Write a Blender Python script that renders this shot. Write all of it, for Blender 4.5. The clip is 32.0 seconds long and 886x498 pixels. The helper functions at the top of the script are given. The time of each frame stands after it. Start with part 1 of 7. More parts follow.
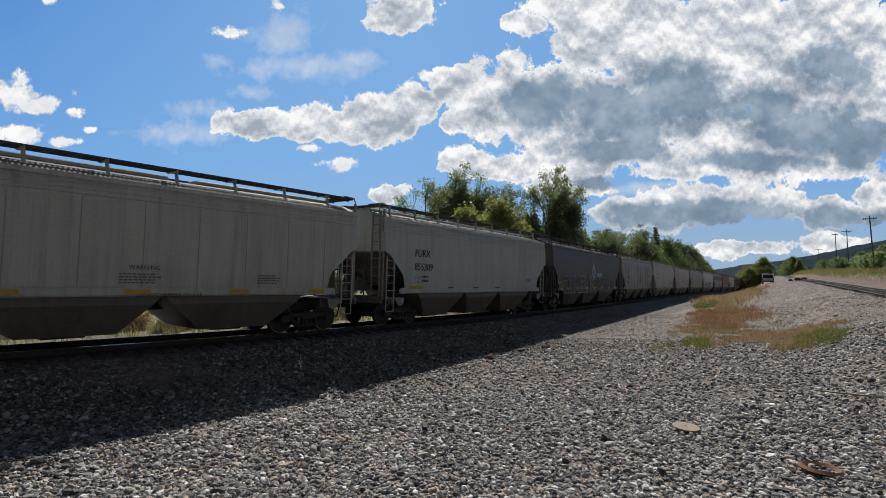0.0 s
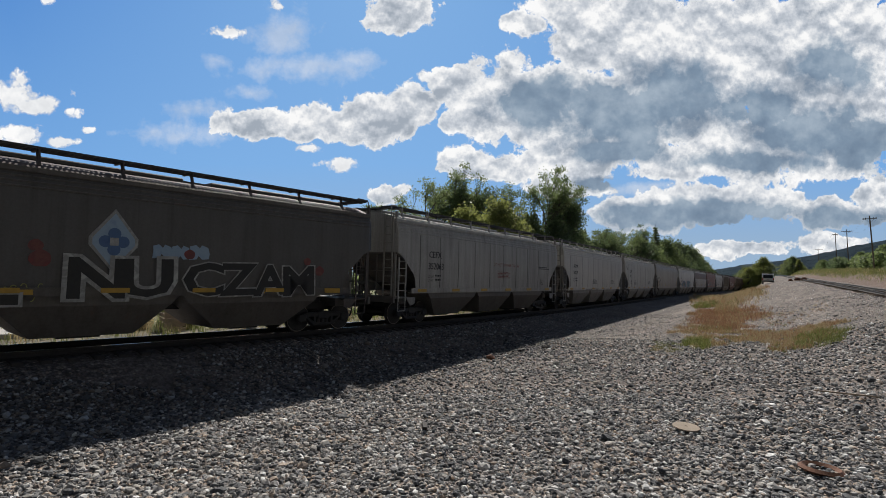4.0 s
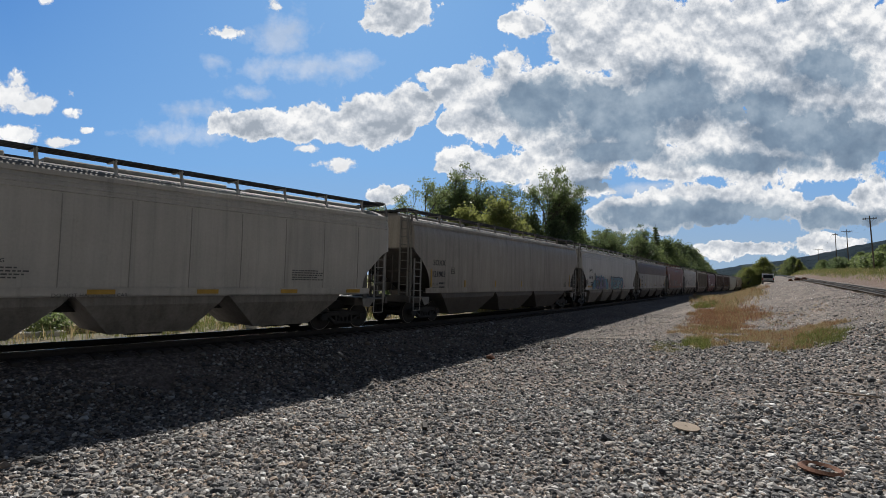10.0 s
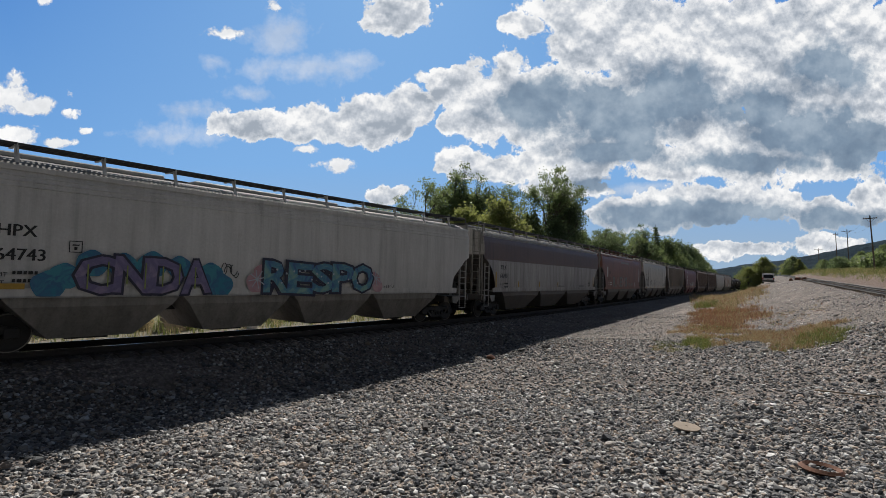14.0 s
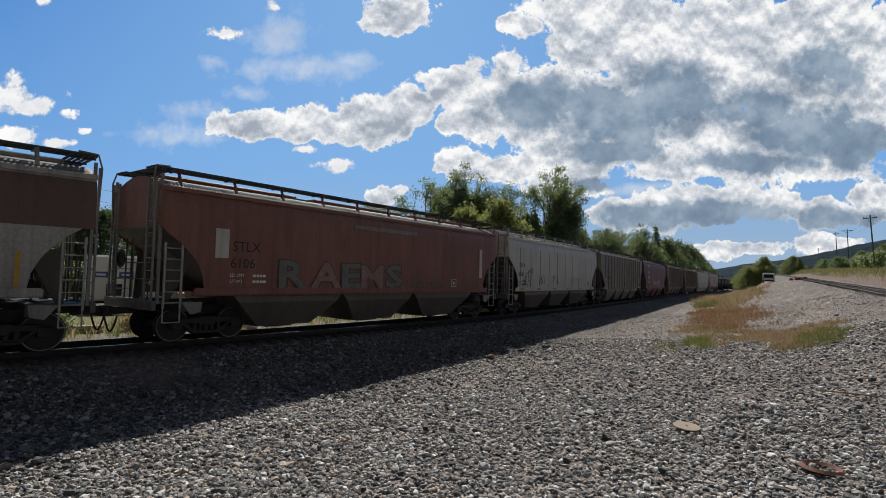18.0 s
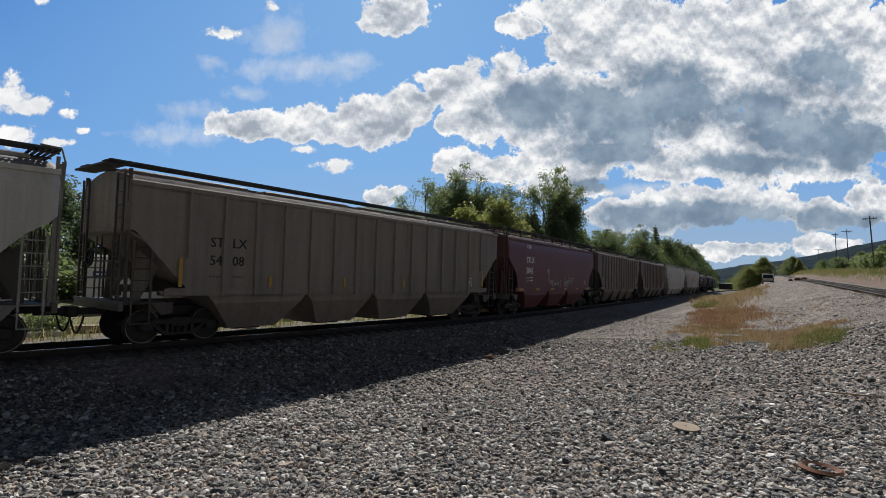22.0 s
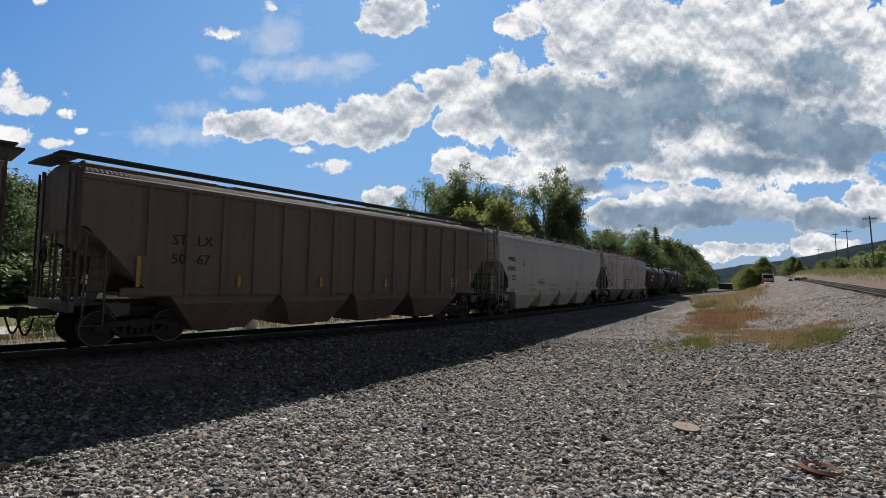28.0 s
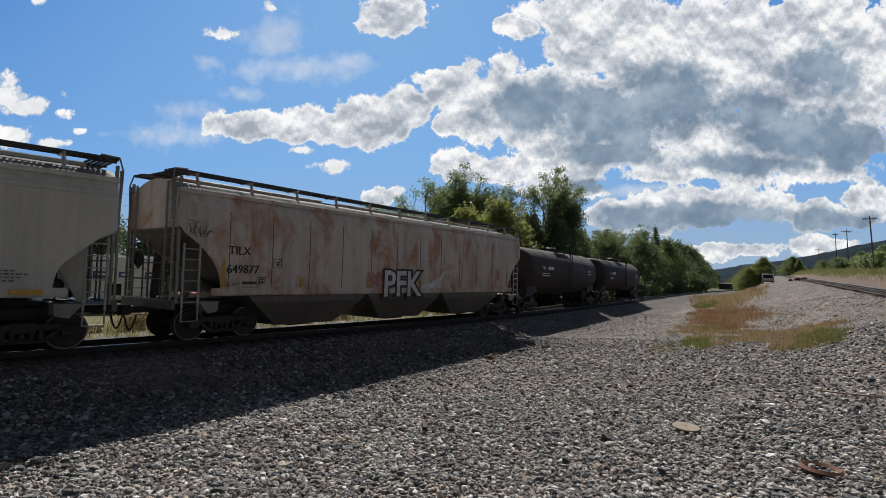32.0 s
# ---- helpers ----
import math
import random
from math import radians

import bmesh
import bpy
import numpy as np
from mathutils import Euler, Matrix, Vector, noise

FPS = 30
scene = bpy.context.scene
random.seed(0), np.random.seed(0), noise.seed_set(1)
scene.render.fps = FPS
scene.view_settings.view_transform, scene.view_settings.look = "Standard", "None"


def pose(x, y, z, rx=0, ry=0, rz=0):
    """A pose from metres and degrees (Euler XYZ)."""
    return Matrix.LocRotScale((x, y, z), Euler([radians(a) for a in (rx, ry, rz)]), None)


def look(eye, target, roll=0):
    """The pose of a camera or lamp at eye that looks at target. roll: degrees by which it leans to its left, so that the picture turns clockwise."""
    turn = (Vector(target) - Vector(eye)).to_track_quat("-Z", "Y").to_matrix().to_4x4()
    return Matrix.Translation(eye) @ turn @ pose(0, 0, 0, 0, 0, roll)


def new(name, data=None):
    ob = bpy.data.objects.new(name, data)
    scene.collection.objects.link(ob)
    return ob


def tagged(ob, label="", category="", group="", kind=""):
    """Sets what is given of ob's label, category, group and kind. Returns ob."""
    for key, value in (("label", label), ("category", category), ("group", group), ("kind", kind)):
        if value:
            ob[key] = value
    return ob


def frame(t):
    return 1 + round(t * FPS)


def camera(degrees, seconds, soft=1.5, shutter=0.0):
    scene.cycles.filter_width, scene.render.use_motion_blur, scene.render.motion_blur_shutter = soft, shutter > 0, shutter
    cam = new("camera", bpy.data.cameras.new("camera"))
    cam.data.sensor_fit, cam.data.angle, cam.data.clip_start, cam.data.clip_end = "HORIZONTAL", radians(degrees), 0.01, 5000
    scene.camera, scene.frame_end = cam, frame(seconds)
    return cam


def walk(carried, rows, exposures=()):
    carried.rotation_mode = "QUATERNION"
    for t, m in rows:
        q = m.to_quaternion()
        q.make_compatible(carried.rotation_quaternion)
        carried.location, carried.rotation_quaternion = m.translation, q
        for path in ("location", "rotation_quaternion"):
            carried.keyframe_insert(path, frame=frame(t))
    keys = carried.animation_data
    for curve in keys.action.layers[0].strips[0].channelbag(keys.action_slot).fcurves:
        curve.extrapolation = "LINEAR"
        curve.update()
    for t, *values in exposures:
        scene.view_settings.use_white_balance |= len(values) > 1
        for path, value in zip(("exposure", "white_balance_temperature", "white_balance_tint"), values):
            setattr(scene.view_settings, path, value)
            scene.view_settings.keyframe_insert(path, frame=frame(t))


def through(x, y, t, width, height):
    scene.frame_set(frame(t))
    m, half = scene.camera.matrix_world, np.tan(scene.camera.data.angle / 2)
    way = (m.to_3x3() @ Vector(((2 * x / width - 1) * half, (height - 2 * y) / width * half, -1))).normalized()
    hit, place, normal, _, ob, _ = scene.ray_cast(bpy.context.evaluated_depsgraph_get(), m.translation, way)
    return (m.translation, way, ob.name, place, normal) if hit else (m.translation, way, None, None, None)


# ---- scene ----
# z = 0 is the top of the rails; the line runs along +x and bends gently away beyond x = 5
EYE = (0.0, 0.0, 2.024)
CLIP = 32.0
YAW, PITCH, ROLL = 39.89, 2.975, 1.542


def aim(yaw, pitch, roll):
    """The camera's pose at its fixed place."""
    y, p = radians(yaw), radians(pitch)
    way = Vector((math.cos(p) * math.cos(y), math.cos(p) * math.sin(y), math.sin(p)))
    return look(EYE, Vector(EYE) + way, roll)


cam = camera(79.557, CLIP, 0.5)
BASE = aim(YAW, PITCH, ROLL)
KNOCK = aim(YAW + 0.17, PITCH - 0.05, ROLL - 0.35)   # the tripod is nudged and settles again
HALF = aim(YAW + 0.1, PITCH - 0.03, ROLL - 0.2)
walk(cam, [(0.0, BASE), (13.2, BASE), (14.5, aim(YAW + 0.06, PITCH - 0.0, ROLL - 0.12)), (16.0, KNOCK), (16.6, KNOCK),
           (17.5, HALF), (18.6, BASE), (20.0, BASE), (CLIP, BASE)],
     exposures=[(0.0, 0.0), (CLIP, 0.0)])

# ---- sun and sky: the sun stands high beyond the train, the shade falls towards the camera ----
SUN_AZ, SUN_EL = 41.0, 44.0
sun = new("sun", bpy.data.lights.new("sun", "SUN"))
sun.data.energy, sun.data.angle, sun.data.color = 4.95, radians(0.55), (1.0, 0.95, 0.87)
ray = Vector((math.cos(radians(SUN_EL)) * math.cos(radians(SUN_AZ)), math.cos(radians(SUN_EL)) * math.sin(radians(SUN_AZ)), math.sin(radians(SUN_EL))))
sun.matrix_world = look((0, 0, 60), Vector((0, 0, 60)) - ray)

world = bpy.data.worlds.new("sky")
scene.world = world
world.use_nodes = True
wn, wl = world.node_tree.nodes, world.node_tree.links
sky = wn.new("ShaderNodeTexSky")
sky.sky_type, sky.sun_disc = "NISHITA", False
sky.sun_elevation, sky.sun_rotation = radians(SUN_EL), radians(90 - SUN_AZ)
sky.air_density, sky.dust_density, sky.ozone_density = 1.0, 0.1, 2.5
broken = wn.new("ShaderNodeHueSaturation")      # white cumulus all round the sky greys its blue
broken.inputs["Saturation"].default_value = 0.42
wl.new(sky.outputs[0], broken.inputs["Color"])
wl.new(broken.outputs[0], wn["Background"].inputs[0])
wn["Background"].inputs[1].default_value = 0.035
# ---- the line ----
LINE_Y = 16.514         # centre of the track at x = 0
BEND_X = (-30, 0, 10, 20, 30, 40, 55, 75, 100, 140, 300)
BEND = (-0.197, -0.036, 0.017, 0.085, 0.133, 0.155, 0.161, 0.156, 0.144, 0.126, 0.07)    # how far the line swings away, metre for metre


def slope_at(x):
    return np.interp(x, BEND_X, BEND)


STEP = 0.25
_slope = [float(slope_at(-400 + i * STEP)) for i in range(4600)]
_way, _off = [0.0], [0.0]
for _s in _slope[1:]:
    _way.append(_way[-1] + STEP * math.sqrt(1 + _s * _s))
    _off.append(_off[-1] + STEP * _s)
_zero = int(400 / STEP)
LINE_X = np.array([-400 + i * STEP for i in range(4600)])
LINE_S = np.array(_way) - _way[_zero]
LINE_O = np.array(_off) - _off[_zero]


def line_at(s):
    """The place of the track's centre s metres along it, and its heading in radians."""
    x = float(np.interp(s, LINE_S, LINE_X))
    return x, LINE_Y + float(np.interp(x, LINE_X, LINE_O)), math.atan(float(slope_at(x)))


def line_y(x):
    return LINE_Y + np.interp(x, LINE_X, LINE_O)


def sstep(a, b, x):
    u = np.clip((x - a) / (b - a), 0, 1)
    return u * u * (3 - 2 * u)


# ---- mesh helpers ----
def part(name, bm, material, parent=None, label="", smooth=False):
    """Links a bmesh as one mesh object, under a thing or a part."""
    me = bpy.data.meshes.new(name)
    bm.normal_update()
    bm.to_mesh(me)
    bm.free()
    if smooth:
        me.shade_smooth()
    return shared(name, me, material, parent, label)


def shared(name, me, material, parent=None, label=""):
    """One more object on a mesh."""
    if material is not None and not me.materials:
        for m in (material if isinstance(material, (list, tuple)) else [material]):
            me.materials.append(m)
    ob = new(name, me)
    if parent is not None:
        ob.parent = parent
    if label:
        ob["label"] = label
    return ob


def thing(name, label, category, group="", at=None, kind=""):
    ob = new(name)
    ob.empty_display_size = 0.3
    if at is not None:
        ob.matrix_basis = at
    return tagged(ob, label, category, group, kind)


def box(bm, c, s, m=None):
    """A box with centre c and size s."""
    vs = []
    for k in range(8):
        v = Vector((c[0] + (0.5 if k & 1 else -0.5) * s[0], c[1] + (0.5 if k & 2 else -0.5) * s[1], c[2] + (0.5 if k & 4 else -0.5) * s[2]))
        vs.append(bm.verts.new(m @ v if m is not None else v))
    for q in ((0, 2, 3, 1), (4, 5, 7, 6), (0, 1, 5, 4), (1, 3, 7, 5), (3, 2, 6, 7), (2, 0, 4, 6)):
        bm.faces.new([vs[i] for i in q])
    return bm


def rod(bm, a, b, r, n=6, r2=None):
    """A round bar from a to b."""
    a, b = Vector(a), Vector(b)
    q = (b - a).to_track_quat("Z", "Y")
    r2 = r if r2 is None else r2
    lo, hi = [], []
    for i in range(n):
        w = 2 * math.pi * i / n
        d = Vector((math.cos(w), math.sin(w), 0))
        lo.append(bm.verts.new(a + q @ (d * r)))
        hi.append(bm.verts.new(b + q @ (d * r2)))
    for i in range(n):
        bm.faces.new((lo[i], lo[(i + 1) % n], hi[(i + 1) % n], hi[i]))
    bm.faces.new(lo[::-1])
    bm.faces.new(hi)
    return bm


def bar(bm, a, b, w, h):
    """A square bar from a to b, w wide and h high."""
    a, b = Vector(a), Vector(b)
    d = b - a
    m = Matrix.Translation((a + b) / 2) @ d.to_track_quat("X", "Z").to_matrix().to_4x4()
    return box(bm, (0, 0, 0), (d.length, w, h), m)


def slab(bm, outline, axis, lo, hi):
    """A flat outline, given in the two other axes, drawn out along axis from lo to hi."""
    def put(p, q):
        v = list(p)
        v.insert(axis, q)
        return bm.verts.new(v)
    a = [put(p, lo) for p in outline]
    b = [put(p, hi) for p in outline]
    n = len(a)
    bm.faces.new(a)
    bm.faces.new(b[::-1])
    for i in range(n):
        bm.faces.new((a[i], b[i], b[(i + 1) % n], a[(i + 1) % n]))
    bmesh.ops.recalc_face_normals(bm, faces=bm.faces[:])
    return bm


def turned(bm, profile, a, axis_to, n=20):
    """A lathe: profile rows (along, radius) from a along the direction axis_to."""
    a, d = Vector(a), Vector(axis_to).normalized()
    q = d.to_track_quat("Z", "Y")
    rings = []
    for u, r in profile:
        rings.append([bm.verts.new(a + q @ Vector((r * math.cos(2 * math.pi * i / n), r * math.sin(2 * math.pi * i / n), u))) for i in range(n)])
    for p, r in zip(rings, rings[1:]):
        for i in range(n):
            bm.faces.new((p[i], p[(i + 1) % n], r[(i + 1) % n], r[i]))
    bm.faces.new(rings[0][::-1])
    bm.faces.new(rings[-1])
    return bm


def bevelled(bm, width=0.01):
    bmesh.ops.bevel(bm, geom=bm.edges[:], offset=width, segments=1, affect="EDGES", clamp_overlap=True)
    return bm


def words(body, size, bold=0.0):
    """The mesh of a line of writing, centred, in the xy plane."""
    cu = bpy.data.curves.new("writing", "FONT")
    cu.body, cu.size, cu.align_x, cu.align_y, cu.offset, cu.resolution_u = body, size, "CENTER", "CENTER", bold, 2
    ob = new("writing", cu)
    bpy.context.view_layer.update()
    me = bpy.data.meshes.new_from_object(ob.evaluated_get(bpy.context.evaluated_depsgraph_get()))
    bpy.data.objects.remove(ob)
    return me


# ---- materials ----
def shader(name, rough=0.6, metal=0.0):
    m = bpy.data.materials.new(name)
    m.use_nodes = True
    b = m.node_tree.nodes["Principled BSDF"]
    b.inputs["Roughness"].default_value, b.inputs["Metallic"].default_value = rough, metal
    return m, m.node_tree.nodes, m.node_tree.links, b


def noise_node(n, l, coord, scale, detail=4, rough=0.55, stretch=(1, 1, 1), distort=0.0):
    mp = n.new("ShaderNodeMapping")
    mp.inputs["Scale"].default_value = stretch
    l.new(coord, mp.inputs[0])
    t = n.new("ShaderNodeTexNoise")
    t.inputs["Scale"].default_value, t.inputs["Detail"].default_value, t.inputs["Roughness"].default_value = scale, detail, rough
    t.inputs["Distortion"].default_value = distort
    l.new(mp.outputs[0], t.inputs["Vector"])
    return t.outputs["Fac"]


def curve_node(n, l, value, stops):
    r = n.new("ShaderNodeValToRGB")
    e = r.color_ramp.elements
    while len(e) < len(stops):
        e.new(0.5)
    for el, (p, c) in zip(e, stops):
        el.position = p
        el.color = (*c, 1) if isinstance(c, tuple) else (c, c, c, 1)
    l.new(value, r.inputs[0])
    return r.outputs[0]


def mix_node(n, l, fac, a, b, blend="MIX"):
    x = n.new("ShaderNodeMix")
    x.data_type, x.blend_type = "RGBA", blend
    for sock, v in ((x.inputs[0], fac), (x.inputs[6], a), (x.inputs[7], b)):
        if hasattr(v, "links"):
            l.new(v, sock)
        elif isinstance(v, tuple):
            sock.default_value = (*v, 1)
        else:
            sock.default_value = v
    return x.outputs[2]


def math_node(n, l, op, a, b=0.0, c=0.0):
    x = n.new("ShaderNodeMath")
    x.operation = op
    for sock, v in zip(x.inputs, (a, b, c)):
        if hasattr(v, "links"):
            l.new(v, sock)
        else:
            sock.default_value = v
    return x.outputs[0]


def bump_node(n, l, b, height, strength=0.3, distance=0.02):
    u = n.new("ShaderNodeBump")
    u.inputs["Strength"].default_value, u.inputs["Distance"].default_value = strength, distance
    l.new(height, u.inputs["Height"])
    l.new(u.outputs[0], b.inputs["Normal"])


def plain(name, colour, rough=0.6, metal=0.0, vary=0.25, scale=6.0, bump=0.15):
    """A surface of one colour with grain and blotches at two scales."""
    m, n, l, b = shader(name, rough, metal)
    co = n.new("ShaderNodeTexCoord").outputs["Object"]
    big, fine = noise_node(n, l, co, scale * 0.3, 3), noise_node(n, l, co, scale * 6, 5)
    k = math_node(n, l, "ADD", math_node(n, l, "MULTIPLY", big, 0.6), math_node(n, l, "MULTIPLY", fine, 0.4))
    dark = tuple(c * (1 - vary) for c in colour)
    light = tuple(min(1, c * (1 + vary * 0.6)) for c in colour)
    l.new(curve_node(n, l, k, [(0.3, dark), (0.7, light)]), b.inputs["Base Color"])
    if bump:
        bump_node(n, l, b, fine, bump, 0.01)
    return m


def paint(name, colour, grime=0.35, rust=0.1, rough=0.5, grime_colour=(0.045, 0.038, 0.032), rust_colour=(0.16, 0.06, 0.025), fade=0.15):
    """Weathered car paint: dirt that runs down in streaks, rust in blotches, sun-faded panels."""
    m, n, l, b = shader(name, rough)
    co = n.new("ShaderNodeTexCoord").outputs["Object"]
    streak = noise_node(n, l, co, 1.0, 6, 0.65, (2.6, 2.6, 0.22))
    cloud = noise_node(n, l, co, 0.55, 4, 0.6, (1, 1, 1.4))
    fine = noise_node(n, l, co, 14, 6, 0.7)
    pale = tuple(min(1, c * (1 + fade) + 0.02) for c in colour)
    base = mix_node(n, l, cloud, tuple(c * (1 - fade) for c in colour), pale)
    k = math_node(n, l, "ADD", math_node(n, l, "MULTIPLY", streak, 0.62), math_node(n, l, "MULTIPLY", fine, 0.38))
    dirt = curve_node(n, l, k, [(0.36, 0.0), (0.74, 1.0)])
    col = mix_node(n, l, math_node(n, l, "MULTIPLY", dirt, grime), base, grime_colour)
    if rust > 0:
        spot = curve_node(n, l, noise_node(n, l, co, 0.8, 7, 0.7, (1.2, 1.2, 0.7), 0.6), [(0.66 - 0.24 * rust, 0.0), (0.78 - 0.2 * rust, 1.0)])
        col = mix_node(n, l, math_node(n, l, "MULTIPLY", spot, min(1, 0.35 + rust)), col, rust_colour)
    runs = curve_node(n, l, noise_node(n, l, co, 1.0, 5, 0.6, (5.5, 5.5, 0.13)), [(0.53, 0.0), (0.70, 1.0)])      # narrow dirty runs from the eaves
    col = mix_node(n, l, math_node(n, l, "MULTIPLY", runs, 0.1 + 0.4 * grime), col, tuple(0.5 * g + 0.16 * c for g, c in zip(grime_colour, colour)))
    blot = curve_node(n, l, noise_node(n, l, co, 0.42, 5, 0.62, (1, 1, 0.8), 0.4), [(0.50, 0.0), (0.68, 1.0)])     # broad sooty smudges
    col = mix_node(n, l, math_node(n, l, "MULTIPLY", blot, 0.42 * grime), col, tuple(0.6 * g + 0.22 * c for g, c in zip(grime_colour, colour)))
    l.new(col, b.inputs["Base Color"])
    l.new(curve_node(n, l, fine, [(0.3, rough - 0.08), (0.7, min(1, rough + 0.2))]), b.inputs["Roughness"])
    bump_node(n, l, b, math_node(n, l, "ADD", fine, math_node(n, l, "MULTIPLY", cloud, 3.0)), 0.1, 0.01)
    return m
# ---- materials of the ground ----
def stone_material(name, cast):
    """Loose stones: each its own grey, tan or rust tint."""
    m, n, l, b = shader(name, 0.85)
    geo = n.new("ShaderNodeNewGeometry")
    tint = curve_node(n, l, geo.outputs["Random Per Island"], [(0.0, (0.045, 0.047, 0.052)), (0.25, (0.115, 0.117, 0.12)), (0.5, (0.235, 0.228, 0.222)), (0.72, (0.36, 0.335, 0.305)), (0.82, (0.38, 0.29, 0.22)), (0.88, (0.45, 0.435, 0.415)), (1.0, (0.74, 0.73, 0.71))])
    fine = noise_node(n, l, geo.outputs["Position"], 60, 4)
    grain = mix_node(n, l, 0.5, tint, curve_node(n, l, fine, [(0.3, 0.35), (0.7, 0.75)]), "OVERLAY")
    l.new(mix_node(n, l, 1.0, grain, cast, "MULTIPLY"), b.inputs["Base Color"])
    bump_node(n, l, b, fine, 0.3, 0.005)
    return m


def foliage(name, dark, light, rough=0.55, through=0.35, glow=(0.25, 0.29, 0.06)):
    """Leaves: each leaf its own green, a little light through them."""
    m, n, l, b = shader(name, rough)
    geo = n.new("ShaderNodeNewGeometry")
    info = n.new("ShaderNodeObjectInfo")
    k = math_node(n, l, "ADD", math_node(n, l, "MULTIPLY", geo.outputs["Random Per Island"], 0.7), math_node(n, l, "MULTIPLY", info.outputs["Random"], 0.3))
    col = curve_node(n, l, k, [(0.05, dark), (0.75, light), (1.0, tuple(min(1, c * 1.5) for c in light))])
    l.new(col, b.inputs["Base Color"])
    t = n.new("ShaderNodeBsdfTranslucent")
    l.new(mix_node(n, l, 0.5, col, glow), t.inputs[0])
    s = n.new("ShaderNodeMixShader")
    s.inputs[0].default_value = through
    l.new(b.outputs[0], s.inputs[1])
    l.new(t.outputs[0], s.inputs[2])
    l.new(s.outputs[0], n["Material Output"].inputs[0])
    return m


# ballast: greyer stone, its colour also darkened for the train's shade
STONE, BALLAST = stone_material("crushed_stone", (1.0, 1.0, 1.0)), stone_material("shade_darkened_ballast", (0.48, 0.50, 0.53))
LEAF = foliage("leaves", (0.045, 0.07, 0.034), (0.165, 0.22, 0.10), 0.5, 0.5, (0.33, 0.40, 0.14))
# paler, yellower leaves: sunlight on the crown is put into the colour
LEAF_LIGHT = foliage("sunlight_tinted_leaves", (0.075, 0.095, 0.03), (0.23, 0.25, 0.085), 0.5, 0.55, (0.32, 0.35, 0.10))
LEAF_DARK = foliage("dark_leaves", (0.036, 0.058, 0.034), (0.115, 0.16, 0.082), 0.55, 0.45, (0.24, 0.31, 0.12))
GRASS_DRY = foliage("dry_grass", (0.19, 0.15, 0.08), (0.48, 0.39, 0.23), 0.7, 0.35, (0.5, 0.38, 0.2))
GRASS_RED = foliage("reddish_grass", (0.17, 0.09, 0.055), (0.38, 0.21, 0.13), 0.7, 0.3, (0.38, 0.2, 0.1))
GRASS_GREEN = foliage("green_grass", (0.07, 0.085, 0.025), (0.22, 0.24, 0.08), 0.65, 0.3)
BARK = plain("bark", (0.10, 0.085, 0.07), 0.9, 0, 0.4, 10, 0.5)
RAIL_SIDE = plain("rail_rust", (0.018, 0.014, 0.012), 0.75, 0.0, 0.4, 14)
RAIL_TOP = plain("rail_polished", (0.55, 0.55, 0.56), 0.22, 1.0, 0.12, 20, 0.05)
TIE = plain("creosoted_timber", (0.035, 0.030, 0.027), 0.85, 0, 0.45, 12, 0.5)
STEEL_DARK = plain("dark_grimy_steel", (0.022, 0.021, 0.021), 0.65, 0.2, 0.4, 9, 0.3)
STEEL_TREAD = plain("wheel_rim_worn", (0.20, 0.185, 0.17), 0.5, 0.6, 0.3, 20)
STEEL_GREY = plain("galvanised_grating", (0.24, 0.24, 0.235), 0.5, 0.6, 0.25, 15)
BOARD_DARK = plain("dark_grating", (0.06, 0.06, 0.062), 0.6, 0.4, 0.25, 15)
AMBER = plain("amber_reflector", (0.44, 0.26, 0.03), 0.45, 0, 0.25, 18, 0.0)
BLACK = plain("black_stencil", (0.012, 0.012, 0.013), 0.6, 0, 0.2, 30, 0.0)
WHITE = plain("white_stencil", (0.72, 0.72, 0.70), 0.6, 0, 0.15, 30, 0.0)
FAINT = plain("faded_stencil", (0.11, 0.11, 0.11), 0.6, 0, 0.3, 30, 0.0)
POLE_WOOD = plain("weathered_pole", (0.17, 0.13, 0.10), 0.9, 0, 0.35, 8, 0.4)
# ---- the ground ----
SIDING_A, SIDING_B = (20.0, -5.2), (130.0, 14.0)       # the second line, on the far edge of the lot


def siding_off(x, y):
    """How far a place lies beyond the second line (positive: on the bank's side)."""
    dx, dy = SIDING_B[0] - SIDING_A[0], SIDING_B[1] - SIDING_A[1]
    return ((x - SIDING_A[0]) * dy - (y - SIDING_A[1]) * dx) / math.hypot(dx, dy)


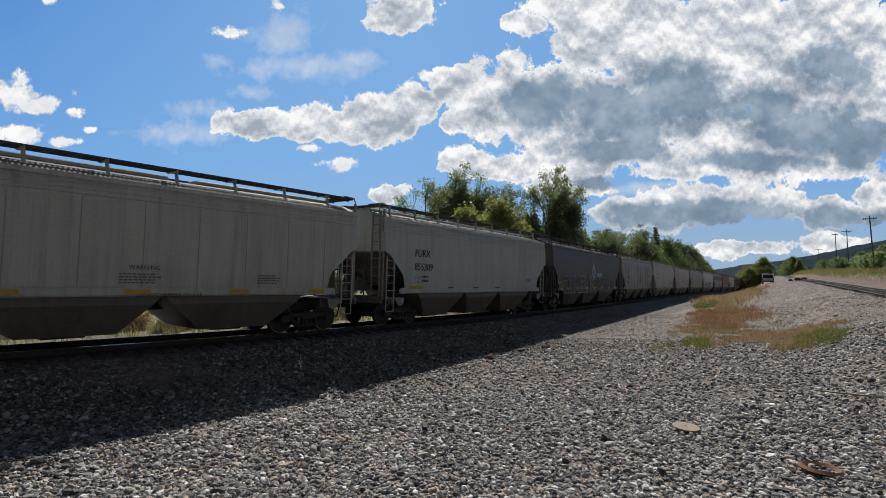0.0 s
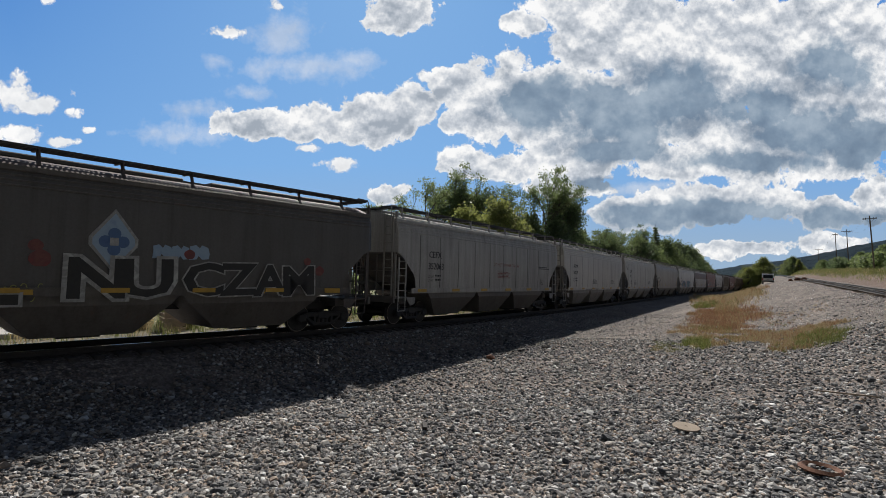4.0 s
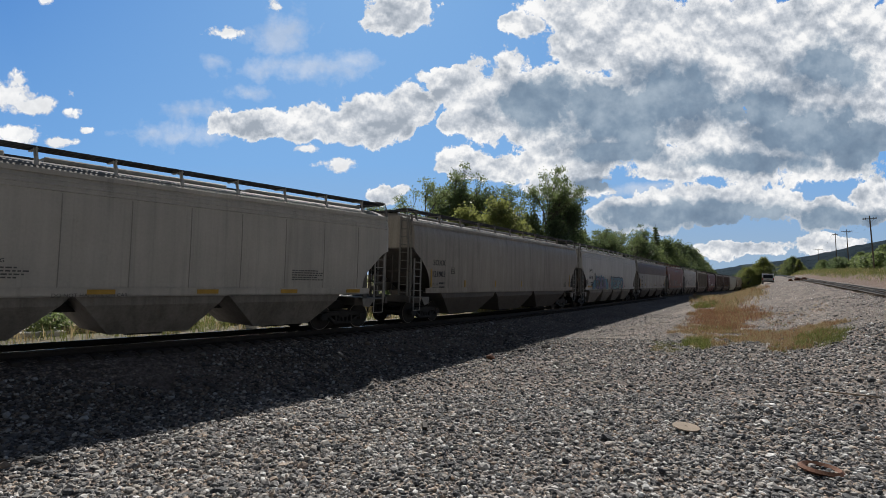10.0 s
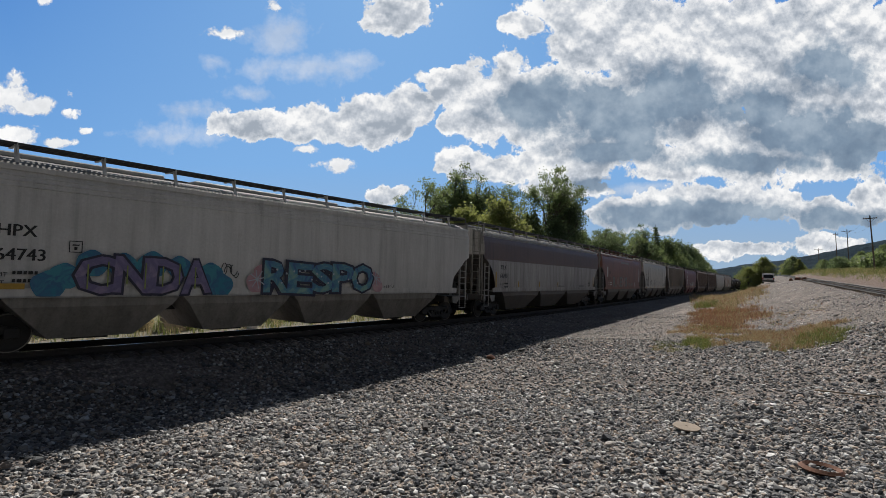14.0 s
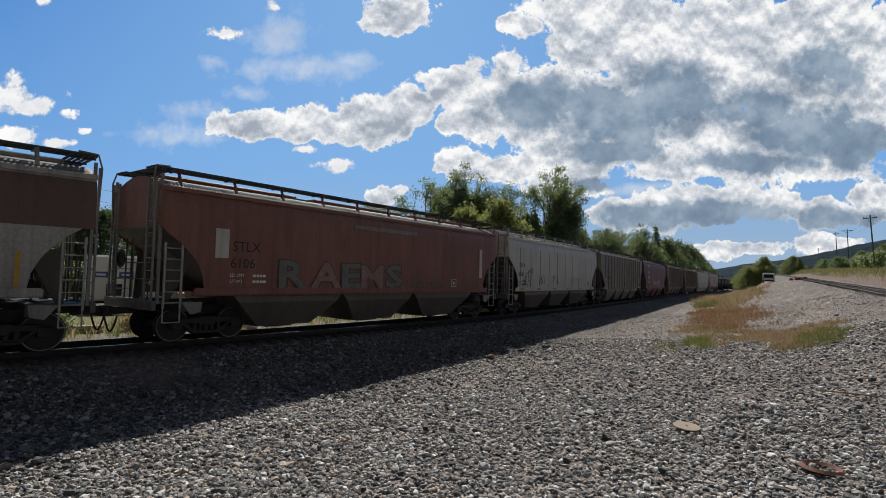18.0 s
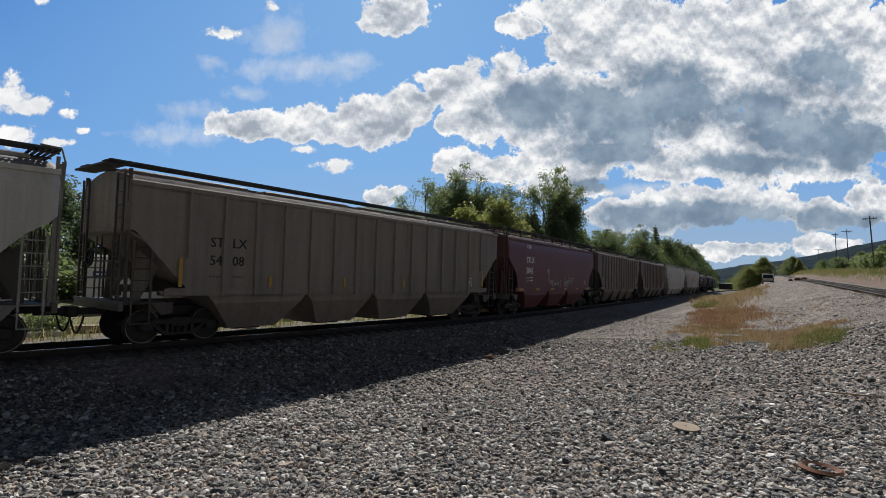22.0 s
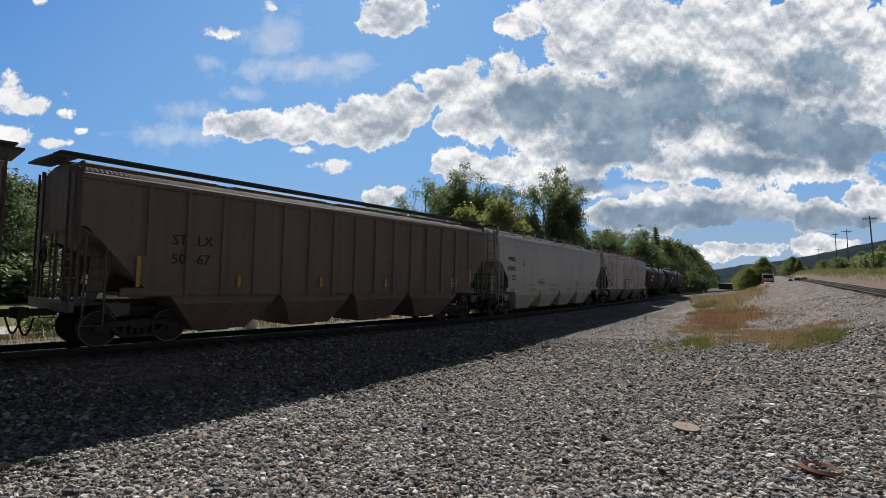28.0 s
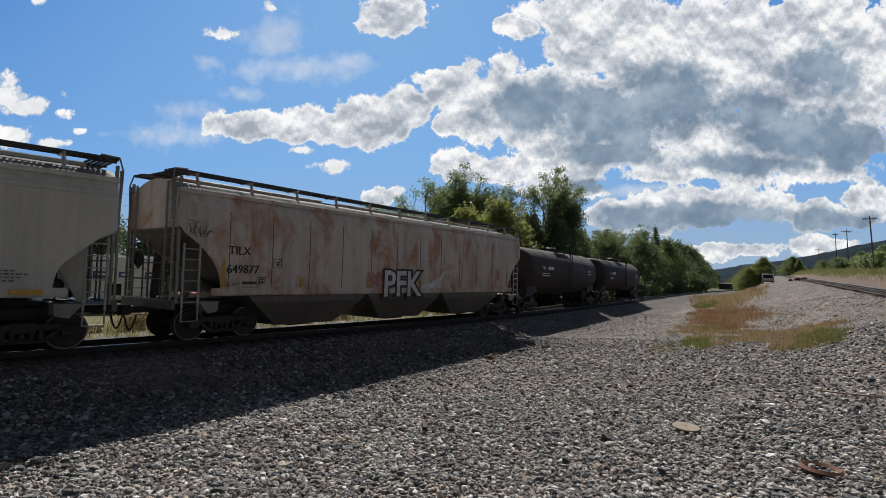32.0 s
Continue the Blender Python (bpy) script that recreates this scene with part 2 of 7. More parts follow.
def ground_z(x, y):
    x, y = np.asarray(x, float), np.asarray(y, float)
    heading = slope_at(x)
    d = (line_y(x) - y) / np.sqrt(1 + heading * heading)        # distance from the main line, + on the near side
    by_line = np.interp(x, [-60, 6, 26, 82, 160, 400], [-1.25, -1.25, -0.9, -0.55, -0.4, -0.4])
    lot = np.interp(x, [-60, 2, 45, 80, 130, 300, 1500], [-1.25, -1.25, 0.4, 1.65, 3.1, 6.0, 6.0])
    near = by_line + (lot - by_line) * sstep(5.0, 17.0, d)
    off = siding_off(x, y)
    shelf = np.interp(x, [5, 20, 45.6, 69.3, 89, 128.4, 197], [0.5, 0.95, 1.5, 2.05, 2.55, 3.5, 5.1])      # the second line's bed
    near = near + (shelf - near) * sstep(-7.5, -1.8, off) * sstep(2, 24, x)
    near = near + (1.35 * sstep(3.4, 6.5, off) + 3.2 * sstep(6, 40, off)) * sstep(-30, 40, x)
    far = -0.62 + 0.0 * x + 2.0 * sstep(30, 120, -d)
    bed = np.where(d > 0, near + (-0.2 - near) * (1 - sstep(0.9, 3.5, d)), far + (-0.2 - far) * (1 - sstep(1.7, 3.0, -d)))
    ripple = 0.05 * np.sin(x * 0.9 + 1.3 * np.sin(y * 0.55)) * np.sin(y * 1.1 + 0.7 * np.sin(x * 0.4)) * sstep(3.5, 6, d)
    return bed + ripple


def axis(steps):
    out = [steps[0][0]]
    for a, b, s in steps:
        k = max(1, int(round((b - a) / s)))
        out += [a + (b - a) * (i + 1) / k for i in range(k)]
    return out


def sheet(name, xs, ys, zf, material, label="", kind="structure", category=""):
    X, Y = np.meshgrid(np.array(xs), np.array(ys), indexing="ij")
    Z = zf(X, Y)
    v = np.stack([X, Y, Z], -1).reshape(-1, 3)
    nx, ny = X.shape
    i = np.arange(nx * ny).reshape(nx, ny)
    f = np.stack([i[:-1, :-1], i[1:, :-1], i[1:, 1:], i[:-1, 1:]], -1).reshape(-1, 4)
    me = bpy.data.meshes.new(name)
    me.from_pydata(v.tolist(), [], f.tolist())
    me.shade_smooth()
    return tagged(shared(name, me, material), label, category, "", kind)


def ground_material():
    """Gravel near the line; dirt, dry turf and the raw bank elsewhere."""
    m, n, l, b = shader("ground", 0.95)
    geo = n.new("ShaderNodeNewGeometry")
    co = geo.outputs["Position"]
    cell = n.new("ShaderNodeTexVoronoi")
    cell.inputs["Scale"].default_value = 14
    l.new(co, cell.inputs["Vector"])
    hue = n.new("ShaderNodeSeparateColor")
    l.new(cell.outputs["Color"], hue.inputs[0])
    stone = curve_node(n, l, hue.outputs[0], [(0.0, (0.12, 0.12, 0.125)), (0.35, (0.22, 0.21, 0.20)), (0.62, (0.30, 0.27, 0.24)), (0.82, (0.36, 0.30, 0.24)), (1.0, (0.54, 0.52, 0.49))])
    gap = curve_node(n, l, cell.outputs["Distance"], [(0.3, 1.0), (0.65, 0.4)])
    stone = mix_node(n, l, 1.0, stone, gap, "MULTIPLY")
    big = noise_node(n, l, co, 0.22, 5, 0.6)
    mid = noise_node(n, l, co, 1.7, 6, 0.7)
    fine = noise_node(n, l, co, 22, 5, 0.7)
    dirt = mix_node(n, l, fine, (0.10, 0.088, 0.08), (0.26, 0.235, 0.22))
    k = math_node(n, l, "ADD", math_node(n, l, "MULTIPLY", big, 0.7), math_node(n, l, "MULTIPLY", mid, 0.3))
    grit = noise_node(n, l, co, 6.5, 3, 0.8)
    stone = mix_node(n, l, 0.85, stone, curve_node(n, l, grit, [(0.36, 0.08), (0.64, 0.92)]), "OVERLAY")
    dirt = mix_node(n, l, 0.6, dirt, curve_node(n, l, grit, [(0.36, 0.2), (0.64, 0.8)]), "OVERLAY")
    col = mix_node(n, l, curve_node(n, l, k, [(0.44, 0.0), (0.58, 0.75)]), stone, dirt)
    worn = noise_node(n, l, co, 0.5, 6, 0.75, (0.35, 1.6, 1.0), 0.5)
    col = mix_node(n, l, 0.75, col, curve_node(n, l, worn, [(0.38, 0.30), (0.62, 0.74)]), "OVERLAY")
    # raw earth where the bank is steep, turf on the gentle ground beyond
    turf_spot = n.new("ShaderNodeAttribute")
    turf_spot.attribute_name = "turf"
    turf = mix_node(n, l, mid, (0.07, 0.085, 0.03), (0.19, 0.17, 0.07))
    bed = n.new("ShaderNodeAttribute")
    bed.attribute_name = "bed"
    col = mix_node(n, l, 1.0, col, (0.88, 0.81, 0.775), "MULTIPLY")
    # strip along the line darkened and cooled to deepen the train's shade
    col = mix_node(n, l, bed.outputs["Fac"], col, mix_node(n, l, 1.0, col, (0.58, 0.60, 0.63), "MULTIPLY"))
    col = mix_node(n, l, turf_spot.outputs["Fac"], col, turf)
    raw = n.new("ShaderNodeAttribute")
    raw.attribute_name = "raw"
    col = mix_node(n, l, raw.outputs["Fac"], col, mix_node(n, l, 0.7, mix_node(n, l, mid, (0.055, 0.038, 0.030), (0.21, 0.14, 0.105)), curve_node(n, l, grit, [(0.36, 0.2), (0.64, 0.8)]), "OVERLAY"))
    l.new(col, b.inputs["Base Color"])
    bump_node(n, l, b, math_node(n, l, "ADD", math_node(n, l, "MULTIPLY", cell.outputs["Distance"], -0.7), fine), 0.8, 0.04)
    return m


gx = axis([(-1200, -120, 90), (-120, -20, 5), (-20, 0, 1.0), (0, 30, 0.25), (30, 70, 0.8), (70, 160, 2.5), (160, 400, 12), (400, 2600, 110)])
gy = axis([(-1800, -200, 100), (-200, -40, 8), (-40, -8, 1.2), (-8, 20, 0.25), (20, 40, 0.8), (40, 120, 4), (120, 2200, 100)])
ground = sheet("ground", gx, gy, ground_z, ground_material(), "grey crushed-stone lot with worn dirt tracks beside the line", "structure", "ground")
_v = np.empty(len(ground.data.vertices) * 3)
ground.data.vertices.foreach_get("co", _v)
_v = _v.reshape(-1, 3)
_off = siding_off(_v[:, 0], _v[:, 1])
_side = line_y(_v[:, 0]) - _v[:, 1]
_turf = np.clip(sstep(4.9, 6.6, _off) * (_v[:, 0] > 0) + sstep(5, 9, -_side) + sstep(170, 260, np.hypot(_v[:, 0], _v[:, 1])), 0, 1)
_raw = sstep(2.9, 3.5, _off) * (1 - sstep(5.0, 6.2, _off)) * (_v[:, 0] > 0)
# mask of the strip whose colour carries the train's shade
_shade_bed = sstep(-4, -2, _side) * (1 - sstep(4.0, 6.5, _side))
for _n, _a in (("turf", _turf), ("raw", _raw), ("bed", _shade_bed)):
    ground.data.attributes.new(_n, "FLOAT", "POINT").data.foreach_set("value", _a.astype(np.float32))

# ---- the main line: rails, ties, plates ----
RAIL_OUT = [(-0.075, 0), (0.075, 0), (0.075, 0.012), (0.012, 0.035), (0.012, 0.125), (0.036, 0.135), (0.036, 0.168), (0.028, 0.172), (-0.028, 0.172), (-0.036, 0.168), (-0.036, 0.135), (-0.012, 0.125), (-0.012, 0.035), (-0.075, 0.012)]


def rail_mesh(name, places):
    """A rail swept along places (x, y, z, heading); its running face is polished."""
    bm = bmesh.new()
    rows = []
    for x, y, z, h in places:
        rows.append([bm.verts.new((x - math.sin(h) * u, y + math.cos(h) * u, z - 0.172 + w)) for u, w in RAIL_OUT])
    k = len(RAIL_OUT)
    for a, b in zip(rows, rows[1:]):
        for i in range(k):
            f = bm.faces.new((a[i], a[(i + 1) % k], b[(i + 1) % k], b[i]))
            f.material_index = 1 if i in (7,) else 0
    return bm


main_line = thing("railway_track", "steel rails on dark creosoted timber ties in stone ballast", "railway track", kind="structure")
spots = [line_at(s) for s in np.concatenate([np.arange(-390, -20, 30.0), np.arange(-20, 90, 1.5), np.arange(90, 460, 6.0)])]
for side in (-1, 1):
    part("rail", rail_mesh("rail", [(x - math.sin(h) * 0.755 * side, y + math.cos(h) * 0.755 * side, 0.0, h) for x, y, h in spots]), [RAIL_SIDE, RAIL_TOP], main_line, "rusty rail with a polished running face")
bm = bmesh.new()
box(bm, (0, 0, -0.27), (0.23, 2.6, 0.18))
bevelled(bm, 0.012)
tie_me = bpy.data.meshes.new("tie")
bm.to_mesh(tie_me)
bm.free()
bm = bmesh.new()
box(bm, (0, 0, -0.176), (0.19, 0.3, 0.014))
for u in (-0.1, 0.1):
    for w in (-0.06, 0.06):
        box(bm, (w, u, -0.155), (0.022, 0.03, 0.03))
plate_me = bpy.data.meshes.new("tie_plate")
bm.to_mesh(plate_me)
bm.free()
# ---- the train ----
EAVE, SILL_LO, SILL_HI, BOARD = 4.25, 1.3, 1.5, 4.82


def gone(t):
    """How far the train has rolled by t; it gathers a little speed."""
    return 8.728 * t + 0.02083 * t * t - 0.000266 * t ** 3



def wheel_mesh():
    bm = bmesh.new()
    for s in (-1, 1):
        turned(bm, [(0, 0.2), (0.0, 0.36), (0.012, 0.425), (0.03, 0.43), (0.03, 0.456), (0.11, 0.462), (0.125, 0.49), (0.15, 0.49), (0.15, 0.40), (0.11, 0.36), (0.13, 0.12), (0.2, 0.1)], (0, 0.86 * s, 0), (0, -s, 0), 28)
        turned(bm, [(0, 0.05), (0.0, 0.11), (0.05, 0.13), (0.2, 0.13)], (0, 1.08 * s, 0), (0, -s, 0), 14)
    rod(bm, (0, -0.8, 0), (0, 0.8, 0), 0.085, 12)
    for f in bm.faces:
        c = f.calc_center_median()
        rr = math.hypot(c.x, c.z)
        if 0.428 < rr < 0.458 and abs(c.y) > 0.815:
            f.material_index = 1
    me = bpy.data.meshes.new("wheelset")
    bm.to_mesh(me)
    bm.free()
    me.materials.append(STEEL_DARK)
    me.materials.append(STEEL_TREAD)
    return me


def frame_mesh():
    """Cast side frame of a freight truck: bowed top member, tension member, spring window and axle boxes."""
    bm = bmesh.new()
    y0, y1 = -0.09, 0.09
    slab(bm, [(-1.08, 0.52), (-0.72, 0.66), (0.72, 0.66), (1.08, 0.52), (1.08, 0.38), (0.70, 0.50), (-0.70, 0.50), (-1.08, 0.38)], 1, y0, y1)
    slab(bm, [(-0.80, 0.52), (-0.42, 0.20), (0.42, 0.20), (0.80, 0.52), (0.66, 0.52), (0.34, 0.29), (-0.34, 0.29), (-0.66, 0.52)], 1, y0, y1)
    for x in (-0.36, 0.36):
        box(bm, (x, 0, 0.4), (0.1, 0.18, 0.3))
    for x in (-0.18, 0, 0.18):
        turned(bm, [(0, 0.07), (0.2, 0.07)], (x, 0, 0.28), (0, 0, 1), 8)
    for x in (-0.89, 0.89):
        box(bm, (x, 0, 0.47), (0.3, 0.24, 0.24))
    bevelled(bm, 0.015)
    me = bpy.data.meshes.new("side_frame")
    bm.to_mesh(me)
    bm.free()
    me.materials.append(STEEL_DARK)
    return me


def bolster_mesh():
    bm = bmesh.new()
    box(bm, (0, 0, 0.56), (0.5, 2.2, 0.26))
    box(bm, (0, 0, 0.44), (1.1, 1.3, 0.36))
    box(bm, (0, 0, 0.85), (1.6, 1.0, 0.3))
    for x in (-0.5, 0.5):
        box(bm, (x, 0, 0.42), (0.1, 1.5, 0.12))
    bevelled(bm, 0.02)
    me = bpy.data.meshes.new("bolster")
    bm.to_mesh(me)
    bm.free()
    me.materials.append(STEEL_DARK)
    return me


def coupler_mesh():
    bm = bmesh.new()
    box(bm, (0.1, 0, 0.87), (0.7, 0.16, 0.18))
    box(bm, (-0.32, -0.03, 0.87), (0.22, 0.3, 0.28))
    box(bm, (-0.42, 0.1, 0.87), (0.16, 0.1, 0.26))
    bevelled(bm, 0.02)
    for k in range(7):   # air hose hanging in a bow
        a, b = math.pi * k / 7, math.pi * (k + 1) / 7
        rod(bm, (-0.1 - 0.32 * k / 7, -0.3, 0.75 - 0.42 * math.sin(a)), (-0.1 - 0.32 * (k + 1) / 7, -0.3, 0.75 - 0.42 * math.sin(b)), 0.025, 6)
    me = bpy.data.meshes.new("coupler")
    bm.to_mesh(me)
    bm.free()
    me.materials.append(STEEL_DARK)
    return me


WHEEL_ME, FRAME_ME, BOLSTER_ME, COUPLER_ME = wheel_mesh(), frame_mesh(), bolster_mesh(), coupler_mesh()
GEAR = []           # wheelsets, each with its radius


def running_gear(car, half, tc):
    """Two trucks with their wheelsets, and a coupler at each end."""
    for s in (-1, 1):
        bogie = new("truck")
        bogie.parent = car
        bogie.location = (s * tc, 0, 0)
        bogie["label"] = "dark cast-steel two-axle truck"
        shared("bolster", BOLSTER_ME, None, bogie)
        for y in (-1.0, 1.0):
            shared("side_frame", FRAME_ME, None, bogie).location = (0, y, 0)
        for x in (-0.89, 0.89):
            w = shared("wheelset", WHEEL_ME, None, bogie)
            w.location = (x, 0, 0.457)
            GEAR.append(w)
        c = shared("coupler", COUPLER_ME, None, car)
        c.matrix_basis = pose(s * (half - 0.32), 0, 0, 0, 0, 0 if s < 0 else 180)


def side_low(style, e):
    """Lower edge of the side sheet, e metres in from the body's end."""
    if style == "rib":
        pts = [(0, 3.0), (0.15, 3.0), (1.55, SILL_HI), (99, SILL_HI)]
    elif style == "round":
        pts = [(0, 3.2), (0.12, 3.05), (0.55, 2.75), (0.95, 2.35), (1.18, 1.95), (1.25, 1.6), (1.25, SILL_HI), (99, SILL_HI)]
    else:
        pts = [(0, 2.95), (0.25, 2.85), (1.12, 2.05), (1.2, 1.85), (1.22, SILL_HI), (99, SILL_HI)]
    for (a, p), (b, q) in zip(pts, pts[1:]):
        if a <= e <= b:
            return p if b == a else p + (q - p) * (e - a) / (b - a)
    return SILL_HI


def body_mesh(lb, style):
    """Side sheets with notched ends, arched roof and the upright part of the end walls."""
    bm = bmesh.new()
    e_at = [0, 0.13, 0.28, 0.42, 0.56, 0.7, 0.84, 0.98, 1.1, 1.2, 1.26, 1.4, 1.56]
    k = int((lb - 3.2) / 1.2)
    xs = [-lb / 2 + e for e in e_at] + [-lb / 2 + 1.6 + (lb - 3.2) * i / k for i in range(k + 1)] + [lb / 2 - e for e in reversed(e_at)]
    bow = 0.0 if style == "rib" else 0.045

    def half_wide(z):
        w = 1.58 - bow * ((z - 2.6) / 1.6) ** 2
        return w - (0.10 * ((z - 3.75) / 0.45) ** 2 if z > 3.75 and style != "rib" else 0)

    cols = {}
    for s in (-1, 1):
        grid = []
        for x in xs:
            lo = side_low(style, min(x + lb / 2, lb / 2 - x))
            zs = [lo + (EAVE - lo) * t for t in (0, 0.18, 0.36, 0.54, 0.7, 0.8, 0.88, 0.94, 1)]
            grid.append([bm.verts.new((x, s * half_wide(z), z)) for z in zs])
        for a, b in zip(grid, grid[1:]):
            for i in range(len(a) - 1):
                q = (a[i], b[i], b[i + 1], a[i + 1])
                bm.faces.new(q if s < 0 else q[::-1])
        cols[s] = grid
    # roof
    w = half_wide(EAVE)
    rise = 0.40
    n = 8
    rows = []
    for j, x in enumerate(xs):
        mid = [bm.verts.new((x, -w + 2 * w * i / n, EAVE + rise * math.sin(math.pi * i / n) ** 0.8)) for i in range(1, n)]
        rows.append([cols[-1][j][-1]] + mid + [cols[1][j][-1]])
    for a, b in zip(rows, rows[1:]):
        for i in range(n):
            bm.faces.new((a[i], b[i], b[i + 1], a[i + 1]))
    # end walls down to the slope sheets
    for j in (0, -1):
        x = xs[j]
        lo = cols[-1][j][0].co.z
        left, right = cols[-1][j], cols[1][j]
        ring = list(left) + rows[j][1:-1] + list(reversed(right))
        f = bm.faces.new(ring if j else ring[::-1])
    bmesh.ops.recalc_face_normals(bm, faces=bm.faces[:])
    for f in bm.faces:
        f.smooth = f.normal.x ** 2 < 0.5
        if f.normal.z > 0.55:
            f.material_index = 1
    return bm


def bay_mesh(x0, x1, top, bottom, flat):
    """A hopper bay: its slope sheets narrow to an outlet."""
    bm = bmesh.new()
    xm, w = (x0 + x1) / 2, 1.5
    a = [bm.verts.new((x, y, top)) for x, y in ((x0, -w), (x1, -w), (x1, w), (x0, w))]
    b = [bm.verts.new((x, y, bottom)) for x, y in ((xm - flat, -1.12), (xm + flat, -1.12), (xm + flat, 1.12), (xm - flat, 1.12))]
    c = [bm.verts.new((x, y, top - 0.25)) for x, y in ((x0 + 0.22, -w), (x1 - 0.22, -w), (x1 - 0.22, w), (x0 + 0.22, w))]
    for p, q in ((a, c), (c, b)):
        for i in range(4):
            bm.faces.new((p[i], q[i], q[(i + 1) % 4], p[(i + 1) % 4]))
    bm.faces.new(b)
    bm.faces.new(a[::-1])
    bmesh.ops.recalc_face_normals(bm, faces=bm.faces[:])
    return bm


def gate_mesh(xm, bottom):
    bm = bmesh.new()
    box(bm, (xm, 0, bottom - 0.03), (0.95, 1.5, 0.1))
    box(bm, (xm, -0.85, bottom - 0.02), (0.5, 0.3, 0.06))
    rod(bm, (xm - 0.35, -0.95, bottom - 0.02), (xm + 0.35, -0.95, bottom - 0.02), 0.03, 6)
    bevelled(bm, 0.008)
    return bm


def ladder_mesh(x, y, z0, z1, width, rungs, deep=0.0):
    """Two stiles and rungs, in the side's plane (deep = 0) or across the end."""
    bm = bmesh.new()
    dx, dy = (width, 0) if not deep else (0, width)
    for s in (0, 1):
        bar(bm, (x + dx * s, y + dy * s, z0), (x + dx * s, y + dy * s, z1), 0.05, 0.05)
    for i in range(rungs):
        z = z0 + (z1 - z0) * (i + 0.5) / rungs
        rod(bm, (x, y, z), (x + dx, y + dy, z), 0.016, 5)
    return bm


def board_mesh(lb, y, over):
    """A running board: a frame with close cross slats, so that light falls through."""
    bm = bmesh.new()
    half = lb / 2 + over
    for s in (-0.27, -0.09, 0.09, 0.27):
        box(bm, (0, y + s, BOARD), (2 * half, 0.03, 0.05))
    k = int(2 * half / 0.11)
    for i in range(k + 1):
        box(bm, (-half + 2 * half * i / k, y, BOARD + 0.012), (0.045, 0.54, 0.018))
    return bm


def letters(car, body, x, z, size, ink, side=-1, name="lettering", bold=0.0, deep=1.592, heavy=0.0):
    """Writing on the side facing -y, its left edge at x."""
    me = words(body, size, 0.0 if heavy else bold)
    if heavy:
        bm = bmesh.new()        # a broader stroke: the same shape again, a little to the side
        bm.from_mesh(me)
        two = bmesh.ops.duplicate(bm, geom=bm.verts[:] + bm.edges[:] + bm.faces[:])["geom"]
        for v in two:
            if isinstance(v, bmesh.types.BMVert):
                v.co += Vector((heavy, 0, 0.0006))
        bm.to_mesh(me)
        bm.free()
    xs = [v.co.x for v in me.vertices]
    off = x - min(xs)
    ob = shared(name, me, ink, car)
    ob.matrix_basis = Matrix.Translation((off, -deep, z)) @ Euler((radians(90), 0, 0)).to_matrix().to_4x4()
    return ob


def bars(car, x, z, wide, rows, ink, high=0.035, gap=0.075, deep=1.592):
    """Small print that cannot be read: plain bars of uneven length."""
    bm = bmesh.new()
    for i in range(rows):
        u = x
        end = x + wide * (0.72 + 0.28 * ((i * 37 + 11) % 10) / 10)
        while u < end:
            w = 0.05 + 0.07 * ((int(u * 100) * 13 + i * 7) % 10) / 10
            box(bm, (u + w / 2, -deep, z - i * gap), (w, 0.006, high))
            u += w + 0.03
    return part("stencil_print", bm, ink, car)


def plate(car, name, x0, x1, z0, z1, mat, deep=1.6, label=""):
    bm = bmesh.new()
    box(bm, ((x0 + x1) / 2, -deep, (z0 + z1) / 2), (x1 - x0, 0.012, z1 - z0))
    return part(name, bm, mat, car, label)


def square_mark(car, x, z, ink, size=0.26):
    """A stencilled square with a letter's worth of print inside."""
    bm = bmesh.new()
    t = 0.018
    for dx, dz, sx, sz in ((0, size / 2, size, t), (0, -size / 2, size, t), (-size / 2, 0, t, size + t), (size / 2, 0, t, size + t)):
        box(bm, (x + dx, -1.592, z + dz), (sx, 0.006, sz))
    box(bm, (x, -1.592, z + 0.04), (size * 0.55, 0.006, 0.03))
    box(bm, (x, -1.592, z - 0.04), (size * 0.25, 0.006, 0.07))
    return part("stencil_mark", bm, ink, car)


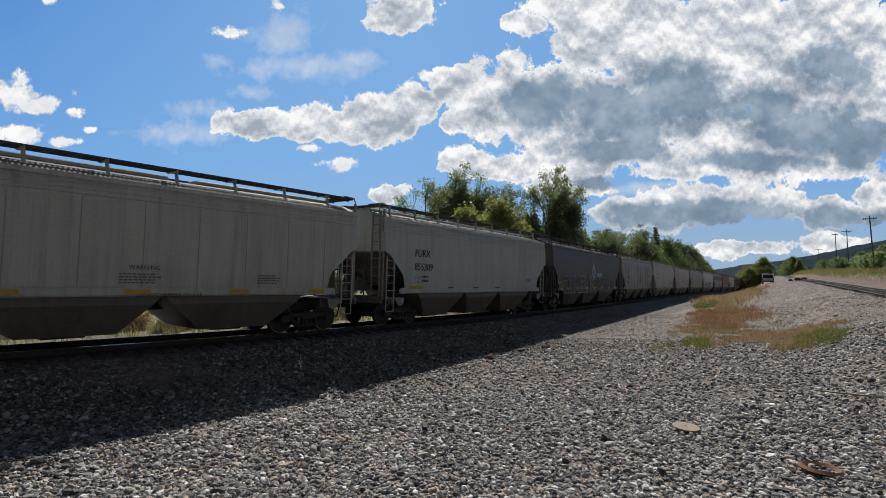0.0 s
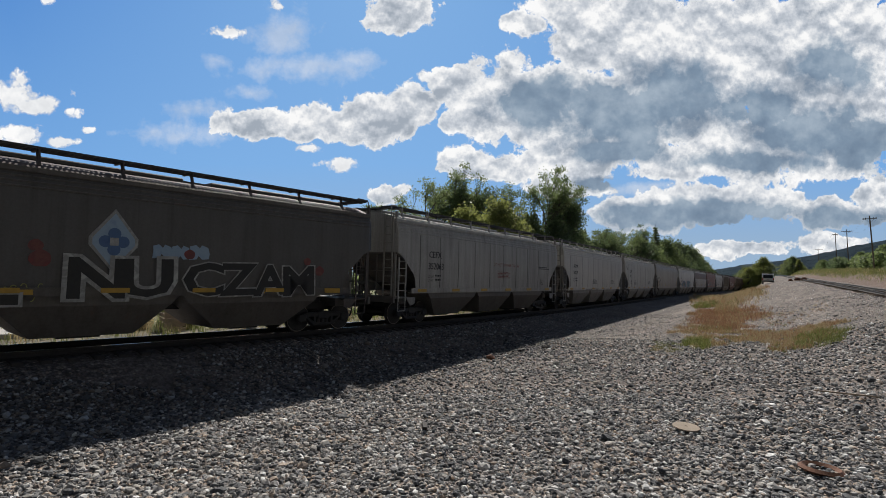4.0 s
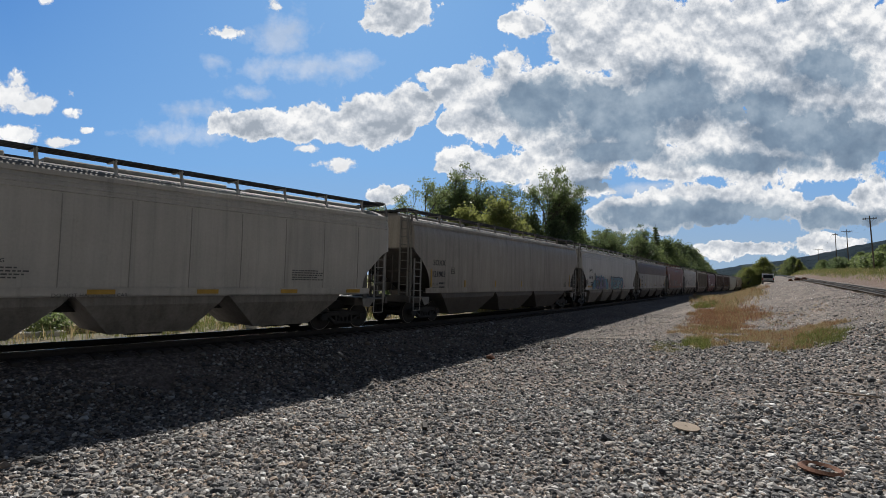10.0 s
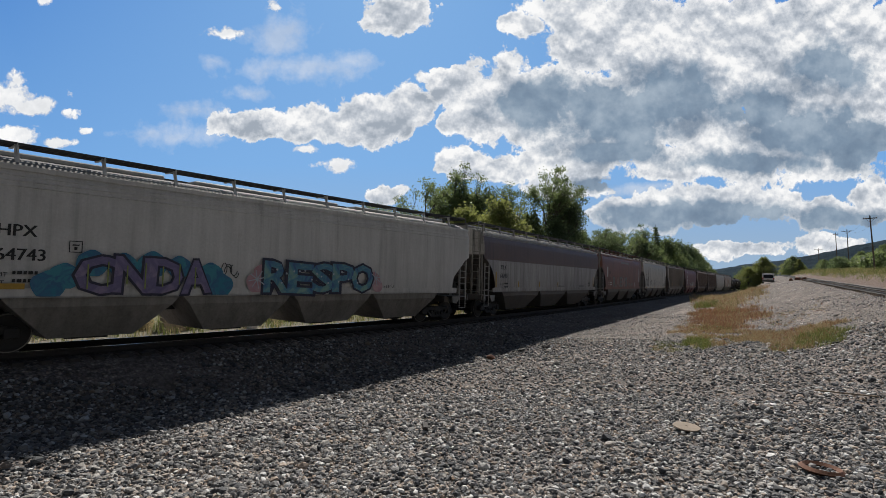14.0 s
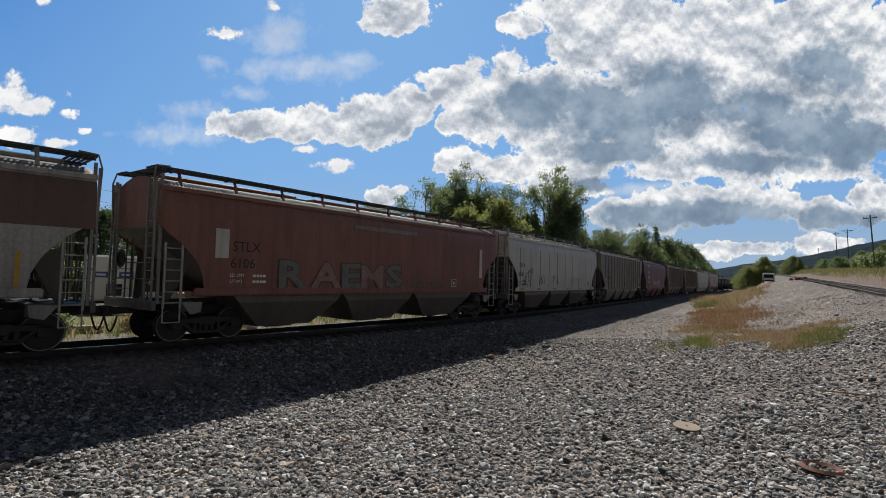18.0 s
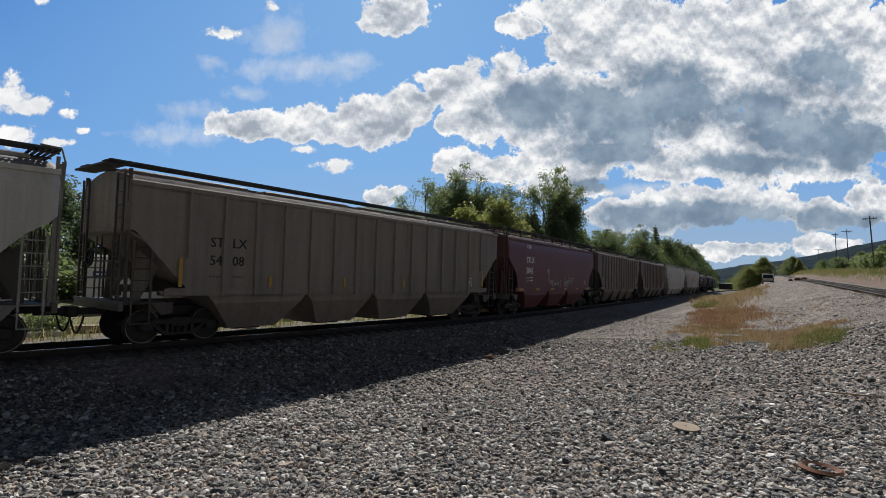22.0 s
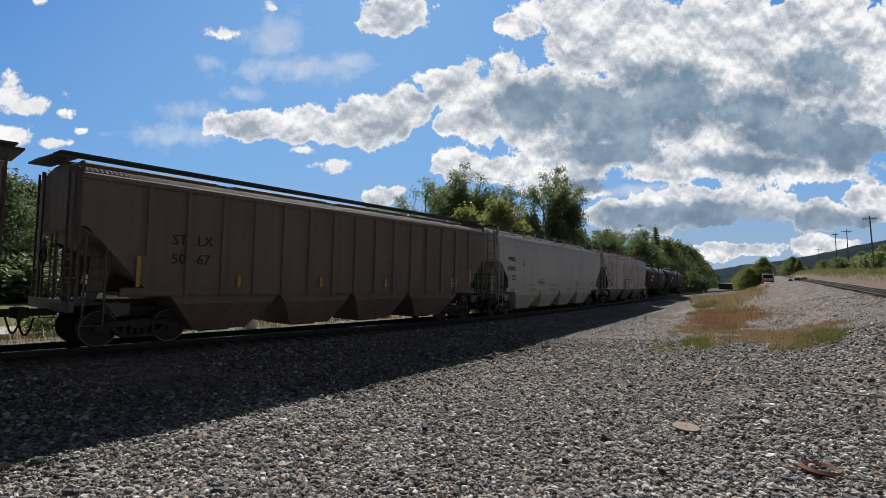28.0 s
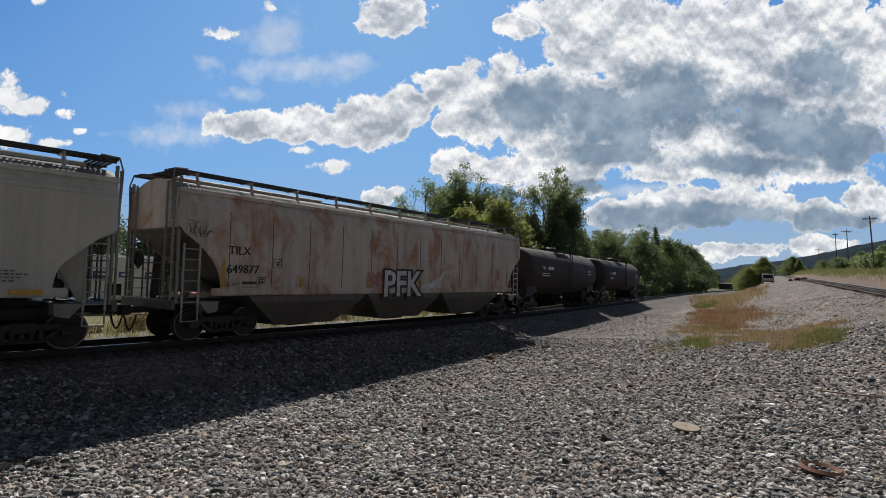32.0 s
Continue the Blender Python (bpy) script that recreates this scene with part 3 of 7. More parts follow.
def hopper(label, length, style="curve", skin=None, low=None, trim=None, bays=3, board=None, hatch=True, reflect="sill", seams=True, light=None, dark_bays=True, seam=None):
    """A covered hopper car, its middle at the origin, leading end towards -x."""
    car = thing("covered_hopper_car", label, "freight car", "cars of the freight train")
    half, lb = length / 2, length - 1.35
    tc = half - 2.35
    low, trim, board = low or skin, trim or skin, board or BOARD_DARK
    ends = light or END_GREY
    seam = seam or SEAM
    body = part("body", body_mesh(lb, style), [skin, ROOF_DARK if light is END_DARK else ROOF], car)
    e = lb / 2
    # side sills, top chords, centre sill
    for s in (-1, 1):
        bm = bmesh.new()
        cut = 1.1
        box(bm, (0, s * 1.57, (SILL_LO + SILL_HI) / 2), (lb - 2 * cut + 0.3, 0.06, SILL_HI - SILL_LO))
        box(bm, (0, s * 1.52, SILL_LO + 0.02), (lb - 2 * cut + 0.3, 0.16, 0.03))
        box(bm, (0, s * 1.60, SILL_HI + 0.01), (lb - 2 * cut + 0.2, 0.03, 0.03))
        part("side_sill", bm, trim, car)
        bm = bmesh.new()
        y = 1.585 if style == "rib" else 1.455
        box(bm, (0, s * y, EAVE - 0.02), (lb + 0.04, 0.09, 0.13))
        box(bm, (0, s * (y - 0.03), EAVE - 0.11), (lb + 0.02, 0.07, 0.03))
        part("top_chord", bevelled(bm, 0.01), trim, car)
        for z in (4.06, 3.94, 3.82) if style == "curve" else ():       # pressed ribs under the eaves
            y = 1.58 - 0.045 * ((z - 2.6) / 1.6) ** 2 - (0.10 * ((z - 3.75) / 0.45) ** 2 if z > 3.75 else 0)
            bm = bmesh.new()
            slab(bm, [(s * (y - 0.02), z - 0.035), (s * (y + 0.022), z - 0.02), (s * (y + 0.022), z + 0.012), (s * (y - 0.02), z + 0.03)], 0, -lb / 2 + 0.06, lb / 2 - 0.06)
            part("eave_rib", bm, trim, car)
    bm = bmesh.new()
    box(bm, (0, 0, 1.0), (2 * half - 1.2, 0.5, 0.3))
    part("centre_sill", bm, STEEL_DARK, car)
    # slope sheets under both ends, with stiffening webs
    for s in (-1, 1):
        bm = bmesh.new()
        z_top = side_low(style, 0.0)
        a, b = s * (e - 0.02), s * (e - 2.9)
        slab(bm, [(a, z_top + 0.02), (a, z_top - 0.05), (b, SILL_LO + 0.05), (b, SILL_LO + 0.16)], 1, -1.5, 1.5)
        for y in (-0.9, 0.9):
            slab(bm, [(s * (e - 0.5), 2.55), (s * (e - 0.42), 1.15), (s * (e - 0.6), 1.15), (s * (e - 1.1), 2.1)], 1, y - 0.02, y + 0.02)
        # the paint below carries underside shade as well as soot
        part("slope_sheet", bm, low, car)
        bm = bmesh.new()            # end platform: floor, end sill, corner posts and grab irons
        box(bm, (s * (e - 0.45), 0, 1.12), (1.15, 2.9, 0.06))
        box(bm, (s * (e + 0.06), 0, 1.06), (0.12, 3.0, 0.26))
        box(bm, (s * (e - 1.0), 0, 1.0), (0.4, 2.2, 0.3))
        part("end_platform", bevelled(bm, 0.01), ENDS_LOW, car)
        for y in (-1.42, 1.42):
            bm = bmesh.new()
            bar(bm, (s * (e - 0.05), y, 1.1), (s * (e - 0.03), y, EAVE + 0.35), 0.07, 0.07)
            part("corner_post", bm, ends, car)
            bm = ladder_mesh(s * (e - 0.62), y * 1.07, 0.98, 2.75, 0.46 * s, 6)
            bar(bm, (s * (e - 0.62), y * 1.07, 0.6), (s * (e - 0.62), y * 1.07, 1.0), 0.03, 0.03)
            bar(bm, (s * (e - 0.16), y * 1.07, 0.6), (s * (e - 0.16), y * 1.07, 1.0), 0.03, 0.03)
            rod(bm, (s * (e - 0.62), y * 1.07, 0.6), (s * (e - 0.16), y * 1.07, 0.6), 0.016, 5)
            part("side_ladder", bm, light or LADDER, car)
            bm = ladder_mesh(s * (e + 0.08), y * 0.95, 1.15, EAVE + 0.25, -0.42 * (1 if y > 0 else -1), 10, 1.0)
            part("end_ladder", bm, ends, car)
            bm = bmesh.new()
            slab(bm, [(s * (e - 0.62), 1.14), (s * (e - 1.22), 1.14), (s * (e - 1.18), 0.86), (s * (e - 0.9), 0.80)], 1, y * 1.1 - 0.02, y * 1.1 + 0.02)
            part("jacking_pad", bm, ends, car)
        for z in (1.75, 2.2):
            part("end_rail", rod(bmesh.new(), (s * (e - 0.02), -1.42, z), (s * (e - 0.02), 1.42, z), 0.02, 6), ENDS_LOW, car)
        for y in (-0.75, -0.4, 0.35, 0.7):
            part("end_stanchion", rod(bmesh.new(), (s * (e - 0.1), y, 1.12), (s * (e - 0.1), y, 2.9), 0.025, 6), ENDS_LOW, car)
    # brake gear on the leading end
    bm = bmesh.new()
    turned(bm, [(0, 0.24), (0.03, 0.27), (0.05, 0.24), (0.05, 0.2), (0.0, 0.2)], (-e - 0.12, 0.45, 2.3), (-1, 0, 0), 20)
    for k in range(5):
        w = 2 * math.pi * k / 5
        bar(bm, (-e - 0.14, 0.45, 2.3), (-e - 0.14, 0.45 + 0.22 * math.cos(w), 2.3 + 0.22 * math.sin(w)), 0.02, 0.04)
    part("brake_wheel", bm, STEEL_DARK, car)
    bm = bmesh.new()
    turned(bm, [(0, 0.1), (0.05, 0.18), (0.5, 0.18), (0.6, 0.1)], (e - 1.0, -0.6, 1.55), (0, 1, 0), 14)
    turned(bm, [(0, 0.1), (0.04, 0.14), (0.8, 0.14), (0.85, 0.08)], (e - 1.3, 0.1, 1.45), (0, 1, 0), 14)
    rod(bm, (e - 1.0, -0.5, 1.2), (e - 1.0, -0.5, 2.1), 0.03, 6)
    part("brake_cylinder", bm, STEEL_DARK, car)
    # hopper bays
    b0, b1 = -e + 2.55, e - 2.55
    step = (b1 - b0) / bays
    bottom = 0.3
    for i in range(bays):
        x0, x1 = b0 + step * i, b0 + step * (i + 1)
        part("hopper_bay", bay_mesh(x0 - 0.35 if i == 0 else x0 + 0.02, x1 + 0.35 if i == bays - 1 else x1 - 0.02, SILL_LO + 0.03, bottom, 0.26 * step), low, car, "sloping hopper bay darkened with soot and painted-in shade" if dark_bays else "")
        part("outlet_gate", gate_mesh((x0 + x1) / 2 + (-0.17 if i == 0 else 0.17 if i == bays - 1 else 0), bottom), STEEL_DARK, car)
    # roof: running boards on brackets, hatch covers
    if style != "rib":
        for s in (-1, 1):
            part("running_board", board_mesh(lb, s * 0.92, 0.06), board, car)
        for s in (-1, 1):
            bm = bmesh.new()
            for u in (0.0, 0.12, 0.24, 0.36, 0.48):
                box(bm, (s * (e + 0.02 - u), 0, BOARD - 0.035), (0.07, 2.36, 0.03))
            for y in (-0.9, 0, 0.9):
                box(bm, (s * (e - 0.2), y, BOARD - 0.06), (0.56, 0.04, 0.04))
            part("end_board", bm, board, car)
            for y in (-1.3, 1.3):       # bent handrail at the roof's corner
                bm = bmesh.new()
                pts = [(s * (e + 0.1), y, 3.4), (s * (e + 0.14), y, EAVE + 0.25), (s * (e + 0.06), y * 0.95, BOARD + 0.02), (s * (e - 0.35), y * 0.88, BOARD + 0.06)]
                for p, q in zip(pts, pts[1:]):
                    rod(bm, p, q, 0.022, 6)
                part("grab_iron", bm, ends, car)
        k = max(6, int(round(lb / 1.75)))
        bm = bmesh.new()
        bar(bm, (0, -1.30, EAVE + 0.12), (0, -1.12, BOARD - 0.02), 0.09, 0.02)
        bar(bm, (0, -1.22, BOARD - 0.04), (0, -0.62, BOARD - 0.04), 0.07, 0.02)
        bar(bm, (0, -1.2, BOARD + 0.0), (0, -1.2, EAVE + 0.2), 0.09, 0.02)
        me = bpy.data.meshes.new("board_bracket")
        bm.to_mesh(me)
        bm.free()
        for s in (0, 180):
            for i in range(k):
                shared("board_bracket", me, light or trim, car).matrix_basis = pose(-lb / 2 + lb * (i + 0.35) / k, 0, 0, 0, 0, s)
    else:
        part("running_board", board_mesh(lb, -0.75, 0.3), board, car)
        part("running_board", board_mesh(lb, 0.75, 0.3), board, car)
        for s in (-1, 1):
            bm = bmesh.new()
            box(bm, (s * (e + 0.2), 0, BOARD - 0.1), (0.5, 2.0, 0.05))
            part("end_board", bm, board, car)
    k = 4 if style == "rib" else 3
    for i in range(k if hatch else 0):
        bm = bmesh.new()
        box(bm, (-lb / 2 + lb * (i + 0.5) / k, 0, EAVE + 0.45), (lb / k * 0.86, 0.6, 0.14))
        part("roof_hatch", bevelled(bm, 0.03), trim, car)
    # seams or ribs
    if style == "rib":
        k = int(round((lb - 1.0) / 1.02))
        bm = bmesh.new()
        slab(bm, [(-0.05, -1.58), (-0.035, -1.66), (0.035, -1.66), (0.05, -1.58)], 2, SILL_LO, EAVE - 0.06)
        me = bpy.data.meshes.new("side_rib")
        bm.to_mesh(me)
        bm.free()
        bm = bmesh.new()
        slab(bm, [(-0.05, -1.58), (-0.035, -1.66), (0.035, -1.66), (0.05, -1.58)], 2, 2.35, EAVE - 0.06)
        me2 = bpy.data.meshes.new("side_rib")
        bm.to_mesh(me2)
        bm.free()
        for s in (0, 180):
            for i in range(k + 1):
                x = -lb / 2 + 0.5 + (lb - 1.0) * i / k
                near = min(x + e, e - x) < 1.6
                if min(x + e, e - x) < 0.6:
                    continue
                shared("side_rib", me2 if near else me, trim, car).matrix_basis = pose(x, 0, 0, 0, 0, s)
    elif seams:
        k = int(round(lb / 1.5))
        bm = bmesh.new()
        for j in range(6):
            za, zb = 1.45 + (3.75 - 1.45) * j / 6, 1.45 + (3.75 - 1.45) * (j + 1) / 6
            ya, yb = [1.58 - 0.045 * ((z - 2.6) / 1.6) ** 2 + 0.004 for z in (za, zb)]
            bar(bm, (0, -ya, za), (0, -yb, zb), 0.022, 0.012)
        me = bpy.data.meshes.new("weld_seam")
        bm.to_mesh(me)
        bm.free()
        for s in (0, 180):
            for i in range(1, k):
                x = -lb / 2 + lb * i / k
                if min(x + e, e - x) > 1.35:
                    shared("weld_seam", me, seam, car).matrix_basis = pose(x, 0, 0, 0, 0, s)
    # amber reflectors along the side
    if reflect == "sill":
        for i in range(6):
            x = -e + 1.35 + (lb - 3.4) * i / 5
            plate(car, "reflector", x, x + 0.62, SILL_HI - 0.14, SILL_HI - 0.02, AMBER, 1.618, "amber reflective strip")
    elif reflect == "post":
        for i, x in enumerate((-e + 1.27, -e + 4.1, -e + 7.2, -e + 10.4, e - 1.5)):
            zz = 2.35 if i in (0, 4) else 2.0
            plate(car, "reflector", x, x + 0.1, SILL_HI + 0.06, zz - (0.0 if i in (0, 4) else 0.12), AMBER, 1.67 if style == "rib" else 1.592, "amber reflective strip")
    running_gear(car, half, tc)
    return car


# end ironwork: grime, plus the shade between cars put into the colour
END_GREY = paint("grimy_shaded_ironwork", (0.23, 0.22, 0.205), 0.6, 0.15)
END_DARK = paint("dark_end_ironwork", (0.06, 0.045, 0.04), 0.6, 0.2)
ROOF = paint("dusty_roof", (0.17, 0.165, 0.155), 0.5, 0.1, 0.7)
ROOF_DARK = paint("dusty_dark_roof", (0.10, 0.07, 0.065), 0.5, 0.1, 0.7)
SEAM_FAINT = plain("weld_seam", (0.30, 0.29, 0.265), 0.7, 0, 0.3, 10, 0)
# these seams carry their shadow line as a dark colour
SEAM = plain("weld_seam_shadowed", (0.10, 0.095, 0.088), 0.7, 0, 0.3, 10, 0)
LADDER = paint("grimy_ladder_paint", (0.34, 0.33, 0.31), 0.45, 0.1)
# deeper tone low on the ends: grime and painted-in shade
ENDS_LOW = paint("sooty_shaded_ironwork", (0.10, 0.09, 0.08), 0.6, 0.2)
# soot, with the shade under the cars darkened into the same paint
SOOT_SHADE = paint("soot_and_shade_underside", (0.10, 0.09, 0.08), 0.7, 0.2)
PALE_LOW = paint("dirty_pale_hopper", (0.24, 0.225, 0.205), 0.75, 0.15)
SKIN = dict(
    grey=paint("light_grey_paint", (0.43, 0.43, 0.41), 0.4, 0.03), mint=paint("pale_grey_green_paint", (0.40, 0.43, 0.42), 0.35, 0.03),
    soot=paint("sooty_grey_paint", (0.082, 0.079, 0.077), 0.6, 0.05), cefx=paint("grimy_grey_paint", (0.36, 0.35, 0.33), 0.6, 0.05),
    beige=paint("beige_grey_paint", (0.49, 0.47, 0.43), 0.3, 0.03), tan=paint("dusty_tan_grey_paint", (0.36, 0.325, 0.28), 0.55, 0.12),
    white=paint("off_white_paint", (0.58, 0.57, 0.55), 0.4, 0.04), brown=paint("brown_paint", (0.125, 0.066, 0.05), 0.75, 0.25), smoky=paint("soot_smeared_white_paint", (0.42, 0.40, 0.38), 0.85, 0.1),
    red=paint("faded_red_brown_paint", (0.24, 0.085, 0.055), 0.65, 0.35), ivory=paint("ivory_paint", (0.52, 0.50, 0.46), 0.35, 0.05),
    taupe=paint("taupe_paint", (0.22, 0.19, 0.165), 0.5, 0.15), maroon=paint("maroon_paint", (0.135, 0.028, 0.034), 0.35, 0.05),
    rustbrown=paint("rust_brown_paint", (0.175, 0.128, 0.106), 0.55, 0.35), umber=paint("umber_paint", (0.15, 0.108, 0.092), 0.55, 0.3),
    cream=paint("cream_grey_paint", (0.50, 0.49, 0.46), 0.3, 0.03), rusty=paint("rust_stained_white_paint", (0.52, 0.46, 0.42), 0.5, 0.72, rust_colour=(0.33, 0.16, 0.085)),
    tank=paint("black_maroon_tank_paint", (0.020, 0.010, 0.010), 0.3, 0.1, 0.75))
# each car: the place of its leading coupling along the line at 0 s
JOINTS = [-5.1, 13.58, 30.11, 49.5, 67.42, 86.12, 104.31, 125.39, 146.41, 167.54, 185.87, 203.74, 222.84, 239.93, 258.3, 277.3, 297.63, 318.27, 334.94, 353.2]
LENGTH = [b - a for a, b in zip(JOINTS, JOINTS[1:])]
TRAIN = []


def mark(car, i, owner, number, ink, x, z, size=0.36, gap=0.47, print_rows=2):
    """Reporting marks beside the leading end, and the small load figures under them."""
    a = -LENGTH[i] / 2 + x
    letters(car, owner, a, z, size, ink, heavy=0.05 * size)
    letters(car, number, a - 0.03, z - gap, size, ink, heavy=0.05 * size)
    if print_rows:
        for k, text in enumerate(("LD LMT", "LT WT", "")[:print_rows]):
            if text:
                letters(car, text, a - 0.05, z - gap - 0.44 - 0.18 * k, 0.14, ink)
            bars(car, a + 0.5, z - gap - 0.39 - 0.18 * k, 0.55, 1, ink, 0.075)


def rib_marks(car, h, number):
    """Reporting marks split by a rib."""
    for text, u, z in (("ST", 2.85, 2.82), ("LX", 3.55, 2.82), (number[:2], 2.85, 2.3), (number[2:], 3.55, 2.3)):
        letters(car, text, -h + u, z, 0.4, BLACK, deep=1.59, heavy=0.02)
    bars(car, -h + 2.85, 1.85, 0.45, 1, FAINT, 0.06)
    bars(car, -h + 3.55, 1.85, 0.45, 1, FAINT, 0.06)


def build_cars():
    H = [l / 2 for l in LENGTH]
    c = hopper("light grey smooth-sided covered hopper car with amber strips", LENGTH[0], "curve", SKIN["grey"], SOOT_SHADE, SKIN["grey"], 3, seam=SEAM_FAINT)
    letters(c, "DO NOT HAMMER ON CAR", 1.3, 1.335, 0.14, BLACK, deep=1.612)
    letters(c, "WARNING", 1.1, 2.05, 0.16, BLACK)
    bars(c, 0.9, 1.88, 1.0, 4, FAINT)
    bars(c, -4.6, 1.335, 1.6, 1, FAINT, deep=1.612)
    bars(c, H[0] - 4.6, 1.9, 0.8, 4, FAINT)
    TRAIN.append(c)

    c = hopper("pale grey-green smooth covered hopper car with black marks", LENGTH[1], "curve", SKIN["mint"], SOOT_SHADE, SKIN["mint"], 3, seams=False, reflect="")
    mark(c, 1, "FURX", "855309", BLACK, 2.55, 2.96, 0.44, 0.57)
    plate(c, "reflector", -H[1] + 2.14, -H[1] + 3.09, SILL_HI - 0.02, SILL_HI + 0.1, AMBER, 1.62)
    for k in range(3):
        plate(c, "reflector", -H[1] + 5.0 + 2.2 * k, -H[1] + 5.5 + 2.2 * k, SILL_HI, SILL_HI + 0.07, SKIN["brown"], 1.62)
    bars(c, H[1] - 3.4, 2.0, 0.6, 3, FAINT)
    TRAIN.append(c)

    c = hopper("soot-black covered hopper car with graffiti along its sill", LENGTH[2], "curve", SKIN["soot"], SOOT_SHADE, SOOT_SHADE, 3, seams=False, light=END_DARK)
    graffiti_dark(c)
    TRAIN.append(c)

    c = hopper("grimy grey covered hopper car with red stencils", LENGTH[3], "curve", SKIN["cefx"], SOOT_SHADE, SKIN["cefx"], 3)
    mark(c, 3, "CEFX", "352063", BLACK, 2.8, 2.95, 0.4, 0.5)
    letters(c, "DO NOT HAMMER ON CAR", -0.35, 2.72, 0.24, RED_INK)
    bars(c, 0.1, 2.35, 1.5, 5, RED_INK)
    square_mark(c, H[3] - 3.15, 1.88, BLACK, 0.34)
    bars(c, H[3] - 3.6, 2.75, 1.6, 2, BLACK, 0.05, 0.09)
    TRAIN.append(c)

    c = hopper("clean beige-grey covered hopper car with black marks", LENGTH[4], "curve", SKIN["beige"], PALE_LOW, SKIN["beige"], 3, seam=SEAM_FAINT)
    mark(c, 4, "ADMX", "560279", BLACK, 2.75, 3.03)
    letters(c, "DO NOT HAMMER ON CAR", 1.75, 1.335, 0.14, BLACK, deep=1.612)
    letters(c, "DO NOT HAMMER ON CAR", -3.5, 1.335, 0.14, BLACK, deep=1.612)
    bars(c, -0.75, 1.36, 1.2, 1, BLACK, 0.05, deep=1.612)
    bars(c, -1.6, 2.1, 1.3, 5, FAINT)
    bars(c, H[4] - 5.2, 2.1, 1.3, 5, FAINT)
    TRAIN.append(c)

    c = hopper("clean beige-grey covered hopper car with black marks", LENGTH[5], "curve", SKIN["beige"], PALE_LOW, SKIN["beige"], 3, seam=SEAM_FAINT)
    mark(c, 5, "ADMX", "560555", BLACK, 2.76, 3.05, print_rows=3)
    letters(c, "WARNING", -H[5] + 5.17, 2.12, 0.13, BLACK)
    bars(c, -H[5] + 4.95, 1.97, 1.4, 4, FAINT)
    letters(c, "DO NOT HAMMER ON CAR", -2.4, 1.335, 0.13, FAINT, deep=1.612)
    bars(c, H[5] - 5.0, 2.1, 1.3, 5, FAINT)
    scrawl(c, -H[5] + 1.2, 3.3, 0.4, 5, FAINT, 0.3)
    TRAIN.append(c)

    c = hopper("dusty tan-grey covered hopper car, soot-streaked", LENGTH[6], "round", SKIN["tan"], SOOT_SHADE, SKIN["tan"], 3, reflect="post", seams=False)
    mark(c, 6, "SOXX", "121903", BLACK, 2.12, 2.62, 0.36, 0.5)
    square_mark(c, -H[6] + 3.74, 2.31, BLACK)
    square_mark(c, H[6] - 3.1, 1.72, BLACK, 0.3)
    bars(c, H[6] - 2.4, 1.85, 0.7, 4, FAINT)
    TRAIN.append(c)

    c = hopper("off-white covered hopper car with two colourful graffiti", LENGTH[7], "curve", SKIN["white"], PALE_LOW, SKIN["white"], 4, seams=False, reflect="")
    mark(c, 7, "SHPX", "464743", BLACK, 2.57, 2.8, 0.38, 0.54)
    square_mark(c, -H[7] + 4.25, 2.51, BLACK)
    plate(c, "reflector", -H[7] + 2.15, -H[7] + 3.3, SILL_HI, SILL_HI + 0.13, AMBER, 1.62)
    graffiti_colour(c)
    TRAIN.append(c)

    c = hopper("brown-over-white covered hopper car, heavily weathered", LENGTH[8], "round", SKIN["smoky"], SOOT_SHADE, SKIN["smoky"], 3, reflect="post", seams=False)
    band(c, 8)
    mark(c, 8, "TILX", "637031", BLACK, 2.5, 2.6, 0.34, 0.46)
    square_mark(c, H[8] - 3.2, 1.75, BLACK, 0.32)
    bars(c, 0.5, 1.6, 1.6, 1, FAINT, 0.06)
    bars(c, H[8] - 5.6, 1.6, 1.6, 1, FAINT, 0.06)
    TRAIN.append(c)

    c = hopper("faded red-brown covered hopper car with graffiti", LENGTH[9], "round", SKIN["red"], SOOT_SHADE, SKIN["red"], 3, reflect="", seams=False)
    plate(c, "patch", -H[9] + 2.2, -H[9] + 2.62, 2.4, 3.25, SKIN["ivory"], 1.592)
    plate(c, "patch", -H[9] + 16.0, -H[9] + 16.24, 2.0, 3.4, SKIN["ivory"], 1.594)
    square_mark(c, -H[9] + 13.9, 1.74, WHITE, 0.34)
    graffiti_red(c, H[9])
    TRAIN.append(c)

    c = hopper("ivory covered hopper car with dark vertical seams", LENGTH[10], "round", SKIN["ivory"], SOOT_SHADE, SKIN["ivory"], 3)
    mark(c, 10, "STLX", "6587", BLACK, 2.0, 2.78, 0.36, 0.5)
    square_mark(c, -H[10] + 3.85, 2.52, BLACK, 0.26)
    scrawl(c, -H[10] + 2.6, 1.9, 1.2, 14, FAINT, 0.8)
    scrawl(c, -H[10] + 4.87, 1.94, 1.1, 12, BLACK, 0.4)
    scrawl(c, -H[10] + 7.0, 1.8, 1.4, 9, FAINT, 0.5)
    letters(c, "POPPY COCK", H[10] - 6.9, 1.98, 0.4, SEAM_FAINT, name="graffiti")
    square_mark(c, H[10] - 3.0, 1.72, BLACK, 0.28)
    TRAIN.append(c)

    c = hopper("taupe rib-sided covered hopper car", LENGTH[11], "rib", SKIN["taupe"], SKIN["taupe"], SKIN["taupe"], 4, reflect="post", dark_bays=False, light=END_DARK)
    square_mark(c, H[11] - 3.1, 1.8, WHITE, 0.34)
    rib_marks(c, H[11], "5408")
    TRAIN.append(c)

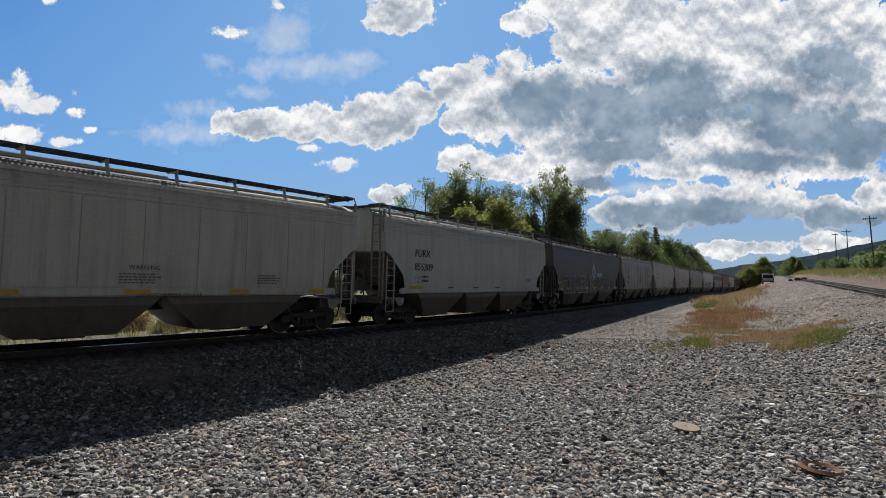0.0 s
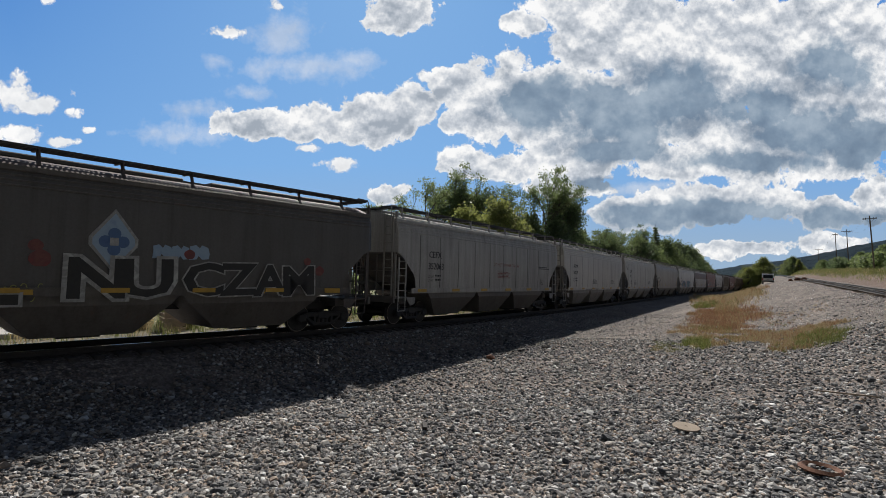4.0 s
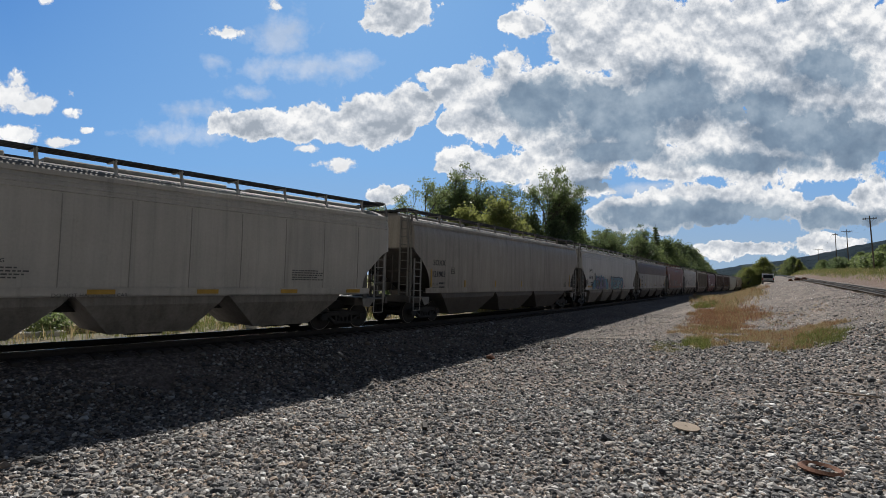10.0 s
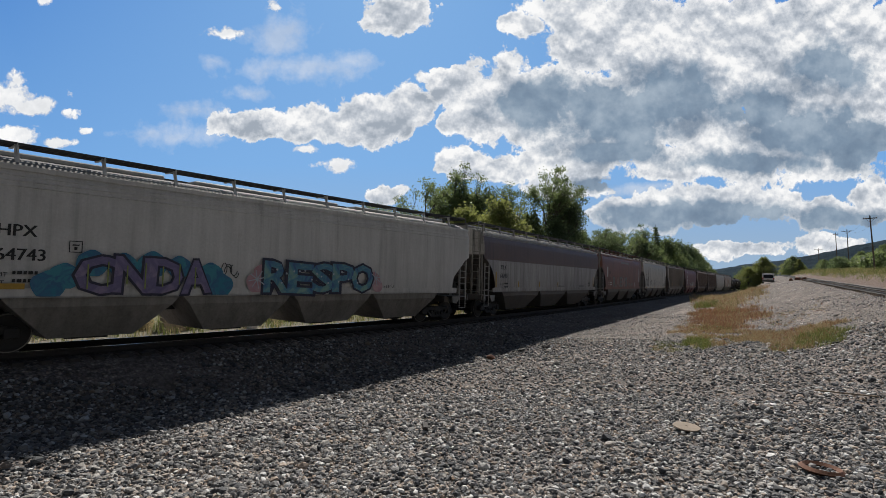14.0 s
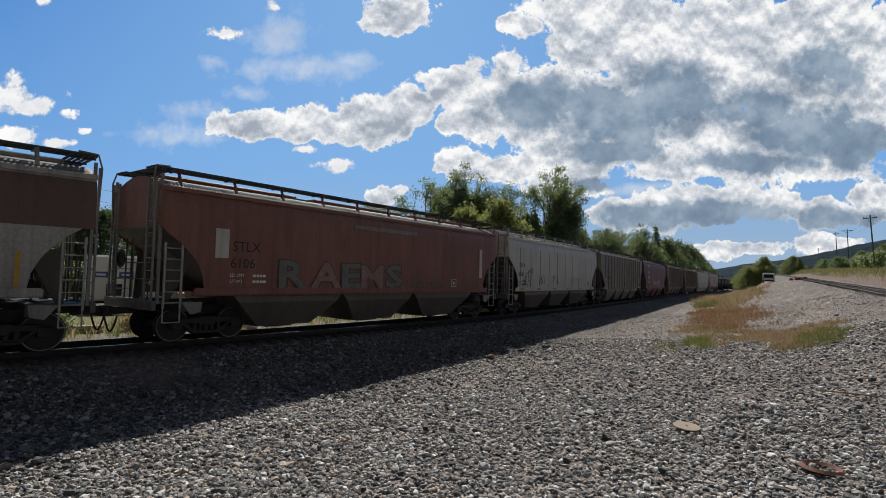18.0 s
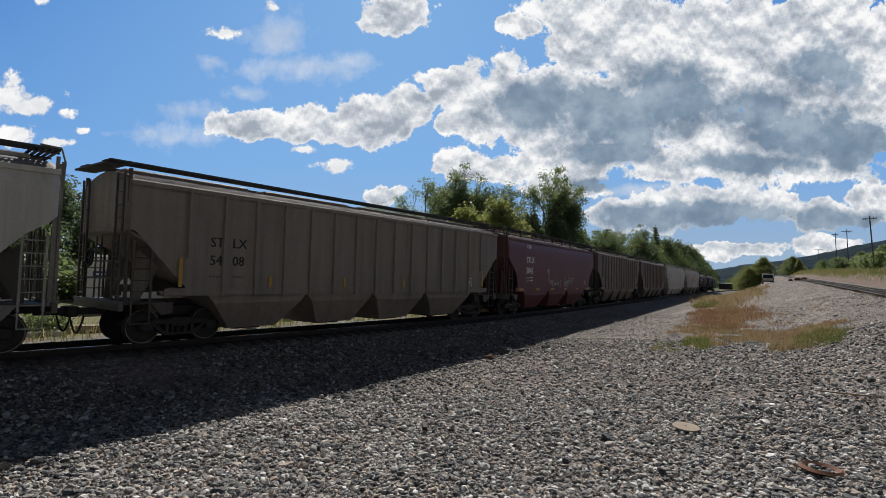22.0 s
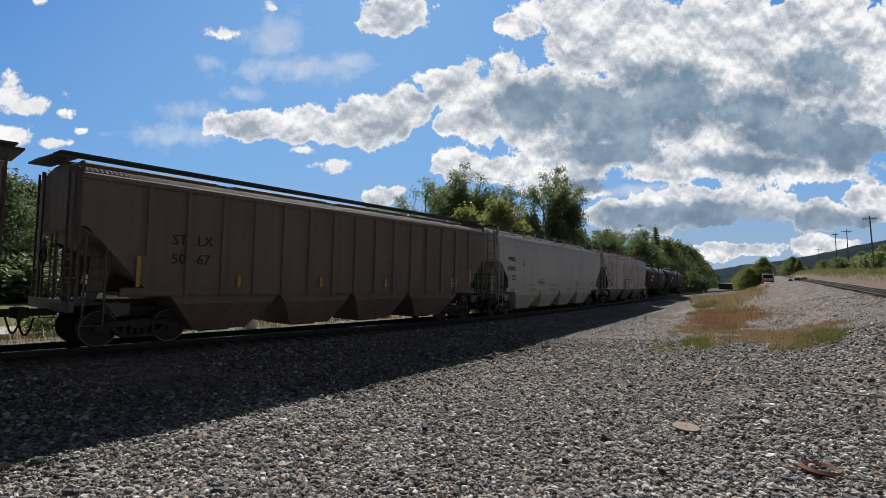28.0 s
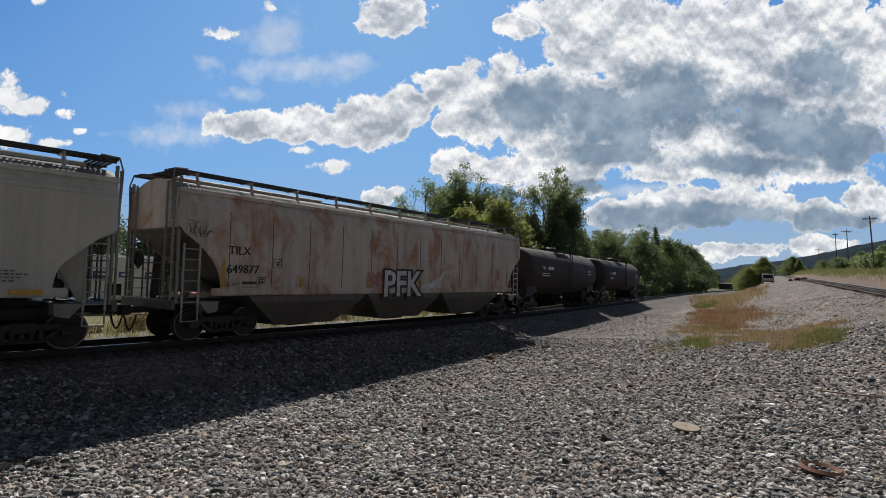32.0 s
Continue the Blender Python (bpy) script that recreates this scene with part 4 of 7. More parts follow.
    c = hopper("maroon covered hopper car with white marks", LENGTH[12], "round", SKIN["maroon"], SKIN["maroon"], SKIN["maroon"], 3, seams=False, light=END_DARK)
    mark(c, 12, "STLX", "2042", WHITE, 3.08, 3.12, 0.52, 0.62)
    bars(c, -H[12] + 3.1, 4.0, 0.7, 4, WHITE, 0.03, 0.06)
    square_mark(c, -H[12] + 6.6, 2.55, WHITE)
    scrawl(c, -H[12] + 6.6, 1.9, 2.2, 18, WHITE, 0.5)
    scrawl(c, -H[12] + 9.4, 1.9, 2.0, 18, WHITE, 0.5)
    square_mark(c, H[12] - 3.0, 1.85, WHITE, 0.3)
    TRAIN.append(c)

    c = hopper("rust-brown rib-sided covered hopper car", LENGTH[13], "rib", SKIN["rustbrown"], SKIN["rustbrown"], SKIN["rustbrown"], 4, reflect="post", dark_bays=False, light=END_DARK)
    rib_marks(c, H[13], "5126")
    square_mark(c, H[13] - 3.3, 1.8, WHITE, 0.36)
    TRAIN.append(c)

    c = hopper("dark umber rib-sided covered hopper car", LENGTH[14], "rib", SKIN["umber"], SKIN["umber"], SKIN["umber"], 4, reflect="post", dark_bays=False, light=END_DARK)
    rib_marks(c, H[14], "5067")
    square_mark(c, H[14] - 3.3, 1.75, WHITE, 0.36)
    TRAIN.append(c)

    c = hopper("cream-grey covered hopper car with four hopper bays", LENGTH[15], "curve", SKIN["cream"], SKIN["cream"], SKIN["cream"], 4, seams=False, dark_bays=False)
    mark(c, 15, "MBKX", "190092", BLACK, 1.83, 3.08, 0.36, 0.52)
    square_mark(c, -H[15] + 3.92, 2.92, BLACK)
    letters(c, "DO NOT HAMMER ON CAR", -H[15] + 4.04, 1.68, 0.13, BLACK)
    letters(c, "DO NOT HAMMER ON CAR", -H[15] + 7.95, 1.66, 0.13, BLACK)
    letters(c, "WARNING", -H[15] + 6.4, 2.03, 0.13, RED_INK)
    bars(c, -H[15] + 6.2, 1.9, 1.1, 4, RED_INK)
    bars(c, 3.0, 1.9, 1.0, 4, FAINT)
    bars(c, H[15] - 3.4, 1.9, 1.0, 4, FAINT)
    TRAIN.append(c)

    c = hopper("rust-stained off-white covered hopper car with graffiti", LENGTH[16], "round", SKIN["rusty"], SOOT_SHADE, SKIN["rusty"], 3, reflect="post", seams=True)
    mark(c, 16, "TILX", "649877", BLACK, 2.12, 2.62, 0.36, 0.55)
    square_mark(c, -H[16] + 3.84, 2.30, BLACK, 0.28)
    square_mark(c, -H[16] + 3.3, 1.75, BLACK, 0.2)
    scrawl(c, -H[16] + 0.8, 3.12, 0.75, 10, FAINT, 0.45)
    graffiti_silver(c)
    TRAIN.append(c)

    for i in (17, 18):
        TRAIN.append(tank_car(i))


RED_INK = plain("red_stencil", (0.20, 0.06, 0.05), 0.6, 0, 0.3, 30, 0.0)


def scrawl(car, x, z, wide, strokes, ink=None, high=0.4):
    """A sprayed scribble: short bowed strokes."""
    rng = random.Random(int(x * 100) + strokes)
    bm = bmesh.new()
    for i in range(strokes):
        u = x + wide * (i + rng.random()) / strokes
        w = z + high * (rng.random() - 0.5)
        a = rng.random() * 6.28
        r = high * (0.25 + 0.3 * rng.random())
        k = 6
        for j in range(k):
            p, q = a + 2.6 * j / k, a + 2.6 * (j + 1) / k
            bar(bm, (u + 0.6 * r * math.cos(p), -1.592, w + r * math.sin(p)), (u + 0.6 * r * math.cos(q), -1.592, w + r * math.sin(q)), 0.008, 0.02)
    return part("graffiti", bm, ink or FAINT, car, "sprayed scribble")


def blocks(car, x, z, widths, high, ink, seed, deep=1.592, lean=0.12, name="graffiti", label=""):
    """A row of bulky sprayed letter shapes, none of them readable."""
    rng = random.Random(seed)
    bm = bmesh.new()
    u = x
    for w in widths:
        lo, hi = z - high / 2 * (0.9 + 0.2 * rng.random()), z + high / 2 * (0.85 + 0.3 * rng.random())
        s = lean * (rng.random() - 0.3)
        pts = [(u, lo), (u + 0.35 * w, lo + 0.05 * high), (u + 0.45 * w, lo + 0.3 * high), (u + 0.62 * w, lo + 0.02), (u + 0.95 * w, lo + 0.04), (u + w, lo + 0.45 * high),
               (u + 0.9 * w + s, hi - 0.06), (u + 0.6 * w + s, hi), (u + 0.5 * w + s, hi - 0.22 * high), (u + 0.3 * w + s, hi), (u + 0.02 * w + s, hi - 0.05), (u + 0.04 * w, lo + 0.5 * high)]
        slab(bm, pts, 1, -deep - 0.003, -deep + 0.003)
        u += w * 0.93
    return part(name, bm, ink, car, label)


def spray(name, c1, c2, c3):
    m, n, l, b = shader(name, 0.5)
    co = n.new("ShaderNodeTexCoord").outputs["Object"]
    l.new(curve_node(n, l, noise_node(n, l, co, 2.2, 4, 0.6, (1, 1, 1), 1.0), [(0.35, c1), (0.5, c2), (0.64, c3)]), b.inputs["Base Color"])
    return m


def tag_piece(car, text, x, z, wide, high, fill, edge, deep, rim=0.05, label="sprayed lettering"):
    """One bulky sprayed letter after another: a rim, and the fill a little proud of it."""
    step = wide / len(text)
    rng = random.Random(len(text) * 7 + int(x * 10))
    for k, ch in enumerate(text):
        tilt, lift, grow_ = rng.uniform(-0.05, 0.05), rng.uniform(-0.03, 0.03) * high, rng.uniform(1.0, 1.14)
        for ink, bold, out in ((edge, 0.03 + rim, 0.0), (fill, 0.03, 0.006)):
            me = words(ch, 1.0, bold)
            v = np.empty(len(me.vertices) * 3, np.float32)
            me.vertices.foreach_get("co", v)
            v = v.reshape(-1, 3)
            if not bold > 0.03 + 1e-6:
                lo, hi = v.min(0), v.max(0)
            else:
                lo, hi = v.min(0) + rim, v.max(0) - rim
            v[:, 0] = (v[:, 0] - (lo[0] + hi[0]) / 2) * step * 1.02 * grow_ / (hi[0] - lo[0])
            v[:, 1] = (v[:, 1] - (lo[1] + hi[1]) / 2) * high / (hi[1] - lo[1])
            me.vertices.foreach_set("co", v.reshape(-1))
            ob = shared("graffiti_letter", me, ink, car, label)
            ob.matrix_basis = Matrix.Translation((x + step * (k + 0.5), -deep - out - 0.0012 * k, z + lift)) @ Euler((radians(90), tilt, 0)).to_matrix().to_4x4()


def puffs(car, spots, ink, deep, label):
    """The sprayed ground behind a piece: overlapping round puffs, each a hair in front of the last."""
    for k, (x, z, r) in enumerate(spots):
        bm = bmesh.new()
        n = 22
        ring = [(x + r * (1 + 0.05 * math.sin(3 * w + k)) * math.cos(w), max(SILL_LO + 0.03, z + r * (0.9 + 0.06 * math.sin(5 * w)) * math.sin(w))) for w in (2 * math.pi * i / n for i in range(n))]
        slab(bm, ring, 1, -deep - 0.0006 * k - 0.002, -deep - 0.0006 * k)
        part("graffiti_puff", bm, ink, car, label)


def graffiti_colour(c):
    x0 = -LENGTH[7] / 2
    teal = spray("teal_spray", (0.02, 0.18, 0.27), (0.03, 0.12, 0.24), (0.04, 0.24, 0.30))
    violet = spray("violet_spray", (0.20, 0.16, 0.29), (0.13, 0.11, 0.22), (0.25, 0.20, 0.31))
    sea = spray("sea_spray", (0.04, 0.09, 0.24), (0.07, 0.22, 0.30), (0.20, 0.34, 0.28))
    pink = spray("pink_spray", (0.42, 0.2, 0.22), (0.40, 0.24, 0.27), (0.46, 0.30, 0.31))
    outline = spray("outline_spray", (0.012, 0.014, 0.03), (0.02, 0.02, 0.05), (0.012, 0.012, 0.02))
    lime = spray("lime_shadow_spray", (0.30, 0.36, 0.08), (0.2, 0.24, 0.06), (0.26, 0.3, 0.08))
    shine = spray("pale_spray", (0.42, 0.46, 0.50), (0.36, 0.42, 0.48), (0.5, 0.5, 0.5))
    puffs(c, [(x0 + 3.75, 1.6, 0.36), (x0 + 4.05, 1.8, 0.34), (x0 + 4.6, 2.12, 0.36), (x0 + 5.3, 2.1, 0.34), (x0 + 6.0, 2.14, 0.38), (x0 + 6.7, 2.1, 0.33), (x0 + 7.6, 1.9, 0.38), (x0 + 7.9, 1.6, 0.4)], teal, 1.632, "teal sprayed cloud behind lettering")
    tag_piece(c, "CNDA", x0 + 4.3, 1.84, 3.3, 0.92, violet, outline, 1.64, 0.05, "violet sprayed letter with a black outline")
    for k in range(7):
        plate(c, "graffiti_accent", x0 + 4.5 + 0.44 * k, x0 + 4.53 + 0.44 * k, 1.5 + 0.06 * (k % 3), 2.1 + 0.08 * (k % 2), lime, 1.652)
    puffs(c, [(x0 + 9.1, 1.7, 0.36), (x0 + 9.25, 2.0, 0.28), (x0 + 14.1, 1.85, 0.3), (x0 + 14.3, 1.6, 0.26)], pink, 1.632, "pink sprayed cloud behind lettering")
    tag_piece(c, "RESPO", x0 + 9.35, 1.86, 4.6, 1.0, sea, outline, 1.64, 0.06, "blue and sea-green sprayed letter with a dark outline")
    rng = random.Random(6)
    for k in range(16):
        u, w = x0 + 9.75 + 3.7 * k / 16 + rng.uniform(-0.06, 0.06), 1.5 + 0.75 * rng.random()
        bm = bmesh.new()
        turned(bm, [(0, 0.035), (0.003, 0.035)], (u, -1.655, w), (0, -1, 0), 10)
        part("graffiti_dot", bm, shine, c)
    for xm, zm in ((x0 + 9.1, 1.8), (x0 + 14.2, 1.9)):
        for k in range(4):
            a = math.pi * k / 4 + 0.2
            bm = bmesh.new()
            bar(bm, (xm - 0.3 * math.cos(a), -1.642 - 0.001 * k, zm - 0.3 * math.sin(a)), (xm + 0.3 * math.cos(a), -1.642 - 0.001 * k, zm + 0.3 * math.sin(a)), 0.003, 0.03)
            part("graffiti_star_ray", bm, shine, c)
    scrawl(c, x0 + 1.75, 1.95, 0.75, 9, BLACK, 0.42)
    scrawl(c, x0 + 7.95, 2.0, 0.5, 7, BLACK, 0.4)
    scrawl(c, x0 + 14.6, 1.55, 0.6, 7, BLACK, 0.2)


def graffiti_dark(c):
    x0 = -LENGTH[2] / 2
    pale = spray("chalk_spray", (0.34, 0.34, 0.33), (0.22, 0.22, 0.21), (0.42, 0.42, 0.40))
    ink = spray("black_spray", (0.008, 0.008, 0.01), (0.012, 0.012, 0.012), (0.006, 0.006, 0.008))
    red = spray("dull_red_spray", (0.2, 0.03, 0.03), (0.12, 0.03, 0.03), (0.16, 0.05, 0.04))
    lime = spray("lime_spray", (0.28, 0.3, 0.06), (0.2, 0.2, 0.05), (0.3, 0.32, 0.1))
    tag_piece(c, "TUNEL", x0 + 3.0, 1.72, 5.2, 1.15, ink, pale, 1.625, 0.035, "black sprayed letter with a chalk-white outline")
    tag_piece(c, "NU", x0 + 9.2, 1.76, 2.3, 1.0, ink, pale, 1.625, 0.06, "black sprayed letter with a broad chalk-white outline")
    tag_piece(c, "CZAM", x0 + 11.9, 1.78, 4.2, 0.95, ink, pale, 1.625, 0.03, "black sprayed letter with a chalk-white outline")
    puffs(c, [(x0 + 2.6, 2.35, 0.14), (x0 + 5.0, 2.62, 0.2), (x0 + 6.5, 2.55, 0.17), (x0 + 8.5, 2.5, 0.15), (x0 + 8.6, 2.2, 0.22), (x0 + 12.0, 2.45, 0.15), (x0 + 15.9, 2.4, 0.14), (x0 + 16.4, 2.1, 0.18)], red, 1.592, "dull red sprayed blot")
    scrawl(c, x0 + 1.6, 1.95, 1.0, 16, lime, 0.6)
    scrawl(c, x0 + 1.4, 1.9, 1.1, 14, pale, 0.7)
    scrawl(c, x0 + 7.0, 1.42, 1.7, 12, lime, 0.22)
    scrawl(c, x0 + 8.9, 1.42, 0.6, 7, pale, 0.2)
    for k in range(7):
        plate(c, "reflector", x0 + 3.1 + 2.25 * k, x0 + 3.75 + 2.25 * k, SILL_HI - 0.1, SILL_HI + 0.02, AMBER, 1.66, "amber reflective strip")
    # a pale-blue diamond with a cross, and three blue blocks beside it
    blue = spray("pale_blue_sign", (0.22, 0.31, 0.42), (0.25, 0.34, 0.44), (0.2, 0.28, 0.4))
    deep_blue = spray("blue_sign", (0.05, 0.1, 0.22), (0.06, 0.12, 0.25), (0.05, 0.1, 0.2))
    xm, zm = x0 + 10.1, 2.66
    bm = bmesh.new()
    slab(bm, [(xm, zm - 0.75), (xm + 0.56, zm - 0.08), (xm + 0.56, zm + 0.12), (xm, zm + 0.85), (xm - 0.56, zm + 0.12), (xm - 0.56, zm - 0.08)], 1, -1.597, -1.588)
    part("diamond_sign", bm, pale, c)
    bm = bmesh.new()
    slab(bm, [(xm, zm - 0.66), (xm + 0.48, zm - 0.06), (xm + 0.48, zm + 0.1), (xm, zm + 0.74), (xm - 0.48, zm + 0.1), (xm - 0.48, zm - 0.06)], 1, -1.603, -1.598)
    part("diamond_sign", bm, blue, c, "pale blue diamond emblem")
    bm = bmesh.new()
    for k in range(4):
        turned(bm, [(0, 0.15), (0.006, 0.15)], (xm + 0.2 * math.cos(k * math.pi / 2), -1.603, zm + 0.02 + 0.2 * math.sin(k * math.pi / 2)), (0, -1, 0), 14)
    part("emblem", bm, deep_blue, c)
    bm = bmesh.new()
    box(bm, (xm, -1.611, zm + 0.02), (0.2, 0.006, 0.2))
    part("emblem", bm, pale, c)
    blocks(c, xm + 0.92, 2.5, [0.52, 0.52, 0.58], 0.42, blue, 31, 1.592, 0.0, "emblem", "pale blue painted blocks")


def graffiti_red(c, h):
    pale = spray("faded_pink_spray", (0.27, 0.16, 0.135), (0.22, 0.12, 0.10), (0.30, 0.19, 0.16))
    grey = spray("greenish_grey_spray", (0.12, 0.12, 0.11), (0.15, 0.14, 0.125), (0.10, 0.10, 0.092))
    rim = spray("dark_thin_spray", (0.03, 0.03, 0.03), (0.05, 0.045, 0.04), (0.03, 0.03, 0.03))
    for ch, u, w, ink in (("R", 4.4, 1.2, grey), ("A", 5.75, 1.3, pale), ("E", 7.1, 0.9, grey), ("M", 8.05, 1.2, pale), ("S", 9.35, 1.0, grey)):
        tag_piece(c, ch, -h + u, 1.95, w * 0.92, 0.9, ink, rim, 1.594, 0.025, "faded sprayed letter with a thin dark outline")
    letters(c, "TWEN CREW", -h + 10.6, 1.72, 0.42, grey, name="graffiti")
    letters(c, "STLX", -h + 2.75, 2.75, 0.42, BLACK)
    letters(c, "6106", -h + 2.7, 2.25, 0.42, BLACK)
    letters(c, "LD LMT", -h + 2.7, 1.9, 0.14, WHITE)
    letters(c, "LT WT", -h + 2.7, 1.72, 0.14, WHITE)
    bars(c, -h + 3.45, 1.9, 0.5, 1, WHITE, 0.075)
    bars(c, -h + 3.45, 1.72, 0.5, 1, WHITE, 0.075)
    plate(c, "patch", -h + 7.6, -h + 11.2, 3.7, 3.85, SKIN["taupe"], 1.575)


def graffiti_silver(c):
    x0 = -LENGTH[16] / 2
    silver = spray("silver_spray", (0.5, 0.5, 0.52), (0.42, 0.42, 0.44), (0.58, 0.58, 0.6))
    ink = spray("black_outline_spray", (0.012, 0.012, 0.012), (0.02, 0.02, 0.02), (0.01, 0.01, 0.01))
    haze = spray("red_haze_spray", (0.3, 0.12, 0.12), (0.34, 0.2, 0.18), (0.28, 0.12, 0.1))
    blocks(c, x0 + 7.9, 1.85, [0.9, 0.9], 0.6, haze, 51, 1.589)
    letters(c, "PFK", x0 + 8.72, 1.62, 1.45, ink, name="graffiti", bold=0.12, deep=1.632)
    letters(c, "PFK", x0 + 8.8, 1.64, 1.42, silver, name="graffiti", bold=0.03, deep=1.64)
    bm = bmesh.new()
    slab(bm, [(x0 + 11.2, 1.5), (x0 + 12.6, 1.5), (x0 + 12.5, 1.75), (x0 + 12.9, 2.25), (x0 + 11.9, 1.75), (x0 + 11.2, 1.62)], 1, -1.597, -1.591)
    part("graffiti", bm, silver, c)


def band(c, i):
    """The brown upper part of a two-tone side."""
    e = (LENGTH[i] - 1.35) / 2
    bm = bmesh.new()
    zs = [2.95, 3.2, 3.45, 3.7, 3.85, 4.0, 4.12]
    for s in (-1, 1):
        cols = []
        for x in (-e - 0.003, e + 0.003):
            cols.append([bm.verts.new((x, s * (1.584 - 0.045 * ((z - 2.6) / 1.6) ** 2 - (0.10 * ((z - 3.75) / 0.45) ** 2 if z > 3.75 else 0)), z)) for z in zs])
        for k in range(len(zs) - 1):
            bm.faces.new((cols[0][k], cols[1][k], cols[1][k + 1], cols[0][k + 1]))
    bmesh.ops.recalc_face_normals(bm, faces=bm.faces[:])
    part("upper_side_panel", bm, SKIN["brown"], c, "weathered brown upper side")


def tank_car(i):
    car = thing("tank_car", "black-maroon tank car with small white stencils", "freight car", "cars of the freight train")
    half = LENGTH[i] / 2
    e = half - 1.1
    r = 1.48
    zc = 2.55
    bm = bmesh.new()
    prof = [(0, 0.15), (0.06, 0.7), (0.2, 1.15), (0.42, 1.4), (0.7, r), (2 * e - 0.7, r), (2 * e - 0.42, 1.4), (2 * e - 0.2, 1.15), (2 * e - 0.06, 0.7), (2 * e, 0.15)]
    turned(bm, prof, (-e, 0, zc), (1, 0, 0), 36)
    part("tank", bm, SKIN["tank"], car, "", True)
    for x in (-e * 0.55, 0.0, e * 0.55):
        bm = bmesh.new()
        turned(bm, [(0, r + 0.012), (0.05, r + 0.012)], (x, 0, zc), (1, 0, 0), 36)
        part("tank_band", bm, SKIN["tank"], car)
    bm = bmesh.new()
    turned(bm, [(0, 0.35), (0.22, 0.35), (0.25, 0.4), (0.3, 0.4), (0.34, 0.3)], (0, 0, zc + r - 0.06), (0, 0, 1), 18)
    part("manway", bm, STEEL_DARK, car)
    bm = bmesh.new()
    for s in (-1, 1):
        box(bm, (0, s * 0.75, zc + r - 0.03), (2.6, 0.4, 0.04))
        for x in (-1.3, 1.3):
            rod(bm, (x, s * 0.95, zc + r - 0.2), (x, s * 0.95, zc + r + 0.5), 0.018, 5)
        rod(bm, (-1.3, s * 0.95, zc + r + 0.5), (1.3, s * 0.95, zc + r + 0.5), 0.018, 5)
    part("walkway", bm, STEEL_DARK, car)
    for s in (-1, 1):
        bm = ladder_mesh(-0.22, s * (r + 0.05), 1.1, zc + r - 0.1, 0.44, 9)
        part("side_ladder", bm, STEEL_DARK, car)
        bm = bmesh.new()
        box(bm, (s * (e - 1.0), 0, 1.15), (2.2, 1.6, 0.35))
        slab(bm, [(s * (e - 2.0), 1.2), (s * (e - 0.2), 1.2), (s * (e - 0.5), 1.75), (s * (e - 1.7), 1.6)], 1, -1.1, 1.1)
        box(bm, (s * (e + 0.3), 0, 1.05), (0.9, 2.9, 0.12))
        part("tank_saddle", bm, STEEL_DARK, car)
        bm = bmesh.new()
        for y in (-1.4, 1.4):
            rod(bm, (s * (e + 0.6), y, 1.0), (s * (e + 0.6), y, 2.1), 0.02, 5)
        rod(bm, (s * (e + 0.6), -1.4, 2.1), (s * (e + 0.6), 1.4, 2.1), 0.02, 5)
        part("end_rail", bm, STEEL_DARK, car)
    letters(car, "TILX", -e + 1.9, 2.75, 0.3, WHITE, deep=1.475)
    bars(car, -e + 2.9, 2.75, 1.2, 1, WHITE, 0.2, deep=1.475)
    bars(car, -e + 1.9, 2.4, 1.5, 2, WHITE, 0.05, 0.14, deep=1.47)
    bars(car, e - 3.0, 2.7, 1.0, 2, WHITE, 0.08, 0.2, deep=1.475)
    running_gear(car, half, half - 2.0)
    return car


build_cars()
# ---- trees ----
def grow(seed, high, spread, levels=4, bare=0.25, lean=0.0):
    """Trunk and limbs as tapered rods; returns the mesh and the twig ends."""
    rng = random.Random(seed)
    bm = bmesh.new()
    tips = []

    def limb(p, d, length, r, level):
        q = p + d * length
        rod(bm, p, q, r, 7 if level == 0 else 5, r * 0.62)
        if level >= levels - 1:
            tips.append(q)
            return
        if level >= 2:
            tips.append((p + q) / 2)
        for k in range(rng.choice((2, 3, 3)) + (1 if level == 0 else 0)):
            a = rng.random() * 2 * math.pi
            open_ = rng.uniform(0.35, 0.85) * spread
            side = Vector((math.cos(a), math.sin(a), 0))
            n = (d * 1.0 + side * open_ + Vector((0, 0, 0.12))).normalized()
            start = p + (q - p) * (1.0 if k == 0 else rng.uniform(0.55, 1.0))
            limb(start, n, length * rng.uniform(0.6, 0.82), r * 0.58, level + 1)

    limb(Vector((0, 0, -0.2)), Vector((lean, 0.03, 1)).normalized(), high * bare * 1.2, high * 0.018 + 0.05, 0)
    return bm, tips


def leaves(name, spots, size, seed, flat=0.7):
    """Many small bent leaves round the given (place, radius, count)."""
    rng = np.random.RandomState(seed)
    out = []
    for p, r, n in spots:
        g = rng.normal(0, 0.5, (n, 3))
        g /= np.maximum(1, np.linalg.norm(g, axis=1, keepdims=True) / 1.05)
        out.append(np.array(p)[None] + g * np.array([r, r, r * flat])[None])
    c = np.concatenate(out)
    n = len(c)
    a = rng.normal(size=(n, 3))
    a /= np.linalg.norm(a, axis=1, keepdims=True)
    b = np.cross(a, rng.normal(size=(n, 3)))
    b /= np.linalg.norm(b, axis=1, keepdims=True)
    s = size * rng.uniform(0.6, 1.4, (n, 1))
    lift = np.cross(a, b) * s * 0.22
    v = np.stack([c - a * s, c + b * s * 0.55 + lift, c + a * s, c - b * s * 0.55 + lift], 1).reshape(-1, 3)
    me = bpy.data.meshes.new(name)
    i = np.arange(n * 4).reshape(-1, 4)
    f = np.concatenate([i[:, [0, 1, 2]], i[:, [0, 2, 3]]])
    me.from_pydata(v.tolist(), [], f.tolist())
    return me


